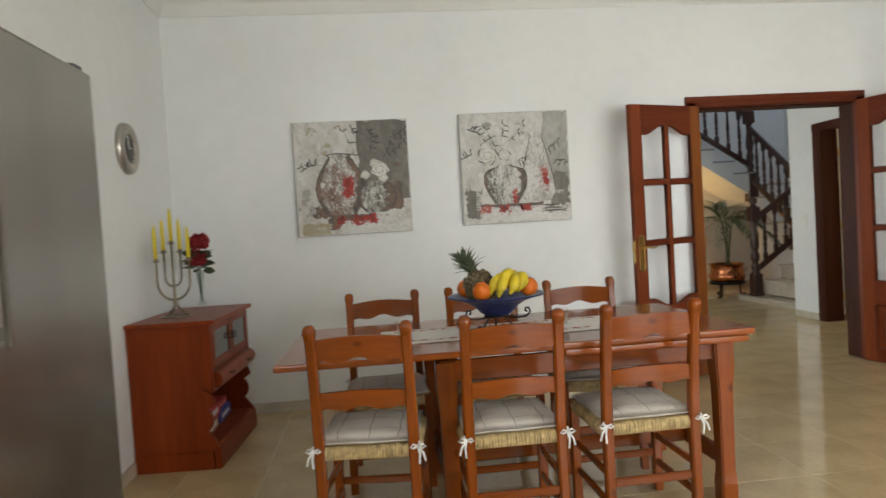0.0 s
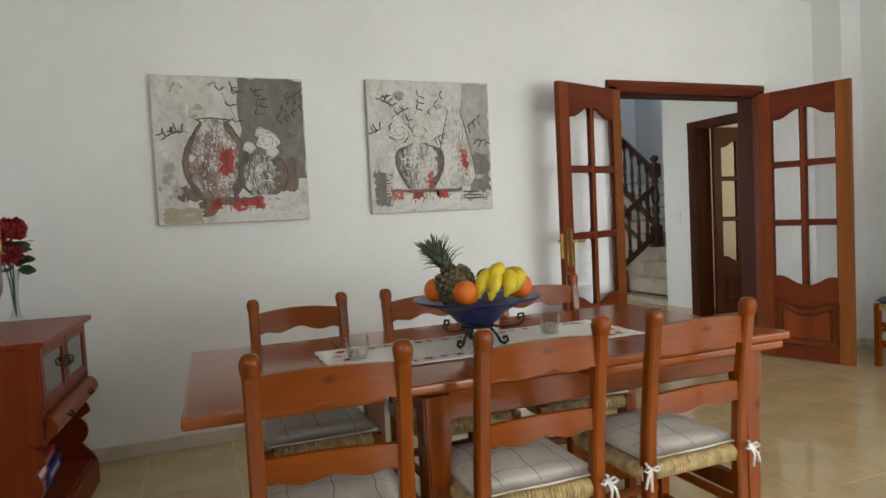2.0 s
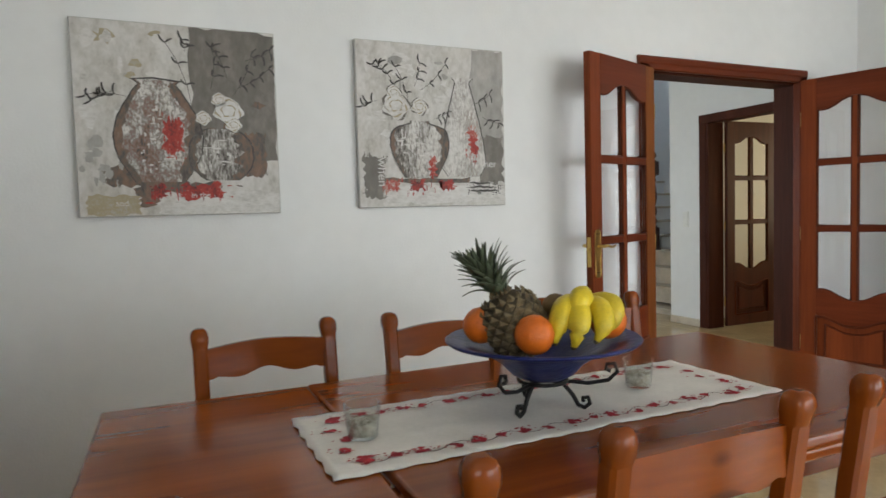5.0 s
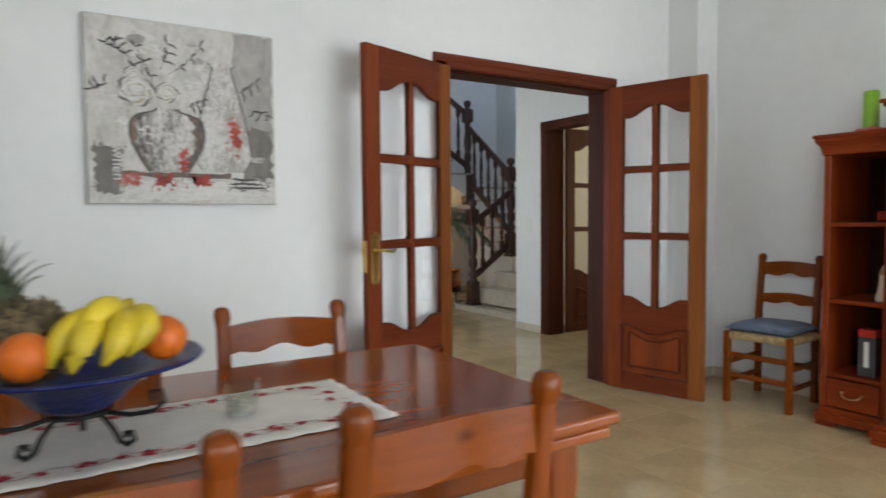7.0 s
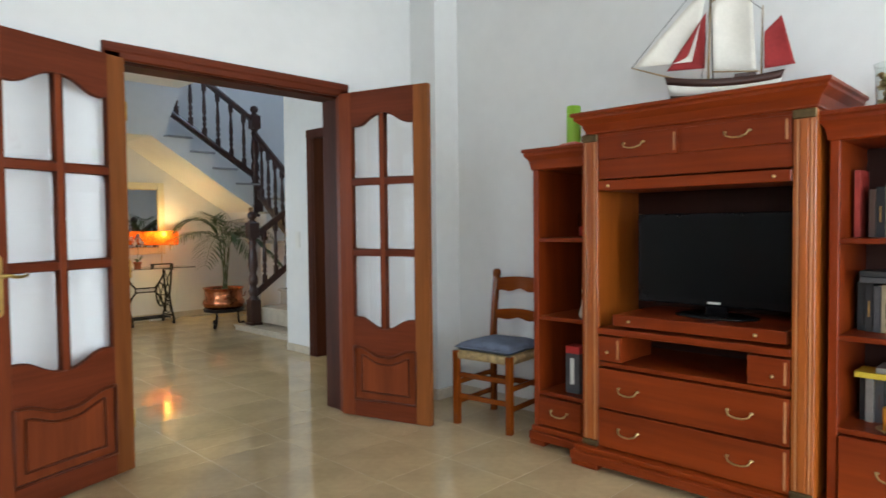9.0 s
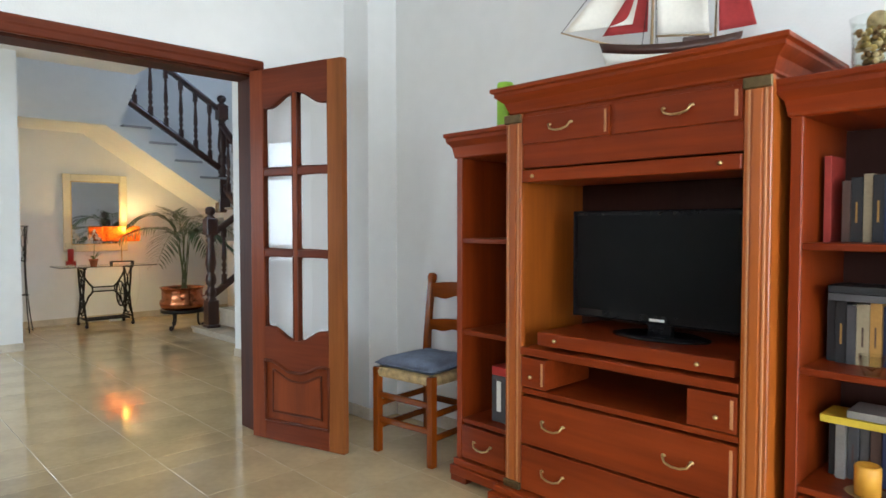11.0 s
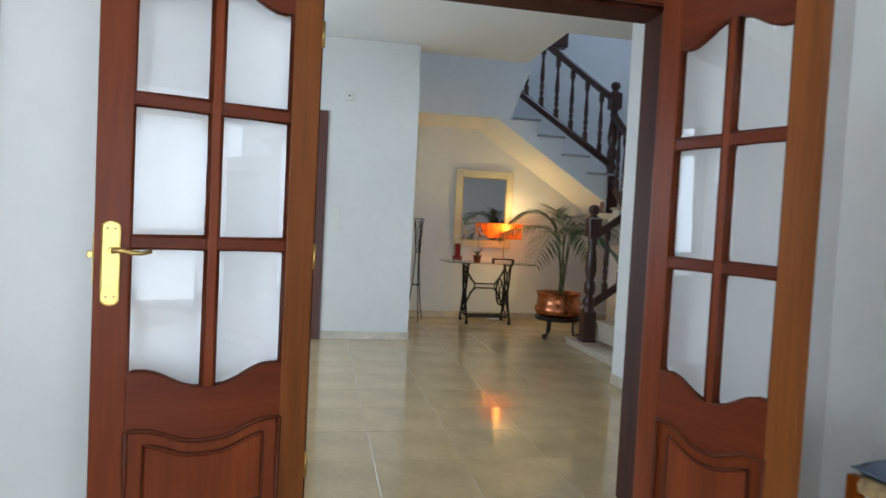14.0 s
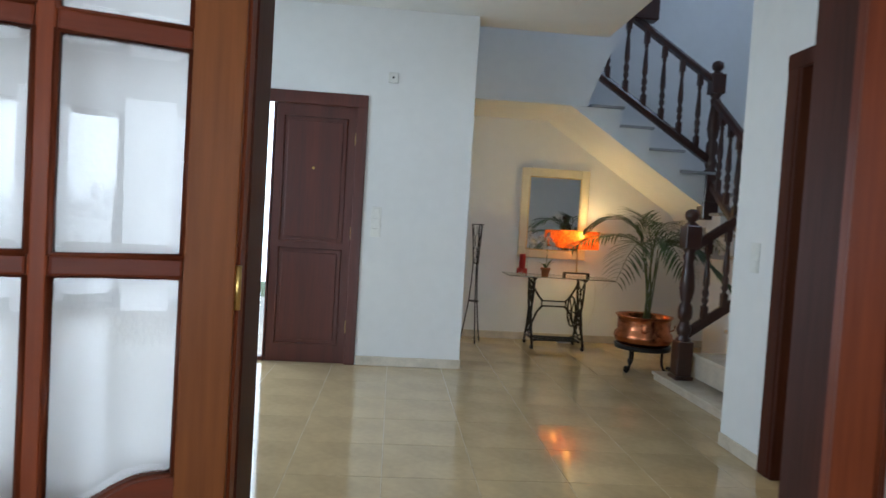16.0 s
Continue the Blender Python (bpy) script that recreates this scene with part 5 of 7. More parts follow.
HU = thing("hutch", "cherry-stained corner hutch with glass doors and open niche", "cabinet", Matrix.Translation((-1.335, 3.90, 0)) @ pose(0, 0, 0, 0, 0, -4) @ Matrix.Translation((1.335, -3.90, 0)))
HX1, HY0, HY1, HZT = -0.882, 3.90, 4.66, 0.826
curve = [(HX1, 0.44)] + [(HX1 - 0.075 + 0.075 * math.cos(radians(a)), 0.36 + 0.08 * math.sin(radians(a))) for a in range(80, -1, -20)] + [(HX1 - 0.075 + 0.06 * math.cos(radians(a)), 0.27 + 0.07 * math.sin(radians(a))) for a in range(60, -61, -20)] + [(HX1 - 0.03, 0.19), (HX1, 0.15), (HX1 + 0.012, 0.13)]
side = [(-1.335, 0.0), (-1.335, HZT - 0.025), (HX1, HZT - 0.025)] + curve + [(HX1 + 0.012, 0.0)]
for y in (HY0, HY1 - 0.02):
    part("side_panel", prism(bmx(), side, 1, y, y + 0.02), CHERRY, HU)
part("top", box(bmx(), -1.335, HX1 + 0.03, HY0 - 0.02, HY1 + 0.02, HZT - 0.024, HZT, 0.006, 2), CHERRYX, HU)
part("back_panel", box(bmx(), -1.333, -1.32, HY0 + 0.02, HY1 - 0.02, 0.02, HZT - 0.026), SHADEIN, HU)
part("plinth", box(bmx(), HX1 - 0.02, HX1 + 0.018, HY0 - 0.008, HY1 + 0.008, 0.0, 0.125, 0.006), CHERRYX, HU)
part("side_plinth", box(bmx(), -1.335, HX1 - 0.02, HY0 - 0.008, HY0, 0.0, 0.10, 0.003), CHERRY, HU)
for z in (0.125, 0.43, 0.545):
    part("shelf", box(bmx(), -1.32, HX1 - 0.005, HY0 + 0.02, HY1 - 0.02, z - 0.01, z + 0.01, 0.002), CHERRYX, HU)
ym = (HY0 + HY1) / 2
for k, (y0, y1) in enumerate(((HY0 + 0.022, ym - 0.002), (ym + 0.002, HY1 - 0.022))):
    d = part("door", box(bmx(), HX1 - 0.012, HX1 + 0.004, y0, y0 + 0.045, 0.56, 0.795, 0.003), CHERRY, HU)
    for a, b, z0, z1 in ((y1 - 0.045, y1, 0.56, 0.795), (y0 + 0.045, y1 - 0.045, 0.755, 0.795), (y0 + 0.045, y1 - 0.045, 0.56, 0.60)):
        part("door_rail", box(bmx(), HX1 - 0.012, HX1 + 0.004, a, b, z0, z1, 0.003), CHERRY, d)
    part("pane", box(bmx(), HX1 - 0.006, HX1 - 0.002, y0 + 0.045, y1 - 0.045, 0.60, 0.755), DARKGLASS, d, "dark glass pane")
    hy = y1 - 0.022 if k == 0 else y0 + 0.022
    bm = bmx()
    box(bm, HX1 + 0.004, HX1 + 0.008, hy - 0.008, hy + 0.008, 0.655, 0.715, 0.002)
    tube(bm, [(HX1 + 0.008, hy, 0.70), (HX1 + 0.026, hy, 0.695), (HX1 + 0.024, hy, 0.67), (HX1 + 0.010, hy, 0.668)], 0.004, 6)
    part("pull", bm, IRON, d, "black iron drop pull")
    dr = part("drawer", prism(bmx(), [(HX1 - 0.03, 0.535), (HX1 + 0.005, 0.535)] + [(HX1 + 0.005 + 0.04 * math.sin(radians(a)), 0.49 + 0.045 * math.cos(radians(a))) for a in range(10, 180, 17)] + [(HX1 - 0.03, 0.445)], 1, y0, y1), CHERRYX, HU, "rolled drawer front")
    bm = bmx()
    cy = (y0 + y1) / 2
    tube(bm, [(HX1 + 0.038, cy - 0.03, 0.505), (HX1 + 0.058, cy - 0.02, 0.49), (HX1 + 0.058, cy + 0.02, 0.49), (HX1 + 0.038, cy + 0.03, 0.505)], 0.004, 6)
    part("pull", bm, IRON, dr, "black iron drop pull")
REDBOX = mat("red_game_box", (0.50, 0.03, 0.03), 0.5, vary=0.1)
BLUEBOX = mat("blue_game_box", (0.03, 0.07, 0.35), 0.5, vary=0.1)
TANBOX = mat("tan_game_box", (0.30, 0.15, 0.08), 0.6, vary=0.2)
WHITEP = mat("white_print", (0.75, 0.75, 0.72), 0.5, vary=0.03)
for nm, b, m_, lab in (("game_box", (-1.22, -0.96, 3.94, 4.24, 0.137, 0.212), TANBOX, "brown board game box in the hutch niche"), ("game_box", (-1.23, -0.95, 3.95, 4.25, 0.214, 0.285), REDBOX, "red board game box with white lettering bars"), ("game_box", (-1.22, -0.96, 4.28, 4.56, 0.137, 0.20), BLUEBOX, "blue board game box in the hutch niche"), ("game_box", (-1.21, -0.98, 4.30, 4.56, 0.202, 0.245), REDBOX, "flat red game box on a blue one")):
    t = thing(nm, lab, "game box", group="game boxes")
    part("box", box(bmx(), *b, 0.002), m_, t)
    part("print_bar", box(bmx(), b[1], b[1] + 0.0008, b[2] + 0.05, b[3] - 0.05, b[4] + 0.02, b[5] - 0.02), WHITEP, t, "white lettering bar")

# candelabrum with five yellow candles
SILVER = mat("tarnished_silver", (0.30, 0.25, 0.18), 0.35, 0.9, vary=0.25, scale=30)
YWAX = mat("yellow_candle_wax", (0.72, 0.58, 0.03), 0.45, vary=0.06)
ME = thing("candelabrum", "tarnished metal five-arm candelabrum with yellow candles", "candelabrum", pose(-1.135, 4.15, HZT, 0, 0, 8))
part("foot", lathe(bmx(), [(0.085, 0.0), (0.09, 0.004), (0.085, 0.008), (0.075, 0.008), (0.075, 0.0)], 28), SILVER, ME)
for k in range(3):
    a = radians(120 * k + 20)
    part("foot_strut", tube(bmx(), [(0.08 * math.cos(a), 0.08 * math.sin(a), 0.006), (0.045 * math.cos(a), 0.045 * math.sin(a), 0.02), (0.012 * math.cos(a), 0.012 * math.sin(a), 0.06), (0, 0, 0.09)], 0.006, 7), SILVER, ME)
part("stem", lathe(bmx(), [(0, 0.06), (0.008, 0.06), (0.013, 0.085), (0.008, 0.10), (0.007, 0.30), (0.007, 0.425), (0, 0.425)], 12), SILVER, ME)
for r, h0, hh in ((0.045, 0.18, 0.375), (0.09, 0.10, 0.325)):
    part("arm", tube(bmx(), [(-r, 0, hh)] + [(r * math.cos(radians(a)), 0, h0 + r * 1.2 + (r * 1.2) * math.sin(radians(a))) for a in range(180, 361, 15)] + [(r, 0, hh)], 0.0065, 8), SILVER, ME)
for x, h, L in ((0, 0.425, 0.215), (-0.045, 0.375, 0.20), (0.045, 0.375, 0.20), (-0.09, 0.325, 0.215), (0.09, 0.325, 0.205)):
    part("drip_cup", lathe(bmx(), [(0, h), (0.01, h), (0.024, h + 0.004), (0.025, h + 0.007), (0.012, h + 0.006), (0.012, h + 0.02), (0, h + 0.02)], 16, (x, 0, 0)), SILVER, ME)
    cd = part("candle", lathe(bmx(), [(0.0, h + 0.008), (0.0115, h + 0.008), (0.0105, h + L * 0.7), (0.006, h + L - 0.01), (0.0, h + L)], 14, (x, 0, 0)), YWAX, ME, "tall yellow candle")
    part("wick", tube(bmx(), [(x, 0, h + L - 0.004), (x + 0.001, 0, h + L + 0.008)], 0.0012, 5), TIE, cd)

ROSE = mat("red_rose_petal", (0.30, 0.008, 0.014), 0.7, vary=0.3, scale=40)
LEAFG = mat("dark_rose_leaf", (0.045, 0.07, 0.03), 0.6, vary=0.3, scale=30)
VS = thing("rose_vase", "slim clear glass vase holding two red roses", "vase", pose(-1.10, 4.60, HZT))
part("vase", lathe(bmx(), [(0, 0.002), (0.032, 0.0), (0.03, 0.02), (0.014, 0.06), (0.016, 0.15), (0.028, 0.24), (0.0265, 0.24), (0.0145, 0.15), (0.0125, 0.06), (0.02, 0.025), (0, 0.02)], 24), THIN, VS, "slim clear glass vase")
rngf = random.Random(8)
for x, y, z in ((-0.015, -0.01, 0.30), (0.0, 0.03, 0.405), (-0.06, 0.03, 0.35)):
    small = x < -0.05
    part("stem", tube(bmx(), [(0, 0, 0.03), (x * 0.3, y * 0.3, 0.2), (x, y, z)], 0.003, 6), LEAFG, VS)
    bm = bmx()
    size = 0.025 if small else 0.046
    for k in range(10 if small else 34):
        a, e = k * 2.4, 1.45 - 2.2 * k / (10 if small else 34)
        o = Vector((math.cos(a) * math.cos(e), math.sin(a) * math.cos(e), math.sin(e)))
        c = Vector((x, y, z + 0.02)) + o * size * rngf.uniform(0.8, 1.1)
        s_ = Vector((-math.sin(a), math.cos(a), 0))
        t_ = o.cross(s_)
        g_ = [[bm.verts.new(c + s_ * u * size * 0.55 + t_ * v * size * 0.55 + o * size * 0.35 * (u * u + 0.5 * v * v - 0.3)) for u in (-1, -0.5, 0, 0.5, 1)] for v in (-0.8, 0, 0.8)]
        for i in range(2):
            for j in range(4):
                bm.faces.new((g_[i][j], g_[i][j + 1], g_[i + 1][j + 1], g_[i + 1][j])).smooth = True
    part("bloom", bm, ROSE, VS, "deep red rose bloom")
for k in range(22):
    a, z = k * 2.4, 0.24 + 0.006 * k
    c = Vector((0.03 * math.cos(a) - 0.01, 0.03 * math.sin(a), z))
    d_ = Vector((math.cos(a), math.sin(a), rngf.uniform(-0.2, 0.5))).normalized()
    s_ = (d_.cross(Vector((0, 0, 1))).normalized() + Vector((0, 0, rngf.uniform(-1.6, 1.6)))).normalized()
    bm = bmx()
    rows = [[bm.verts.new(c + d_ * (0.075 * t) + s_ * w * 1.7 * q + Vector((0, 0, -0.01 * t * t + 0.003 * abs(q)))) for q in (-1, 0, 1)] for t, w in ((0, 0.002), (0.3, 0.014), (0.6, 0.016), (0.85, 0.009), (1, 0.001))]
    for p, q in zip(rows, rows[1:]):
        for i in (0, 1):
            bm.faces.new((p[i], p[i + 1], q[i + 1], q[i]))
    part("leaf", bm, LEAFG, VS)

CK = thing("wall_clock", "round wall clock with brushed metal rim and dark face", "clock", pose(WX, 4.12, 1.815, 0, 90, 0))
part("rim", lathe(bmx(), [(0.085, 0.02), (0.09, 0.032), (0.115, 0.036), (0.14, 0.03), (0.148, 0.015), (0.148, 0.0), (0.085, 0.0)], 48), mat("brushed_clock_rim", (0.45, 0.42, 0.37), 0.35, 0.9, vary=0.08, scale=20), CK)
part("face", lathe(bmx(), [(0, 0.0), (0.092, 0.0), (0.092, 0.021), (0, 0.021)], 40), mat("grey_clock_face", (0.07, 0.068, 0.065), 0.4, vary=0.1), CK)
for a, L in ((100, 0.05), (195, 0.075)):
    bm = bmx()
    stroke_pts = [(0.0, 0.0), (L * math.cos(radians(a)), L * math.sin(radians(a)))]
    tube(bm, [(stroke_pts[0][0], stroke_pts[0][1], 0.024), (stroke_pts[1][0], stroke_pts[1][1], 0.024)], 0.0028, 6)
    part("pointer", bm, PLASTIC, CK, "pale clock pointer")
for k in range(12):
    a = radians(30 * k)
    part("hour_mark", box(bmx(), 0.072, 0.084, -0.002, 0.002, 0.021, 0.0225), PLASTIC, CK).matrix_basis = Matrix.Rotation(a, 4, "Z")

# ---- media cabinet wall ----
OLDBRASS = mat("dull_brass", (0.16, 0.11, 0.05), 0.45, 0.8, vary=0.2, scale=40)
PALESTRIP = mat("pale_inlay_strip", (0.46, 0.19, 0.07), 0.4, vary=0.12, scale=8, stretch=UP)
HONEY = mat("honey_cabinet_edge", (0.37, 0.095, 0.010), 0.34, vary=0.15, scale=6, stretch=UP, grain=(0.25, 0.055, 0.009), coat=0.25)


def cornice(bm, x0, y0, y1, z0, z1, out):
    """A crown moulding round the front and both ends, up to the wall."""
    prof = [(0.0, z0), (0.008, z0 + 0.006), (0.008, z0 + 0.014), (out * 0.35, z0 + (z1 - z0) * 0.45), (out * 0.8, z0 + (z1 - z0) * 0.68), (out * 0.8, z1 - 0.022), (out, z1 - 0.016), (out, z1 - 0.003), (out - 0.003, z1), (0.0, z1)]
    rings = []
    for o, z in prof:
        rings.append([bm.verts.new(p) for p in ((EX - 0.004, y1 + o, z), (x0 - o, y1 + o, z), (x0 - o, y0 - o, z), (EX - 0.004, y0 - o, z))])
    for p, q in zip(rings, rings[1:]):
        for k in range(3):
            bm.faces.new((p[k], p[k + 1], q[k + 1], q[k]))
        bm.faces.new((p[3], p[0], q[0], q[3]))
    bm.faces.new(rings[-1])
    bm.faces.new(rings[0][::-1])
    return bm


def swan_pull(parent, x, y, z, w=0.05):
    bm = bmx()
    tube(bm, [(x, y - w, z + 0.012), (x - 0.012, y - w, z + 0.01), (x - 0.018, y - w * 0.8, z - 0.006), (x - 0.02, y - w * 0.3, z - 0.014), (x - 0.02, y + w * 0.3, z - 0.014), (x - 0.018, y + w * 0.8, z - 0.006), (x - 0.012, y + w, z + 0.01), (x, y + w, z + 0.012)], 0.0042, 7)
    for s in (-1, 1):
        ball(bm, (x - 0.003, y + s * w, z + 0.012), 0.005, 0.009, 0.006, 10, 6)
    part("pull", bm, GOLD, parent, "curved aged brass pull")


def knob(parent, x, y, z):
    part("knob", ball(bmx(), (x - 0.008, y, z), 0.009, 0.008, 0.008, 12, 8), GOLD, parent, "small brass knob")


def drawer(parent, x, y0, y1, z0, z1, pulls, strip=True):
    d = part("drawer", box(bmx(), x - 0.012, x + 0.3, y0, y1, z0, z1, 0.004, 2), CHERRYX, parent)
    if strip:
        part("edge_strip", box(bmx(), x - 0.0145, x - 0.010, y0 + 0.012, y0 + 0.022, z0 + 0.014, z1 - 0.014, 0.001), PALESTRIP, d, "pale inlaid edge strip")
    for py in pulls:
        swan_pull(d, x - 0.012, py, (z0 + z1) / 2)
    return d


FX, CY0, CY1 = 4.175, 2.258, 3.318
TV_UNIT = thing("media_cabinet", "cherry-stained media cabinet with drawers and brass pulls", "cabinet")
for y0, y1 in ((CY0 + 0.012, CY0 + 0.034), (CY1 - 0.034, CY1 - 0.012)):
    part("side_panel", box(bmx(), FX + 0.02, EX - 0.008, y0, y1, 0.09, 1.66, 0.002), HONEY, TV_UNIT)
part("back_panel", box(bmx(), EX - 0.025, EX - 0.009, CY0 + 0.034, CY1 - 0.034, 0.09, 1.66), SHADEIN, TV_UNIT)
for y0, y1 in ((CY0 + 0.008, CY0 + 0.090), (CY1 - 0.090, CY1 - 0.008)):
    col = part("pilaster", box(bmx(), FX - 0.004, FX + 0.03, y0, y1, 0.10, 1.655, 0.003), HONEY, TV_UNIT, "fluted honey-edged pilaster")
    for yy in (y0 + 0.016, y1 - 0.016):
        part("edge_strip", box(bmx(), FX - 0.0075, FX - 0.002, yy - 0.0035, yy + 0.0035, 0.132, 1.613, 0.001), PALESTRIP, col, "pale inlaid strip")
    part("flute", box(bmx(), FX - 0.010, FX - 0.002, y0 + 0.026, y1 - 0.026, 0.132, 1.613, 0.004, 2), HONEY, col)
    for z0, z1 in ((1.615, 1.65), (0.10, 0.13)):
        part("corner_plate", box(bmx(), FX - 0.016, FX - 0.002, y0 - 0.002, y1 + 0.002, z0, z1, 0.003), OLDBRASS, col, "dull brass corner plate")
part("crown", cornice(bmx(), FX, CY0 + 0.01, CY1 - 0.035, 1.65, 1.758, 0.065), CHERRYX, TV_UNIT)
bm = bmx()
for z0, z1, o in ((0.03, 0.075, 0.07), (0.075, 0.10, 0.045)):
    box(bm, FX - o, EX - 0.006, CY0 - o * 0.5, CY1 + o * 0.5, z0, z1, 0.006, 2)
part("plinth", bm, CHERRYX, TV_UNIT)
for y0, y1 in ((CY0 - 0.03, CY0 + 0.12), (CY1 - 0.12, CY1 + 0.03)):
    part("foot", box(bmx(), FX - 0.066, FX + 0.05, y0, y1, 0.0, 0.03, 0.006), CHERRYX, TV_UNIT)
I0, I1 = CY0 + 0.092, CY1 - 0.092
part("rail", box(bmx(), FX + 0.004, FX + 0.03, I0, I1, 1.43, 1.655, 0.002), CHERRYX, TV_UNIT)
split = 2.812
drawer(TV_UNIT, FX + 0.006, I0 + 0.004, split - 0.012, 1.525, 1.635, [2.562])
drawer(TV_UNIT, FX + 0.006, split + 0.008, I1 - 0.004, 1.525, 1.635, [3.034])
fl = part("flap", box(bmx(), FX - 0.008, FX + 0.35, I0 + 0.002, I1 - 0.002, 1.372, 1.422, 0.004), CHERRYX, TV_UNIT, "sliding flap front")
for y in (I0 + 0.065, I1 - 0.063):
    knob(fl, FX - 0.008, y, 1.395)
part("shelf", box(bmx(), FX - 0.01, EX - 0.03, I0, I1, 0.668, 0.70, 0.005, 2), CHERRYX, TV_UNIT)
for z in (0.508,):
    part("shelf", box(bmx(), FX + 0.002, EX - 0.03, I0, I1, z, z + 0.022, 0.002), CHERRYX, TV_UNIT)
for y0, y1, ky in ((I0 + 0.003, I0 + 0.168, I0 + 0.068), (I1 - 0.125, I1 - 0.003, I1 - 0.055)):
    d = drawer(TV_UNIT, FX + 0.006, y0, y1, 0.537, 0.658, [])
    knob(d, FX - 0.006, ky, 0.582)
for z0, z1 in ((0.302, 0.498), (0.108, 0.292)):
    drawer(TV_UNIT, FX + 0.006, I0 + 0.003, I1 - 0.003, z0, z1, [2.546, 3.062])
sw = thing("swivel_platform", "cherry-stained swivel shelf under the television", "platform")
part("board", box(bmx(), FX + 0.012, EX - 0.06, I0 + 0.02, I1 - 0.07, 0.712, 0.768, 0.006, 2), CHERRYX, sw)
part("turntable", lathe(bmx(), [(0, 0.70), (0.12, 0.70), (0.12, 0.712), (0, 0.712)], 28, (FX + 0.22, 2.79, 0)), DGREY, sw)
for y in (I0 + 0.14, I1 - 0.16):
    knob(sw, FX + 0.012, y, 0.74)

SCREEN = mat("black_tv_screen", (0.005, 0.0055, 0.006), 0.25, vary=0.05, spec=0.15)
BEZEL = mat("glossy_black_bezel", (0.007, 0.007, 0.008), 0.15, vary=0.05, spec=0.25)
TV = thing("television", "black flat-screen television switched off in the cabinet", "television", pose(4.40, 2.745, 0.768))
part("panel", box(bmx(), -0.005, 0.05, -0.385, 0.385, 0.05, 0.49, 0.008, 2), BEZEL, TV)
part("screen", box(bmx(), -0.0075, -0.003, -0.36, 0.36, 0.085, 0.47), SCREEN, TV)
part("logo_bar", box(bmx(), -0.0075, -0.004, -0.03, 0.03, 0.062, 0.072), PLASTIC, TV, "small pale badge")
part("neck", box(bmx(), 0.01, 0.04, -0.05, 0.05, 0.012, 0.06, 0.004), BEZEL, TV)
part("foot", lathe(bmx(), [(0, 0), (0.15, 0), (0.15, 0.006), (0.12, 0.014), (0, 0.016)], 36, (0.02, 0, 0), 0.75, 1.3), BEZEL, TV)

# book colours lowered: the shade inside the shelves is part of them
BOOKC = [mat("book_" + n, c, 0.6, vary=0.12, scale=12) for n, c in (("red", (0.32, 0.03, 0.02)), ("navy", (0.012, 0.018, 0.06)), ("black", (0.012, 0.012, 0.014)), ("cream", (0.36, 0.29, 0.18)), ("green", (0.04, 0.14, 0.09)), ("teal", (0.02, 0.11, 0.12)), ("brown", (0.07, 0.035, 0.025)), ("white", (0.24, 0.22, 0.20)), ("ochre", (0.42, 0.22, 0.05)), ("grey", (0.06, 0.058, 0.062)))]
PAPER = mat("book_paper", (0.66, 0.60, 0.48), 0.8, vary=0.08, scale=40)
rngb = random.Random(31)


def book(x, y, z, thick, height, depth, colour, flat=False, lean=0.0):
    """Spine towards -x; standing, or lying flat."""
    w, h = (height, thick) if flat else (thick, height)
    b = thing("book", "hardback book lying flat on a shelf" if flat else "upright book on the shelf, spine outwards", "book", pose(x, y, z, lean, 0, 0), "books on the shelves")
    c = 0.003
    part("spine", box(bmx(), 0, c, 0, w, 0, h, 0.001), colour, b)
    if flat:
        part("cover", box(bmx(), c, depth, 0, w, 0, c), colour, b)
        part("cover", box(bmx(), c, depth, 0, w, h - c, h), colour, b)
        part("pages", box(bmx(), c, depth - 0.006, 0.004, w - 0.006, c, h - c), PAPER, b)
    else:
        part("cover", box(bmx(), c, depth, 0, c, 0, h), colour, b)
        part("cover", box(bmx(), c, depth, w - c, w, 0, h), colour, b)
        part("pages", box(bmx(), c, depth - 0.006, c, w - c, 0.003, h - 0.004), PAPER, b)
    if thick > 0.027:
        if flat:
            part("title_bar", box(bmx(), -0.0007, 0, w * 0.25, w * 0.7, h * 0.35, h * 0.65), BOOKC[6], b)
        else:
            part("title_bar", box(bmx(), -0.0007, 0, w * 0.42, w * 0.58, h * 0.30, h * 0.62), BOOKC[8] if colour in (BOOKC[0], BOOKC[1], BOOKC[2], BOOKC[4]) else BOOKC[6], b)
    return b


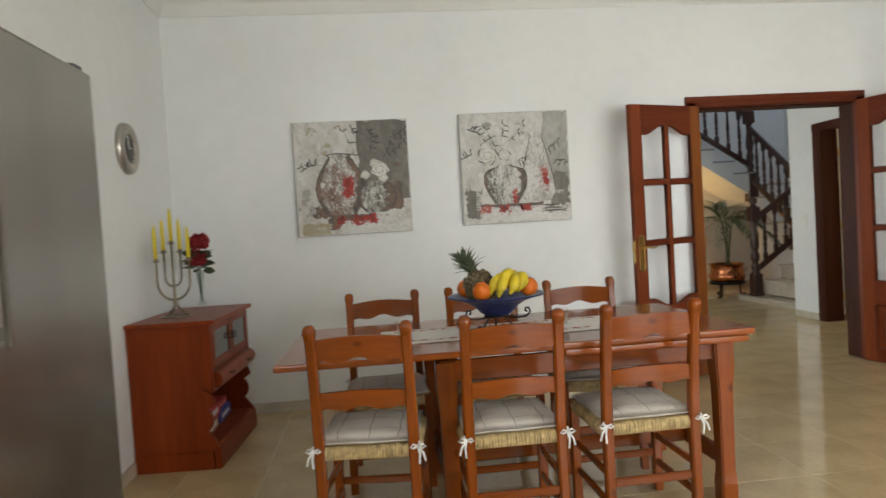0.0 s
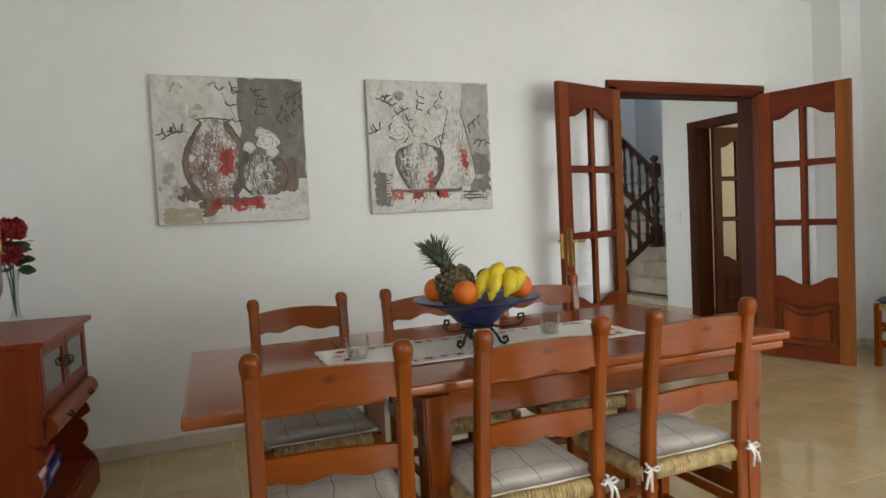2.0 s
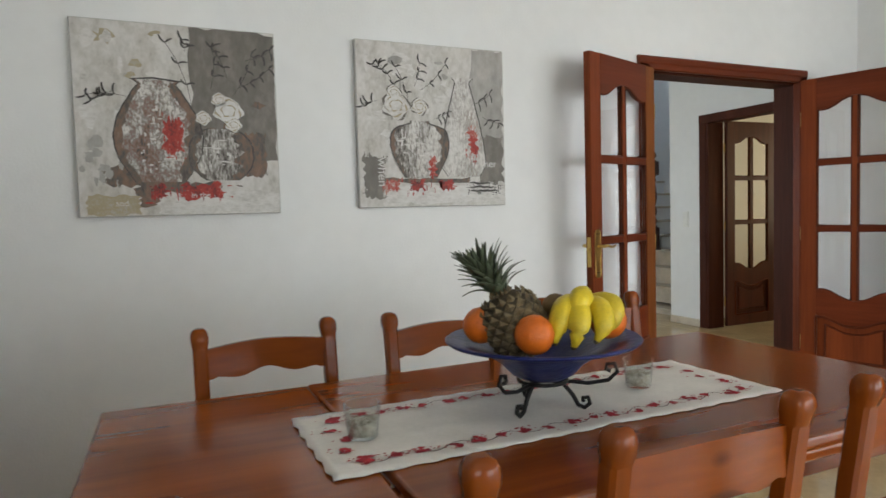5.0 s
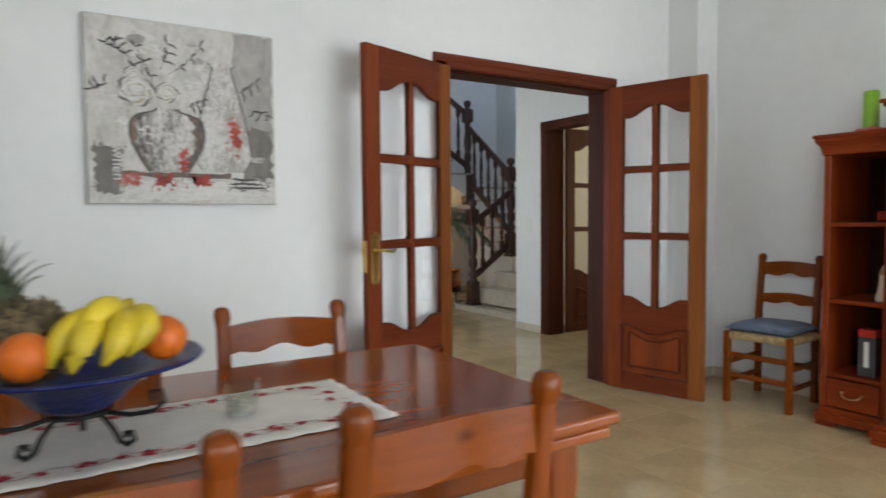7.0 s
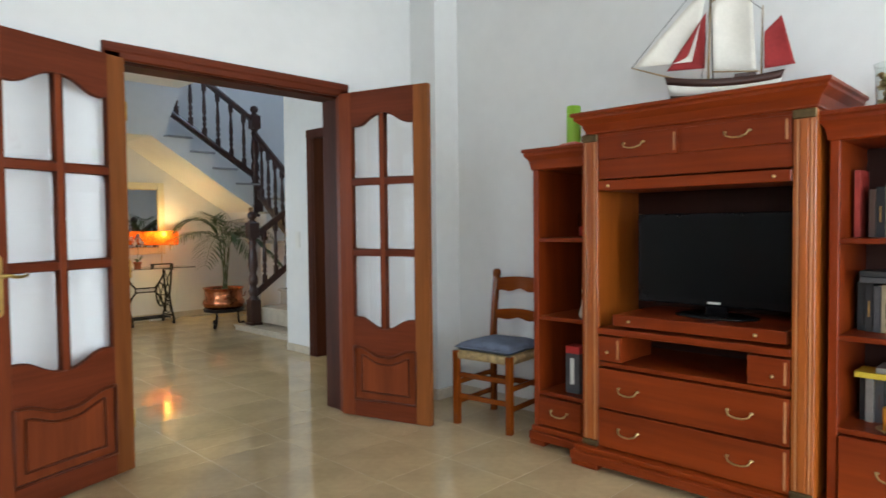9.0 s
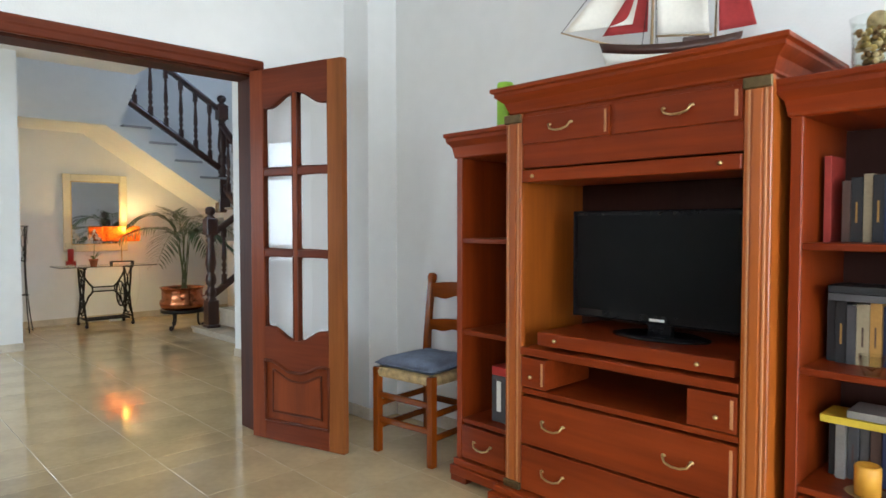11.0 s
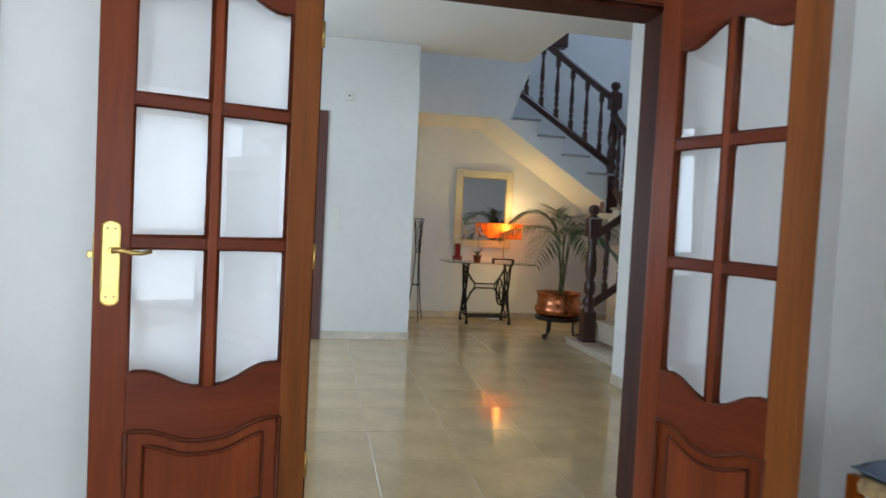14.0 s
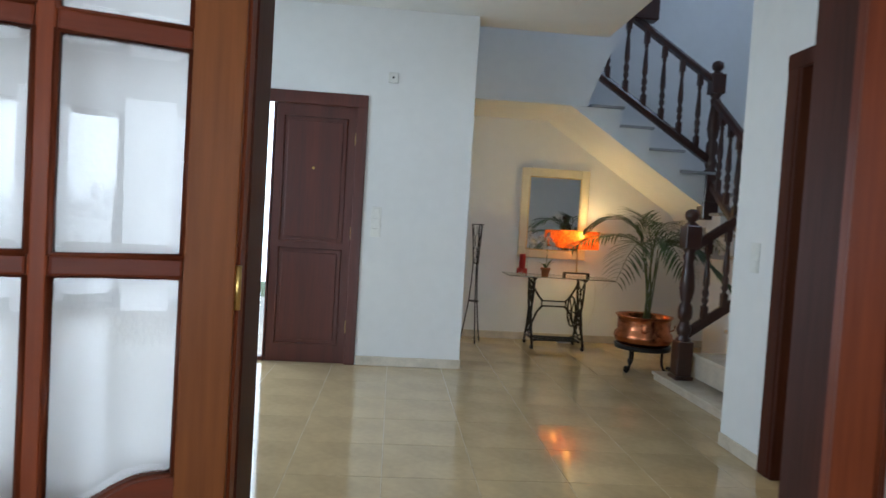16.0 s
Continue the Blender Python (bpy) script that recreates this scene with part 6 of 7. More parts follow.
def open_shelf(label, y0, y1, levels, top, front=4.245):
    s = thing("bookcase", label, "bookcase", group="side bookcases")
    for a, b in ((y0, y0 + 0.035), (y1 - 0.035, y1)):
        part("side_panel", box(bmx(), front, EX - 0.008, a, b, 0.10, top - 0.10, 0.003), CHERRY, s)
    part("back_panel", box(bmx(), EX - 0.022, EX - 0.009, y0 + 0.035, y1 - 0.035, 0.10, top - 0.10), SHADEIN, s)
    part("crown", cornice(bmx(), front, y0, y1, top - 0.115, top, 0.045), CHERRYX, s)
    for z in levels:
        part("shelf", box(bmx(), front + 0.004, EX - 0.022, y0 + 0.035, y1 - 0.035, z - 0.022, z, 0.003), CHERRYX, s)
    bm = bmx()
    box(bm, front - 0.035, EX - 0.008, y0 - 0.012, y1 + 0.012, 0.03, 0.075, 0.006, 2)
    box(bm, front - 0.018, EX - 0.008, y0 - 0.004, y1 + 0.004, 0.075, 0.105, 0.005, 2)
    part("plinth", bm, CHERRYX, s)
    for a, b in ((y0 - 0.01, y0 + 0.09), (y1 - 0.09, y1 + 0.01)):
        part("foot", box(bmx(), front - 0.032, front + 0.05, a, b, 0.0, 0.03, 0.005), CHERRYX, s)
    d = drawer(s, front + 0.006, y0 + 0.04, y1 - 0.04, 0.115, levels[-1] - 0.03, [(y0 + y1) / 2] if y1 - y0 < 0.5 else [y0 + 0.22, y1 - 0.22], False)
    return s


open_shelf("narrow cherry-stained bookcase beside the media cabinet", 3.330, 3.675, (1.138, 0.712, 0.298), 1.622)
open_shelf("wide cherry-stained bookcase half full of books", 1.38, 2.238, (1.145, 0.765, 0.40), 1.640)

# things on the narrow bookcase
REDWAX = mat("red_wax", (0.45, 0.02, 0.015), 0.4, vary=0.06)
GREENWAX = mat("lime_green_wax", (0.26, 0.50, 0.03), 0.5, vary=0.06)
SMOKE = mat("smoked_glass", (0.04, 0.045, 0.05), 0.1, vary=0.05, coat=0.4)
CREAMP = mat("cream_porcelain", (0.62, 0.55, 0.42), 0.35, vary=0.08)
t = thing("candle_jar", "smoked glass jar holding a short red candle", "candle", pose(4.36, 3.415, 1.139))
part("jar", lathe(bmx(), [(0, 0), (0.038, 0), (0.042, 0.02), (0.042, 0.13), (0.04, 0.13), (0.04, 0.02), (0, 0.01)], 24), THIN, t)
part("wax", lathe(bmx(), [(0, 0.01), (0.034, 0.01), (0.034, 0.06), (0, 0.058)], 20), REDWAX, t, "red wax")
t = solid("perfume_bottle", lathe(bmx(), [(0, 0), (0.028, 0), (0.03, 0.01), (0.03, 0.09), (0.012, 0.11), (0.012, 0.15), (0, 0.15)], 18), SMOKE, "dark glass bottle on the shelf", "bottle", pose(4.47, 3.405, 1.139))
FIG = thing("figurine", "small cream porcelain bell-shaped ornament", "ornament", pose(4.36, 3.400, 0.713))
part("body", lathe(bmx(), [(0, 0), (0.045, 0), (0.05, 0.015), (0.036, 0.07), (0.03, 0.12), (0.034, 0.14), (0.026, 0.165), (0.0, 0.17)], 20), CREAMP, FIG)
part("cap", lathe(bmx(), [(0.028, 0.14), (0.036, 0.145), (0.02, 0.19), (0, 0.21)], 20), mat("tan_cap", (0.36, 0.22, 0.10), 0.6), FIG, "tan conical cap")
for k, (yy, h_, c_) in enumerate(((3.428, 0.185, 0), (3.457, 0.175, 2))):
    book(4.44, yy, 0.713, 0.028, h_, 0.17, BOOKC[c_])
BT = thing("drinks_carton", "tall boxed bottle with red top and white letters", "box", pose(4.31, 3.425, 0.299))
part("box", box(bmx(), 0, 0.085, 0, 0.085, 0, 0.215, 0.002), BOOKC[9], BT)
part("top_band", box(bmx(), -0.001, 0.086, -0.001, 0.086, 0.215, 0.255, 0.002), REDWAX, BT, "red top band")
part("label_bar", box(bmx(), -0.0015, 0, 0.03, 0.055, 0.05, 0.19), WHITEP, BT, "white lettering bar")
solid("drinks_bottle", lathe(bmx(), [(0, 0), (0.034, 0), (0.036, 0.01), (0.036, 0.13), (0.014, 0.17), (0.014, 0.22), (0, 0.22)], 20), mat("blue_bottle_glass", (0.02, 0.035, 0.10), 0.15, vary=0.1), "dark blue glass bottle on the low shelf", "bottle", pose(4.46, 3.41, 0.299))

# books in the wide bookcase
y = 2.188
for k, (n, h_, c_) in enumerate(((0.02, 0.27, 0), (0.022, 0.19, 6), (0.03, 0.20, 2), (0.026, 0.21, 3), (0.03, 0.205, 2), (0.024, 0.20, 1), (0.022, 0.195, 6), (0.03, 0.21, 3), (0.022, 0.21, 5), (0.025, 0.20, 8), (0.03, 0.205, 7), (0.024, 0.21, 3), (0.03, 0.21, 9), (0.022, 0.2, 0), (0.028, 0.21, 4), (0.025, 0.2, 1), (0.03, 0.19, 7), (0.024, 0.2, 2))):
    y -= n + (0.03 if k == 1 else 0.001)
    book(4.40 + rngb.uniform(0, 0.025), y, 1.146, n, h_, 0.15, BOOKC[c_])
y = 2.178
for k, (n, h_, c_) in enumerate(((0.026, 0.20, 2), (0.03, 0.20, 2), (0.024, 0.185, 9), (0.034, 0.19, 3), (0.03, 0.195, 8), (0.026, 0.185, 1), (0.028, 0.18, 6), (0.03, 0.185, 9), (0.03, 0.19, 7), (0.028, 0.185, 6), (0.03, 0.19, 3), (0.022, 0.19, 0), (0.03, 0.18, 2), (0.03, 0.19, 5), (0.03, 0.18, 6))):
    y -= n + 0.0015
    book(4.40 + rngb.uniform(0, 0.025), y, 0.766, n, h_, 0.15, BOOKC[c_])
for k, (c_, z) in enumerate(((9, 0.968), (2, 0.992))):
    book(4.34, 1.933, z, 0.022, 0.22, 0.15, BOOKC[c_], True)
y = 2.168
for k, (n, h_, c_) in enumerate(((0.022, 0.18, 2), (0.026, 0.19, 7), (0.03, 0.18, 9), (0.026, 0.19, 9), (0.03, 0.17, 6), (0.022, 0.18, 1), (0.03, 0.185, 7), (0.026, 0.17, 9), (0.03, 0.15, 3), (0.026, 0.16, 7), (0.03, 0.16, 2), (0.03, 0.17, 6), (0.03, 0.165, 4))):
    y -= n + 0.003
    book(4.40 + rngb.uniform(0, 0.025), y, 0.401, n, h_, 0.15, BOOKC[c_])
book(4.32, 1.973, 0.594, 0.022, 0.19, 0.14, mat("book_yellow", (0.55, 0.40, 0.03), 0.6, vary=0.1), True)
book(4.33, 1.913, 0.617, 0.022, 0.18, 0.14, BOOKC[7], True)
JR = thing("glass_votive", "small clear glass votive in front of books", "glass", pose(4.275, 2.02, 0.766))
part("cup", lathe(bmx(), [(0, 0), (0.02, 0), (0.03, 0.03), (0.034, 0.06), (0.032, 0.06), (0.026, 0.03), (0, 0.012)], 20), THIN, JR)
YC = thing("yellow_candle", "thick yellow candle on a small metal dish", "candle", pose(4.285, 2.025, 0.401))
part("dish", lathe(bmx(), [(0, 0.008), (0.03, 0.008), (0.055, 0.016), (0.058, 0.018), (0.055, 0.02), (0.03, 0.012), (0, 0.012)], 24), GOLD, YC)
part("wax", lathe(bmx(), [(0, 0.012), (0.034, 0.012), (0.035, 0.095), (0.03, 0.102), (0.02, 0.094), (0, 0.09)], 24), mat("amber_wax", (0.62, 0.30, 0.03), 0.5, vary=0.1), YC, "amber yellow wax")
for k in range(3):
    a = radians(120 * k)
    part("foot", ball(bmx(), (0.03 * math.cos(a), 0.03 * math.sin(a), 0.005), 0.005, 0.005, 0.005, 8, 6), GOLD, YC)

# on top of the cabinets
GC = thing("pillar_candle", "lime green pillar candle on a red cloth wreath", "candle", pose(4.40, 3.512, 1.623))
part("wax", lathe(bmx(), [(0, 0.01), (0.036, 0.01), (0.038, 0.016), (0.038, 0.225), (0.034, 0.232), (0.012, 0.226), (0, 0.226)], 28), GREENWAX, GC)
rngw = random.Random(2)
bm = bmx()
for k in range(26):
    a = 2 * math.pi * k / 26
    ball(bm, (0.062 * math.cos(a), 0.062 * math.sin(a), 0.013 + rngw.uniform(0, 0.01)), 0.019, 0.013, 0.011, 8, 5)
part("wreath", bm, mat("red_fabric_wreath", (0.38, 0.025, 0.025), 0.8, vary=0.35, scale=60, grain=(0.5, 0.3, 0.25)), GC, "red fabric wreath")

# model sailing ship
HULL = mat("dark_varnished_hull", (0.05, 0.018, 0.012), 0.35, vary=0.2, scale=20, stretch=(1, 0.1, 1))
HWHITE = mat("white_hull_paint", (0.70, 0.68, 0.62), 0.5, vary=0.05)
SAILW = mat("cream_sail_cloth", (0.72, 0.69, 0.62), 0.9, vary=0.05, scale=8, bump=0.15, bscale=200)
SAILR = mat("red_sail_cloth", (0.30, 0.025, 0.025), 0.9, vary=0.12, scale=8, bump=0.15, bscale=200)
SPAR = mat("pale_spar_wood", (0.40, 0.28, 0.15), 0.5, vary=0.15)
SHP = thing("model_ship", "model sailing ship with white and red sails", "ship model", pose(4.39, 2.71, 1.759, 0, 0, 24))
def hull(z0, z1, k0, k1, wide):
    bm = bmx()
    rows = []
    for i in range(21):
        u = i / 20
        yy = 0.25 - 0.5 * u
        w = wide * (math.sin(math.pi * min(1, 0.06 + u * 0.80)) ** 0.55)
        sheer = 0.035 * (abs(u - 0.55) / 0.55) ** 2
        def ring(z, k):
            return (yy * (0.86 + 0.14 * min(1, (z - 0.0) / 0.1)), w * k, z + sheer * min(1, z / 0.07))
        a, b = ring(z0, k0), ring(z1, k1)
        rows.append([bm.verts.new((-a[1], a[0], a[2])), bm.verts.new((-b[1], b[0], b[2])), bm.verts.new((b[1], b[0], b[2])), bm.verts.new((a[1], a[0], a[2]))])
    for p, q in zip(rows, rows[1:]):
        for k in range(4):
            bm.faces.new((p[k], p[(k + 1) % 4], q[(k + 1) % 4], q[k])).smooth = k != 1
    bm.faces.new(rows[0])
    bm.faces.new(rows[-1][::-1])
    return bm
part("keel", hull(0.0, 0.03, 0.35, 0.8, 0.052), HULL, SHP, "dark lower hull")
part("hull_band", hull(0.03, 0.065, 0.8, 0.98, 0.053), HWHITE, SHP, "white hull band")
part("hull", hull(0.065, 0.10, 0.98, 1.04, 0.053), HULL, SHP, "dark upper hull")
part("deck_house", box(bmx(), -0.02, 0.02, -0.14, -0.05, 0.10, 0.125, 0.003), HULL, SHP)
part("mast", tube(bmx(), [(0, 0.06, 0.09), (0, 0.05, 0.62)], 0.006, 8, 0.003), SPAR, SHP)
part("mast", tube(bmx(), [(0, -0.16, 0.09), (0, -0.165, 0.42)], 0.005, 8, 0.003), SPAR, SHP)
part("bowsprit", tube(bmx(), [(0, 0.20, 0.125), (0, 0.40, 0.195)], 0.005, 7, 0.003), SPAR, SHP)
part("boom", tube(bmx(), [(0, 0.045, 0.145), (0, -0.15, 0.13)], 0.004, 7), SPAR, SHP)
part("gaff", tube(bmx(), [(0, 0.05, 0.46), (0, -0.12, 0.56)], 0.004, 7), SPAR, SHP)
def sail(pts, material, bulge, label):
    """A bellied sail between three or four corners given in (y, z)."""
    bm = bmx()
    a, b, c, d = (list(pts) + [pts[-1]])[:4]
    n = 8
    g_ = {}
    for i in range(n + 1):
        for j in range(n + 1):
            u, v = i / n, j / n
            yy = (1 - u) * ((1 - v) * a[0] + v * b[0]) + u * ((1 - v) * d[0] + v * c[0])
            zz = (1 - u) * ((1 - v) * a[1] + v * b[1]) + u * ((1 - v) * d[1] + v * c[1])
            g_[i, j] = bm.verts.new((bulge * math.sin(math.pi * u) * math.sin(math.pi * v), yy, zz))
    for i in range(n):
        for j in range(n):
            try:
                bm.faces.new((g_[i, j], g_[i + 1, j], g_[i + 1, j + 1], g_[i, j + 1])).smooth = True
            except ValueError:
                pass
    bmesh.ops.remove_doubles(bm, verts=bm.verts, dist=1e-5)
    ob = part("sail", bm, material, SHP, label)
    md = ob.modifiers.new("thick", "SOLIDIFY")
    md.thickness = 0.0015
sail(((0.04, 0.15), (0.045, 0.45), (-0.115, 0.55), (-0.14, 0.14)), SAILW, 0.03, "large cream mainsail")
sail(((0.04, 0.46), (0.05, 0.60), (-0.10, 0.56)), SAILW, 0.01, "cream topsail")
sail(((0.39, 0.195), (0.06, 0.55), (0.13, 0.20)), SAILW, 0.02, "cream jib")
sail(((0.24, 0.165), (0.07, 0.42), (0.075, 0.165)), SAILR, 0.015, "red foresail")
sail(((-0.172, 0.14), (-0.17, 0.30), (-0.24, 0.37), (-0.295, 0.15)), SAILR, 0.015, "red mizzen sail")
for p, q in (((0, 0.40, 0.195), (0, 0.05, 0.61)), ((0, 0.05, 0.6), (0, -0.165, 0.40)), ((-0.05, 0.04, 0.10), (0, 0.05, 0.50)), ((0.05, 0.04, 0.10), (0, 0.05, 0.50)), ((-0.045, -0.16, 0.10), (0, -0.165, 0.38)), ((-0.05, 0.09, 0.10), (0, 0.05, 0.50))):
    part("rigging", tube(bmx(), [p, q], 0.0013, 4), IRON, SHP)

PJ = thing("potpourri_jar", "clear glass jar full of dried potpourri", "jar", pose(4.42, 2.066, 1.641))
part("glass", lathe(bmx(), [(0, 0.002), (0.052, 0), (0.056, 0.02), (0.06, 0.16), (0.066, 0.185), (0.064, 0.185), (0.057, 0.16), (0.053, 0.02), (0, 0.01)], 28), THIN, PJ)
rngj = random.Random(6)
POT = [mat("dried_" + n, c, 0.8, vary=0.3, scale=40) for n, c in (("brown", (0.22, 0.12, 0.04)), ("straw", (0.42, 0.29, 0.09)), ("pale", (0.50, 0.38, 0.20)))]
for m_ in POT:
    bm = bmx()
    for k in range(44):
        a, r = rngj.uniform(0, 6.3), 0.044 * math.sqrt(rngj.random())
        ball(bm, (r * math.cos(a), r * math.sin(a), rngj.uniform(0.02, 0.155)), rngj.uniform(0.006, 0.016), rngj.uniform(0.006, 0.014), rngj.uniform(0.004, 0.012), 7, 5)
    tagged(part("petals", bm, m_, PJ, "dried petals and slices"), kind="stuff")
part("dried_slice", lathe(bmx(), [(0, -0.003), (0.03, -0.003), (0.033, 0), (0.03, 0.003), (0, 0.003)], 20), POT[2], PJ, "dried citrus slice").matrix_basis = pose(-0.02, -0.015, 0.165, 10, 75, 0)

# ---- stairs ----
STAIRWOOD = mat("dark_turned_wood", (0.050, 0.015, 0.009), 0.3, vary=0.2, scale=8, stretch=UP, coat=0.25)
AX, AY, BX2, BY2 = 5.172, 8.434, 5.782, 9.425
STAIR = thing("staircase", "white plastered stairs with cream marble treads", "stairs", kind="structure")
# lower flight towards +x, middle flight towards +y, upper flight back towards -x
part("first_step", box(bmx(), 5.06, 6.94, 7.105, 8.68, 0, 0.045, 0.003), MARBLE, STAIR, "cream marble bottom step")
part("tread", box(bmx(), 5.045, 6.94, 7.105, 8.69, 0.045, 0.07, 0.006, 2), MARBLE, STAIR)
for x, z in ((5.235, 0.285), (5.495, 0.475), (5.76, 0.665)):
    part("riser", box(bmx(), x + 0.02, 6.94, 7.105, 8.41, z - 0.19, z - 0.028, 0.002), MARBLE, STAIR)
    part("tread", box(bmx(), x, 6.94 if z > 0.6 else x + 0.32, 7.105, 8.43, z - 0.028, z, 0.006, 2), MARBLE, STAIR)
for y, z in ((8.43, 0.855), (8.68, 1.045), (8.93, 1.235), (9.18, 1.425), (9.43, 1.62)):
    part("riser", box(bmx(), 5.80, 6.94, y + 0.02, y + 0.27 if z < 1.6 else BY - 0.005, z - 0.19, z - 0.028, 0.002), WALL, STAIR)
    part("tread", box(bmx(), 5.77, 6.94, y, y + 0.30 if z < 1.6 else BY - 0.005, z - 0.028, z, 0.006, 2), MARBLE, STAIR)
prof = [(5.80, 1.43), (5.60, 1.55), (4.405, 2.32)]
xs = (4.59, 4.875, 5.167, 5.475, 5.785)
zs = (2.32, 2.155, 1.965, 1.78)
for i, z in enumerate(zs):
    prof += [(xs[i], z), (xs[i + 1] - 0.002, z)]
prof += [(5.80, 1.595)]
part("landing_slab", box(bmx(), 3.44, 4.40, SFY + 0.122, BY - 0.003, 2.32, 2.50), WALL, STAIR)
part("flight_slab", prism(bmx(), prof, 1, SFY, BY - 0.003), WALL, STAIR, "white plastered upper flight with sloping soffit")
for i, z in enumerate(zs):
    part("tread", box(bmx(), xs[i] - 0.005, xs[i + 1] + 0.025, SFY - 0.022, BY - 0.005, z, z + 0.026, 0.005, 2), GREYSTEP, STAIR, "grey stone tread")
part("tread", box(bmx(), 5.78, 6.0, SFY - 0.022, SFY + 0.2, 1.595, 1.622, 0.005, 2), GREYSTEP, STAIR)
part("soffit_lower", prism(bmx(), [(5.80, 1.43), (6.94, 1.43), (6.94, 1.36), (5.90, 1.30)], 1, SFY, BY - 0.004), WALL, STAIR)
setting("wall_upper_flight", prism(bmx(), [(NKX, 2.32), (4.403, 2.32), (4.405, 2.322), (4.552, 2.322), (4.66, 2.62), (5.12, 3.75), (5.3, 5.39), (NKX, 5.39)], 1, SFY, SFY + 0.12), WALL, "white painted wall closing the upper flight", "wall")
part("skirt_under", box(bmx(), 5.82, 5.94, 8.45, 9.40, 0.1, 1.0), WALL, STAIR)


def newel(bm, x, y, z0, z1):
    s = 0.062
    def blk(a, b, k=1.0):
        box(bm, x - s * k, x + s * k, y - s * k, y + s * k, a, b, 0.006)
    blk(z0, z0 + 0.03, 1.18)
    blk(z0 + 0.03, z0 + 0.30)
    blk(z1 - 0.31, z1 - 0.13)
    h = z1 - 0.31 - (z0 + 0.30)
    shape = ((0.055, 0), (0.06, 0.02), (0.038, 0.05), (0.05, 0.08), (0.057, 0.13), (0.042, 0.18), (0.035, 0.22), (0.052, 0.25), (0.056, 0.32), (0.05, 0.38), (0.034, 0.42), (0.045, 0.46), (0.058, 0.56), (0.05, 0.72), (0.036, 0.86), (0.048, 0.92), (0.036, 0.95), (0.055, 1.0))
    lathe(bm, [(r, z0 + 0.30 + h * u) for r, u in shape], 18, (x, y, 0))
    lathe(bm, [(0.05, z1 - 0.13), (0.055, z1 - 0.12), (0.03, z1 - 0.105), (0.03, z1 - 0.095), (0.048, z1 - 0.078), (0.055, z1 - 0.05), (0.048, z1 - 0.02), (0.025, z1 - 0.003), (0, z1)], 18, (x, y, 0))
    return bm


def baluster(bm, x, y, z0, z1):
    h = z1 - z0
    box(bm, x - 0.022, x + 0.022, y - 0.022, y + 0.022, z0 - 0.02, z0 + 0.09)
    box(bm, x - 0.022, x + 0.022, y - 0.022, y + 0.022, z1 - 0.10, z1 + 0.02)
    shape = ((0.02, 0.0), (0.014, 0.04), (0.024, 0.09), (0.026, 0.13), (0.015, 0.18), (0.025, 0.21), (0.026, 0.29), (0.018, 0.33), (0.016, 0.35), (0.026, 0.42), (0.024, 0.58), (0.016, 0.85), (0.013, 0.92), (0.022, 0.95), (0.014, 0.98), (0.02, 1.0))
    lathe(bm, [(r, z0 + 0.09 + (h - 0.19) * u) for r, u in shape], 10, (x, y, 0))
    return bm


RAIL = thing("balustrade", "dark turned wooden balustrade along the stairs", "balustrade")


def sloped(bm, p, q, w, h):
    """A rail of width w and height h from p to q, its lower edge on the line."""
    p, q = Vector(p), Vector(q)
    side = Vector((q.y - p.y, p.x - q.x, 0)).normalized() * w / 2
    sec = [(-1, 0), (1, 0), (1, h * 0.6), (0.55, h), (-0.55, h), (-1, h * 0.6)]
    a = [bm.verts.new(p + side * u + Vector((0, 0, v))) for u, v in sec]
    b = [bm.verts.new(q + side * u + Vector((0, 0, v))) for u, v in sec]
    for i in range(6):
        bm.faces.new((a[i], a[(i + 1) % 6], b[(i + 1) % 6], b[i]))
    bm.faces.new(a[::-1])
    bm.faces.new(b)
    return bm


part("newel_post", newel(bmx(), AX, AY, 0.07, 1.405), STAIRWOOD, RAIL, "turned newel post with ball cap")
part("newel_post", newel(bmx(), BX2, AY, 0.66, 1.95), STAIRWOOD, RAIL)
part("newel_post", newel(bmx(), BX2, BY2, 1.50, 2.846), STAIRWOOD, RAIL, "turned newel post with ball cap")
part("newel_drop", box(bmx(), BX2 - 0.075, BX2 + 0.075, BY2 - 0.07, BY2 + 0.07, 1.36, 1.52, 0.01), STAIRWOOD, RAIL)
part("newel_post", box(bmx(), 4.93, 5.165, BY2 - 0.065, BY2 + 0.065, 3.15, 3.75, 0.01), STAIRWOOD, RAIL)
runs = (((AX, AY, 0.375), (BX2, AY, 0.80), 0.68, 3), ((BX2, AY, 0.93), (BX2, BY2, 1.68), 0.76, 5), ((BX2, BY2, 1.86), (4.66, BY2, 2.585), 0.74, 6))
for p, q, up, n in runs:
    part("string", sloped(bmx(), p, q, 0.05, 0.085), STAIRWOOD, RAIL)
    part("handrail", sloped(bmx(), (p[0], p[1], p[2] + up), (q[0], q[1], q[2] + up), 0.065, 0.075), STAIRWOOD, RAIL)
    for k in range(n):
        u = (k + 1) / (n + 1) if n != 6 else (k + 0.9) / 6.3
        b = [p[i] + (q[i] - p[i]) * u for i in range(3)]
        part("baluster", baluster(bmx(), b[0], b[1], b[2] + 0.08, b[2] + up), STAIRWOOD, RAIL)

# ---- nook: mirror, sewing table, lamp, plant ----
CREAM = mat("cream_gilt_frame", (0.70, 0.64, 0.46), 0.4, vary=0.05, scale=6, bump=0.03, bscale=80)
MIR = bpy.data.materials.new("mirror_silver")
MIR.use_nodes = True
mb = MIR.node_tree.nodes["Principled BSDF"]
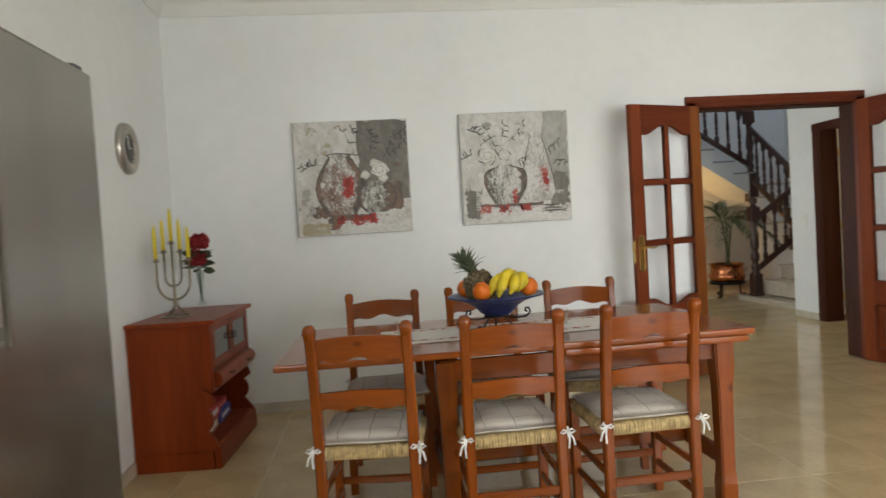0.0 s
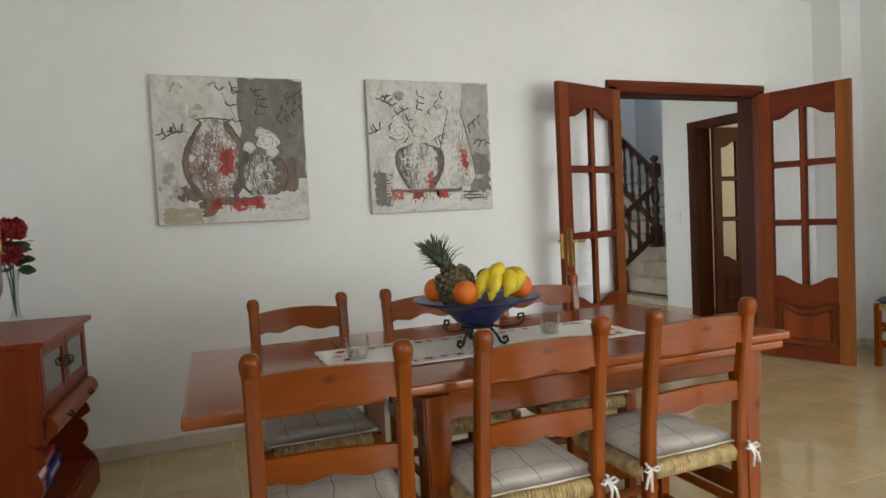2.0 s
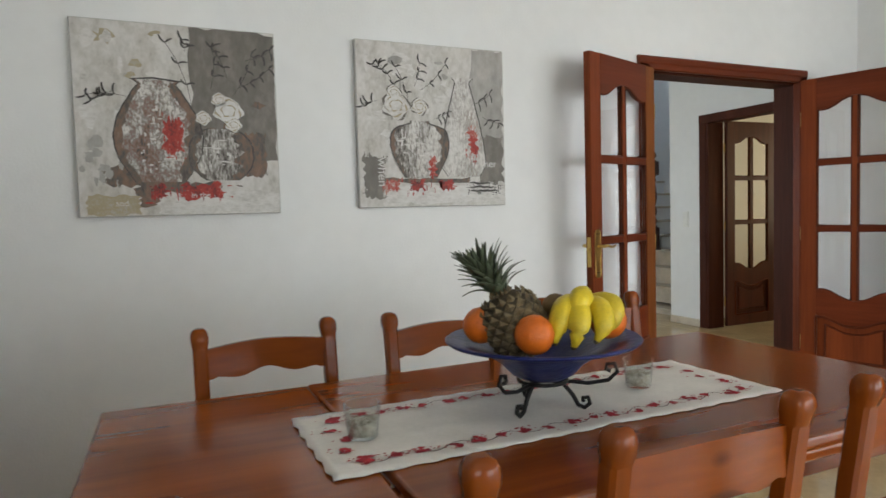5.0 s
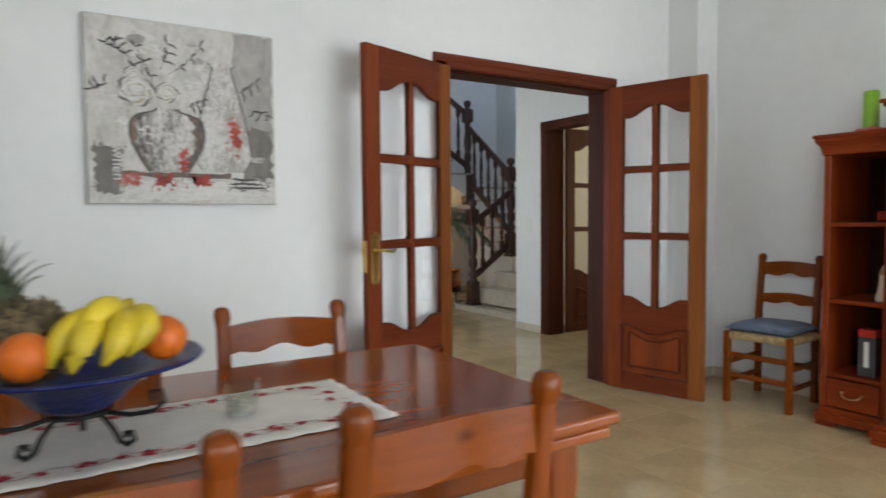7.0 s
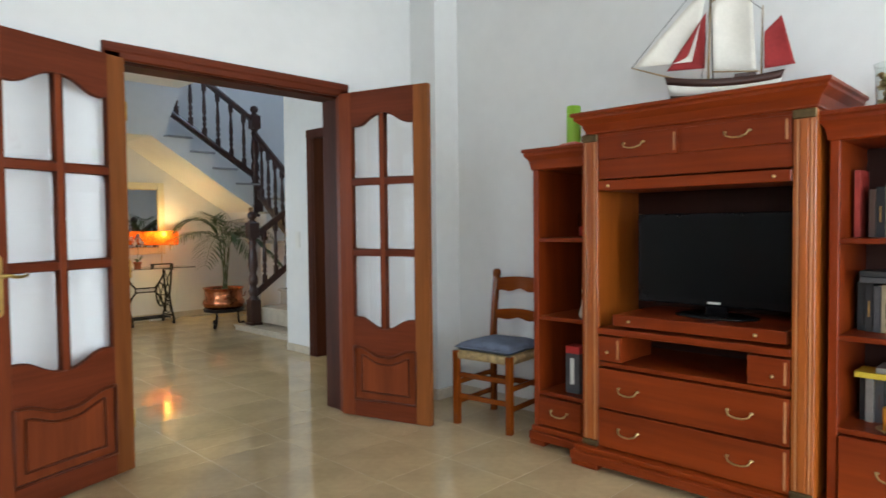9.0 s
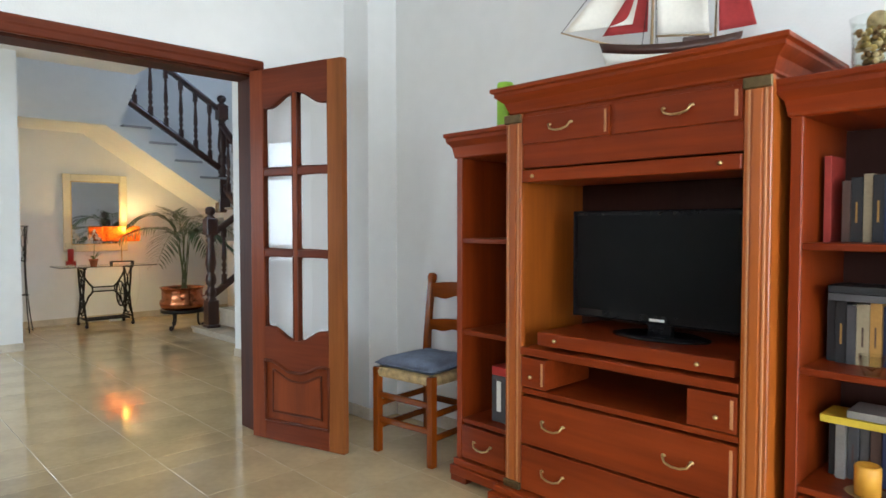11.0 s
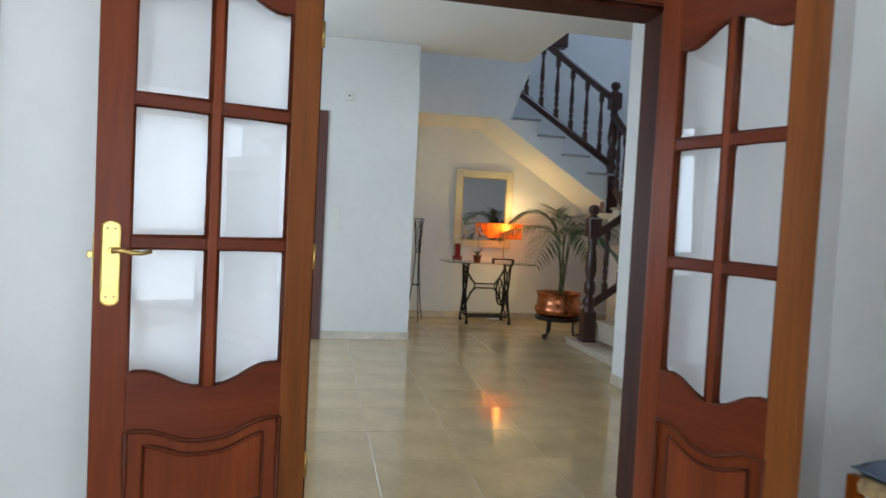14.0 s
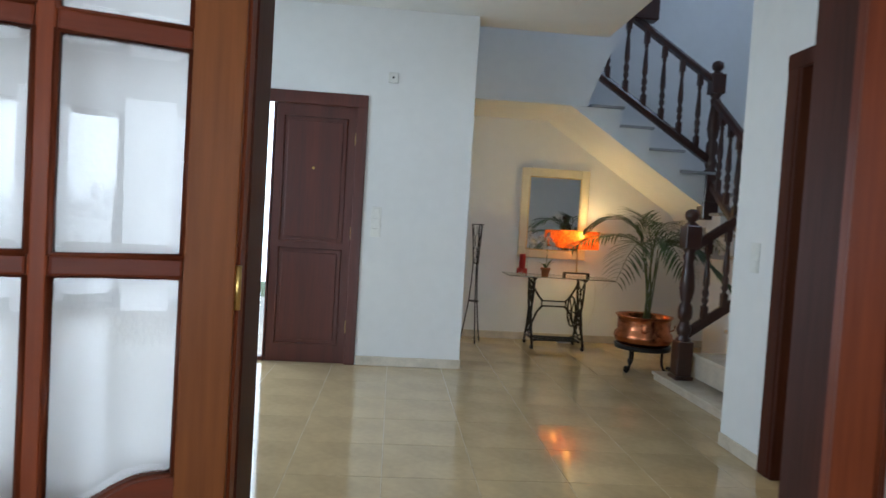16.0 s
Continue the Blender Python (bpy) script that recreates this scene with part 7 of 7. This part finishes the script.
mb.inputs["Base Color"].default_value, mb.inputs["Metallic"].default_value, mb.inputs["Roughness"].default_value = (0.85, 0.87, 0.88, 1), 1.0, 0.02
MI = thing("mirror", "rectangular wall mirror in a cream moulded frame", "mirror")
mx0, mx1, mz0, mz1, fy = 4.172, 4.90, 0.875, 1.822, BY
fw = 0.085
for a, b, c, d in ((mx0, mx0 + fw, mz0, mz1), (mx1 - fw, mx1, mz0, mz1), (mx0 + fw, mx1 - fw, mz1 - fw, mz1), (mx0 + fw, mx1 - fw, mz0, mz0 + fw)):
    part("frame", box(bmx(), a, b, fy - 0.035, fy - 0.002, c, d, 0.010, 2), CREAM, MI)
for a, b, c, d in ((mx0 + fw, mx0 + fw + 0.012, mz0 + fw, mz1 - fw), (mx1 - fw - 0.012, mx1 - fw, mz0 + fw, mz1 - fw), (mx0 + fw, mx1 - fw, mz1 - fw - 0.012, mz1 - fw), (mx0 + fw, mx1 - fw, mz0 + fw, mz0 + fw + 0.012)):
    part("inner_bead", box(bmx(), a, b, fy - 0.025, fy - 0.004, c, d, 0.003), GOLD, MI)
part("glass", box(bmx(), mx0 + fw, mx1 - fw, fy - 0.018, fy - 0.012, mz0 + fw, mz1 - fw), MIR, MI, "silvered mirror glass")

SG = thing("sewing_table", "glass-topped table on black cast-iron sewing machine legs", "table", pose(4.53, 9.95, 0))
GREENGLASS = glass("greenish_table_glass", (0.80, 0.93, 0.88))
g = part("tabletop", box(bmx(), -0.53, 0.53, -0.23, 0.23, 0.708, 0.718, 0.002), GREENGLASS, SG, "clear greenish glass top")
g.visible_shadow = False
for s in (-1, 1):
    x = 0.255 * s
    bm = bmx()
    box(bm, x - 0.02, x + 0.02, -0.16, 0.16, 0.685, 0.707, 0.004)
    for d in (-1, 1):
        tube(bm, [(x, 0.13 * d, 0.69), (x, 0.10 * d, 0.52), (x, 0.05 * d, 0.36), (x, 0.10 * d, 0.20), (x, 0.19 * d, 0.03)], 0.013, 8)
        tube(bm, [(x, 0.10 * d, 0.66), (x, -0.02 * d, 0.55), (x, 0.06 * d, 0.42), (x, -0.04 * d, 0.30), (x, 0.09 * d, 0.16), (x, 0, 0.12)], 0.008, 6)
        box(bm, x - 0.016, x + 0.016, 0.17 * d - 0.02, 0.17 * d + 0.02, 0.0, 0.035, 0.006)
    tube(bm, [(x, -0.17, 0.10), (x, 0.17, 0.10)], 0.010, 6)
    part("cast_leg", bm, IRON, SG, "ornate cast-iron leg frame")
bm = bmx()
for yy in (0.06,):
    for s in (-1, 1):
        tube(bm, [(s * 0.25, yy, 0.67), (s * 0.21, yy, 0.58), (s * 0.16, yy, 0.50), (s * 0.12, yy, 0.455)], 0.011, 7)
        tube(bm, [(s * 0.25, yy, 0.13), (s * 0.21, yy, 0.24), (s * 0.17, yy, 0.34), (s * 0.12, yy, 0.40)], 0.011, 7)
    box(bm, -0.13, 0.13, yy - 0.008, yy + 0.008, 0.395, 0.41)
    box(bm, -0.13, 0.13, yy - 0.008, yy + 0.008, 0.448, 0.462)
    box(bm, -0.13, -0.118, yy - 0.008, yy + 0.008, 0.40, 0.46)
    box(bm, 0.118, 0.13, yy - 0.008, yy + 0.008, 0.40, 0.46)
part("brace", bm, IRON, SG, "curved cast-iron cross brace")
for k in range(6):
    part("letter_bar", box(bmx(), -0.105 + k * 0.036, -0.081 + k * 0.036, 0.052, 0.068, 0.411, 0.447), PLASTIC, SG)
bm = bmx()
tube(bm, arc((0.19, 0.06, 0.36), 0.15, 0, 360, 32, "yz"), 0.010, 7)
for k in range(6):
    a = radians(60 * k)
    tube(bm, [(0.19, 0.06, 0.36), (0.19, 0.06 + 0.15 * math.cos(a), 0.36 + 0.15 * math.sin(a))], 0.006, 6)
part("flywheel", bm, IRON, SG, "spoked cast-iron flywheel")
bm = bmx()
for k in range(7):
    box(bm, -0.22, 0.22, -0.13 + k * 0.04, -0.115 + k * 0.04, 0.075, 0.087, 0.002)
box(bm, -0.235, -0.215, -0.14, 0.15, 0.07, 0.092, 0.003)
box(bm, 0.215, 0.235, -0.14, 0.15, 0.07, 0.092, 0.003)
part("treadle", bm, IRON, SG, "slatted iron treadle")

TLX, TLY, TZ = 4.74, 10.0, 0.719
LP = thing("table_lamp", "lit table lamp with a glowing orange patterned shade", "lamp", pose(TLX, TLY, TZ))
bm = bmx()
box(bm, -0.13, 0.13, -0.04, 0.04, 0.028, 0.042, 0.004)
box(bm, -0.13, -0.115, -0.04, 0.04, 0.0, 0.03, 0.003)
box(bm, 0.115, 0.13, -0.04, 0.04, 0.0, 0.03, 0.003)
part("base", bm, IRON, LP, "black bridge-shaped base")
part("stem", tube(bmx(), [(0, 0, 0.04), (0, 0, 0.40)], 0.006, 8), GOLD, LP)
SHADE = bpy.data.materials.new("orange_lamp_shade")
SHADE.use_nodes = True
nt = SHADE.node_tree
nt.nodes.remove(nt.nodes["Principled BSDF"])
df, tl, mx_, ns, rp, tc = (nt.nodes.new("ShaderNode" + n) for n in ("BsdfDiffuse", "BsdfTranslucent", "MixShader", "TexVoronoi", "ValToRGB", "TexCoord"))
ns.inputs["Scale"].default_value = 38
rp.color_ramp.elements[0].color, rp.color_ramp.elements[1].color = (0.42, 0.05, 0.006, 1), (0.85, 0.24, 0.03, 1)
rp.color_ramp.elements[1].position = 0.7
nt.links.new(tc.outputs["Object"], ns.inputs["Vector"])
nt.links.new(ns.outputs[0], rp.inputs[0])
for n in (df, tl):
    nt.links.new(rp.outputs[0], n.inputs[0])
mx_.inputs[0].default_value = 0.08
nt.links.new(df.outputs[0], mx_.inputs[1])
nt.links.new(tl.outputs[0], mx_.inputs[2])
see, mx2 = nt.nodes.new("ShaderNodeBsdfTransparent"), nt.nodes.new("ShaderNodeMixShader")
see.inputs[0].default_value = (1.0, 0.55, 0.15, 1)
mx2.inputs[0].default_value = 0.20
nt.links.new(mx_.outputs[0], mx2.inputs[1])
nt.links.new(see.outputs[0], mx2.inputs[2])
nt.links.new(mx2.outputs[0], nt.nodes["Material Output"].inputs[0])
sh = part("shade", lathe(bmx(), [(0.215, 0.285), (0.215, 0.465)], 48, sy=0.5), SHADE, LP, "glowing orange shade")
for z in (0.285, 0.465):
    part("shade_ring", tube(bmx(), [(0.215 * math.cos(2 * math.pi * i / 40), 0.1075 * math.sin(2 * math.pi * i / 40), z) for i in range(41)], 0.003, 5), mat("dark_orange_trim", (0.30, 0.06, 0.01), 0.6), LP)
part("bulb", ball(bmx(), (0.03, -0.012, 0.425), 0.026, 0.026, 0.034, 14, 10), glow("lit_bulb", (1.0, 0.66, 0.24), 70.0), LP, "lit warm bulb")
lamp("table_lamp_light", "POINT", pose(TLX + 0.03, TLY + 0.035, TZ + 0.425), 17, (1.0, 0.68, 0.26), 0.018)
CB = thing("lamp_cable", "thin white lamp cable hanging to a socket strip", "cable")
part("cord", tube(bmx(), [(4.97, 10.10, 0.70), (5.0, 10.15, 0.60), (5.0, 10.15, 0.42), (4.97, 10.18, 0.22), (4.90, 10.2, 0.08), (4.80, 10.2, 0.02), (4.73, 10.18, 0.012)], 0.004, 6), PLASTIC, CB)
part("socket_strip", box(bmx(), 4.64, 4.80, 10.16, 10.21, 0.001, 0.035, 0.006), PLASTIC, CB, "white socket strip")

HC = thing("hurricane_candle", "red candle in a glass hurricane vase with berries", "candle", pose(4.16, 9.92, 0.719))
part("vase", lathe(bmx(), [(0.05, 0.0), (0.062, 0.03), (0.06, 0.06), (0.054, 0.10), (0.060, 0.28)], 24), THIN, HC)
part("wax", lathe(bmx(), [(0, 0.03), (0.032, 0.03), (0.032, 0.20), (0.028, 0.205), (0, 0.20)], 20), REDWAX, HC, "red pillar candle")
bm = bmx()
for k in range(24):
    a = 2.4 * k
    ball(bm, (0.044 * math.cos(a), 0.044 * math.sin(a), 0.015 + 0.0018 * k), 0.011, 0.011, 0.010, 8, 6)
tagged(part("berries", bm, REDWAX, HC, "red berries"), kind="stuff")

OP = thing("orchid", "small white orchid in a terracotta pot", "plant", pose(4.385, 9.86, 0.719))
part("pot", lathe(bmx(), [(0, 0), (0.034, 0), (0.045, 0.065), (0.05, 0.067), (0.05, 0.082), (0.042, 0.082), (0.04, 0.07), (0, 0.068)], 22), mat("terracotta", (0.45, 0.17, 0.07), 0.8, vary=0.12, scale=20), OP)
PETAL = mat("white_orchid_petal", (0.74, 0.70, 0.62), 0.6, vary=0.06)
GREEN = mat("glossy_leaf", (0.10, 0.20, 0.05), 0.4, vary=0.25, scale=20)


def blade(bm, base, tip, width, droop, n=7, fold=0.2):
    base, tip = Vector(base), Vector(tip)
    d = tip - base
    s = d.cross(Vector((0, 0, 1))).normalized()
    rows = []
    for i in range(n + 1):
        u = i / n
        p = base + d * u + Vector((0, 0, droop * 4 * u * (1 - u)))
        w = width * math.sin(math.pi * min(1, 0.08 + 0.92 * u)) ** 0.8
        rows.append([bm.verts.new(p - s * w + Vector((0, 0, fold * w))), bm.verts.new(p), bm.verts.new(p + s * w + Vector((0, 0, fold * w)))])
    for a, b in zip(rows, rows[1:]):
        for k in (0, 1):
            bm.faces.new((a[k], a[k + 1], b[k + 1], b[k])).smooth = True
    return bm


for tip in ((0.10, 0.0, 0.14), (-0.09, 0.02, 0.13), (0.06, -0.05, 0.17), (-0.05, -0.06, 0.12)):
    part("leaf", blade(bmx(), (0, 0, 0.07), tip, 0.018, 0.02), GREEN, OP)
part("stem", tube(bmx(), [(0, 0, 0.07), (0.01, 0, 0.24), (-0.005, 0, 0.36), (-0.05, 0, 0.385)], 0.003, 6), GREEN, OP)
for k, (x, z) in enumerate(((-0.075, 0.37), (-0.025, 0.335), (0.035, 0.35), (0.06, 0.30), (0.005, 0.395), (-0.04, 0.295))):
    bm = bmx()
    for q in range(5):
        a = 2 * math.pi * q / 5 + k
        blade(bm, (x, -0.015, z), (x + 0.042 * math.cos(a), -0.03, z + 0.042 * math.sin(a)), 0.018, 0.0, 4)
    ball(bm, (x, -0.024, z), 0.006, 0.006, 0.006, 8, 5)
    part("bloom", bm, PETAL, OP, "white orchid bloom")

# tall wire floor candle stand
CS = thing("candle_stand", "tall slender black wire floor candle holder", "candle stand", pose(3.70, 9.98, 0))
for k in range(3):
    a = radians(120 * k + 40)
    part("leg", tube(bmx(), [(r * math.cos(a), r * math.sin(a), z) for r, z in ((0.12, 0.0), (0.085, 0.18), (0.05, 0.42), (0.034, 0.62), (0.028, 0.80), (0.04, 1.0), (0.058, 1.19))], 0.006, 7), IRON, CS)
for r, z in ((0.058, 1.19), (0.05, 0.42), (0.028, 0.80)):
    part("ring", tube(bmx(), arc((0, 0, z), r, 0, 360, 20, "xy"), 0.005, 6), IRON, CS)
bm = bmx()
for k in range(6):
    a = radians(60 * k + 40)
    tube(bm, [(r * math.cos(a + t), r * math.sin(a + t), z) for r, z, t in ((0.03, 0.80, 0), (0.035, 0.90, 1.0), (0.043, 1.02, 0.0), (0.055, 1.17, 1.0))], 0.003, 5)
part("wire_basket", bm, IRON, CS, "twisted wire basket")

# copper planter with a palm
COPPER = mat("hammered_copper", (0.62, 0.22, 0.10), 0.22, 1.0, vary=0.25, scale=12, bump=0.25, bscale=45)
PX, PY = 5.07, 8.98
PS = thing("planter_stand", "black wrought-iron stand with scrolled feet under the planter", "stand", pose(PX, PY, 0))
for k in range(3):
    a = radians(120 * k + 215)
    pts = [(0.15, 0.215), (0.17, 0.19), (0.165, 0.13), (0.17, 0.07), (0.19, 0.03), (0.215, 0.014), (0.238, 0.03), (0.235, 0.055), (0.215, 0.058), (0.212, 0.04)]
    part("scroll_foot", tube(bmx(), [(r * math.cos(a), r * math.sin(a), z) for r, z in pts], 0.012, 8), IRON, PS)
part("ring", tube(bmx(), arc((0, 0, 0.215), 0.20, 0, 360, 32, "xy"), 0.012, 8), IRON, PS)
part("collar", lathe(bmx(), [(0.205, 0.20), (0.235, 0.20), (0.24, 0.235), (0.21, 0.235)], 36), IRON, PS)
part("cross_bar", box(bmx(), -0.2, 0.2, -0.012, 0.012, 0.20, 0.212, 0.002), IRON, PS)
PP = thing("copper_planter", "round hammered copper planter on an iron stand", "planter", pose(PX, PY, 0.212))
part("pot", lathe(bmx(), [(0, 0.004), (0.17, 0.004), (0.225, 0.04), (0.248, 0.09), (0.24, 0.125), (0.222, 0.145), (0.222, 0.24), (0.235, 0.268), (0.245, 0.272), (0.24, 0.277), (0.215, 0.262), (0.21, 0.15), (0.0, 0.15)], 48), COPPER, PP)
part("soil", lathe(bmx(), [(0, 0.225), (0.205, 0.22), (0.205, 0.21), (0, 0.21)], 28), mat("dark_potting_soil", (0.03, 0.022, 0.015), 0.95, vary=0.3, scale=60, bump=0.5, bscale=80), PP)
for s in (-1, 1):
    bm = bmx()
    tube(bm, [(-0.05, 0, 0), (-0.045, 0, -0.04), (0, 0, -0.055), (0.045, 0, -0.04), (0.05, 0, 0)], 0.006, 7)
    h_ = part("ring_handle", bm, COPPER, PP)
    h_.matrix_basis = pose(-0.07 * (1 if s < 0 else -2.6), -0.225 * (1 if s < 0 else 0.55), 0.215, 0, 0, 15)

PALML = mat("palm_leaflet", (0.07, 0.13, 0.045), 0.45, vary=0.3, scale=15)
PSTEM = mat("palm_stem", (0.12, 0.15, 0.06), 0.6, vary=0.2, scale=20)
PALM = thing("palm", "potted kentia palm with long arching fronds", "plant", pose(PX + 0.02, PY, 0.43))
rngq = random.Random(17)
fronds = ((-0.74, -0.20, 0.72, 0.10), (-0.52, 0.15, 0.92, 0.14), (0.35, -0.30, 0.72, 0.16), (0.66, 0.10, 0.82, 0.16), (0.12, -0.45, 0.62, 0.16), (-0.46, -0.45, 0.52, 0.16), (0.30, 0.35, 0.90, 0.12), (-0.05, 0.30, 0.95, 0.10), (0.62, -0.28, 0.50, 0.20))
for fx, fy_, fz, sag in fronds:
    stem_top = Vector((fx * 0.12 + rngq.uniform(-0.02, 0.02), fy_ * 0.12, 0.55 + 0.12 * rngq.random()))
    end = Vector((fx, fy_, fz - sag))
    ctrl = Vector((fx * 0.42, fy_ * 0.42, max(0.84, fz + 0.12)))
    base = Vector((rngq.uniform(-0.03, 0.03), rngq.uniform(-0.03, 0.03), 0.0))
    fr = part("frond", tube(bmx(), [base, base.lerp(stem_top, 0.5), stem_top] + [(1 - u) ** 2 * stem_top + 2 * u * (1 - u) * ctrl + u * u * end for u in (0.25, 0.5, 0.75, 1.0)], 0.007, 6, 0.002), PSTEM, PALM)
    bm = bmx()
    n = 22
    for i in range(n):
        u = (i + 1) / n
        p = (1 - u) ** 2 * stem_top + 2 * u * (1 - u) * ctrl + u * u * end
        d = (2 * (1 - u) * (ctrl - stem_top) + 2 * u * (end - ctrl)).normalized()
        s = d.cross(Vector((0, 0, 1))).normalized()
        L = 0.25 * math.sin(math.pi * (0.18 + 0.72 * u)) + 0.05
        for q in (-1, 1):
            tip = p + d * L * 0.62 + s * q * L * 0.72 + Vector((0, 0, -0.20 * L + rngq.uniform(-0.03, 0.03)))
            blade(bm, p, tip, 0.0085, 0.02 + 0.01 * rngq.random(), 5, 0.3)
    tagged(part("leaflet_spray", bm, PALML, fr), kind="stuff")

# ---- switches and small wall fittings ----
def switch(name, label, m, n):
    s = thing(name, label, "switch", m)
    part("plate", box(bmx(), -0.04, 0.04, -0.008, 0, -0.04 * n, 0.04 * n, 0.003), PLASTIC, s)
    for k in range(n):
        z = -0.04 * n + 0.08 * k + 0.04
        part("rocker", box(bmx(), -0.028, 0.028, -0.013, -0.008, z - 0.028, z + 0.028, 0.003), PLASTIC, s)
    return s


switch("light_switch", "triple white rocker switch beside the front door", pose(2.715, FY, 1.155), 3)
switch("light_switch", "double white rocker switch on the hall wall", pose(SX, 6.88, 1.09, 0, 0, -90), 2)
TS = thing("door_chime", "small white square door chime box on wall", "chime", pose(2.79, FY, 2.30))
part("case", box(bmx(), -0.04, 0.04, -0.025, 0, -0.04, 0.04, 0.005), PLASTIC, TS)
part("sounder", tube(bmx(), [(0, -0.024, 0), (0, -0.028, 0)], 0.01, 12), DGREY, TS)
SW2 = switch("light_switch", "narrow white switch on the nook wall", pose(NKX, 9.0, 1.35, 0, 0, 90), 2)

# ---- floors: tiles on a 0.435 m grid ----
def tiled_floor(name, x0, x1, y0, y1, label, holes=()):
    f = setting(name, box(bmx(), x0, x1, y0, y1, -0.1, -0.0012), GROUT, label, "floor")
    g, gap = 0.435, 0.0013
    shapes = {}
    def rounded(a, b, c, d):
        key = (round(b - a, 4), round(d - c, 4))
        if key not in shapes:
            w, l, e = (b - a) / 2, (d - c) / 2, 0.0007
            bm = bmx()
            lo = [bm.verts.new((sx * w, sy * l, -0.008)) for sx, sy in ((-1, -1), (1, -1), (1, 1), (-1, 1))]
            mi = [bm.verts.new((sx * w, sy * l, -e)) for sx, sy in ((-1, -1), (1, -1), (1, 1), (-1, 1))]
            hi = [bm.verts.new((sx * (w - e), sy * (l - e), 0)) for sx, sy in ((-1, -1), (1, -1), (1, 1), (-1, 1))]
            bm.faces.new(hi)
            for p, q in ((lo, mi), (mi, hi)):
                for i in range(4):
                    bm.faces.new((p[i], p[(i + 1) % 4], q[(i + 1) % 4], q[i]))
            shapes[key] = mesh_of("tile", bm, TILE)
        return shapes[key]
    i0, i1 = math.floor((x0 - 3.74) / g), math.ceil((x1 - 3.74) / g)
    j0, j1 = math.floor((y0 - 3.43) / g), math.ceil((y1 - 3.43) / g)
    for i in range(i0, i1):
        for j in range(j0, j1):
            a, b = max(x0, 3.74 + i * g) + gap, min(x1, 3.74 + (i + 1) * g) - gap
            c, d = max(y0, 3.43 + j * g) + gap, min(y1, 3.43 + (j + 1) * g) - gap
            if b - a < 0.02 or d - c < 0.02 or any(h[0] <= a and b <= h[1] and h[2] <= c and d <= h[3] for h in holes):
                continue
            t = new("tile", rounded(a, b, c, d))
            t.location = ((a + b) / 2, (c + d) / 2, 0)
            t.parent = f


tiled_floor("floor", WX, EX, SY, NY, "polished cream marble tiles with pale joints")
tiled_floor("floor_threshold", LO, RO, NY, NB, "polished cream marble tiles in the doorway")
tiled_floor("floor_hall", HX0, SX, NB, FY, "polished cream marble hall tiles")
tiled_floor("floor_nook", NKX, 6.95, FY, BY, "polished cream marble tiles under the stairs")
tiled_floor("floor_stair_foot", SX, 6.95, 7.1, FY, "polished cream marble tiles at the foot of the stairs")
setting("floor_side_room", box(bmx(), SX, 7.1, NB, 6.95, -0.1, -0.001), TILE, "cream marble side room floor", "floor")
setting("floor_entrance", box(bmx(), 1.12, 2.535, FY, FY + 0.25, -0.1, -0.001), TILE, "cream marble threshold", "floor")
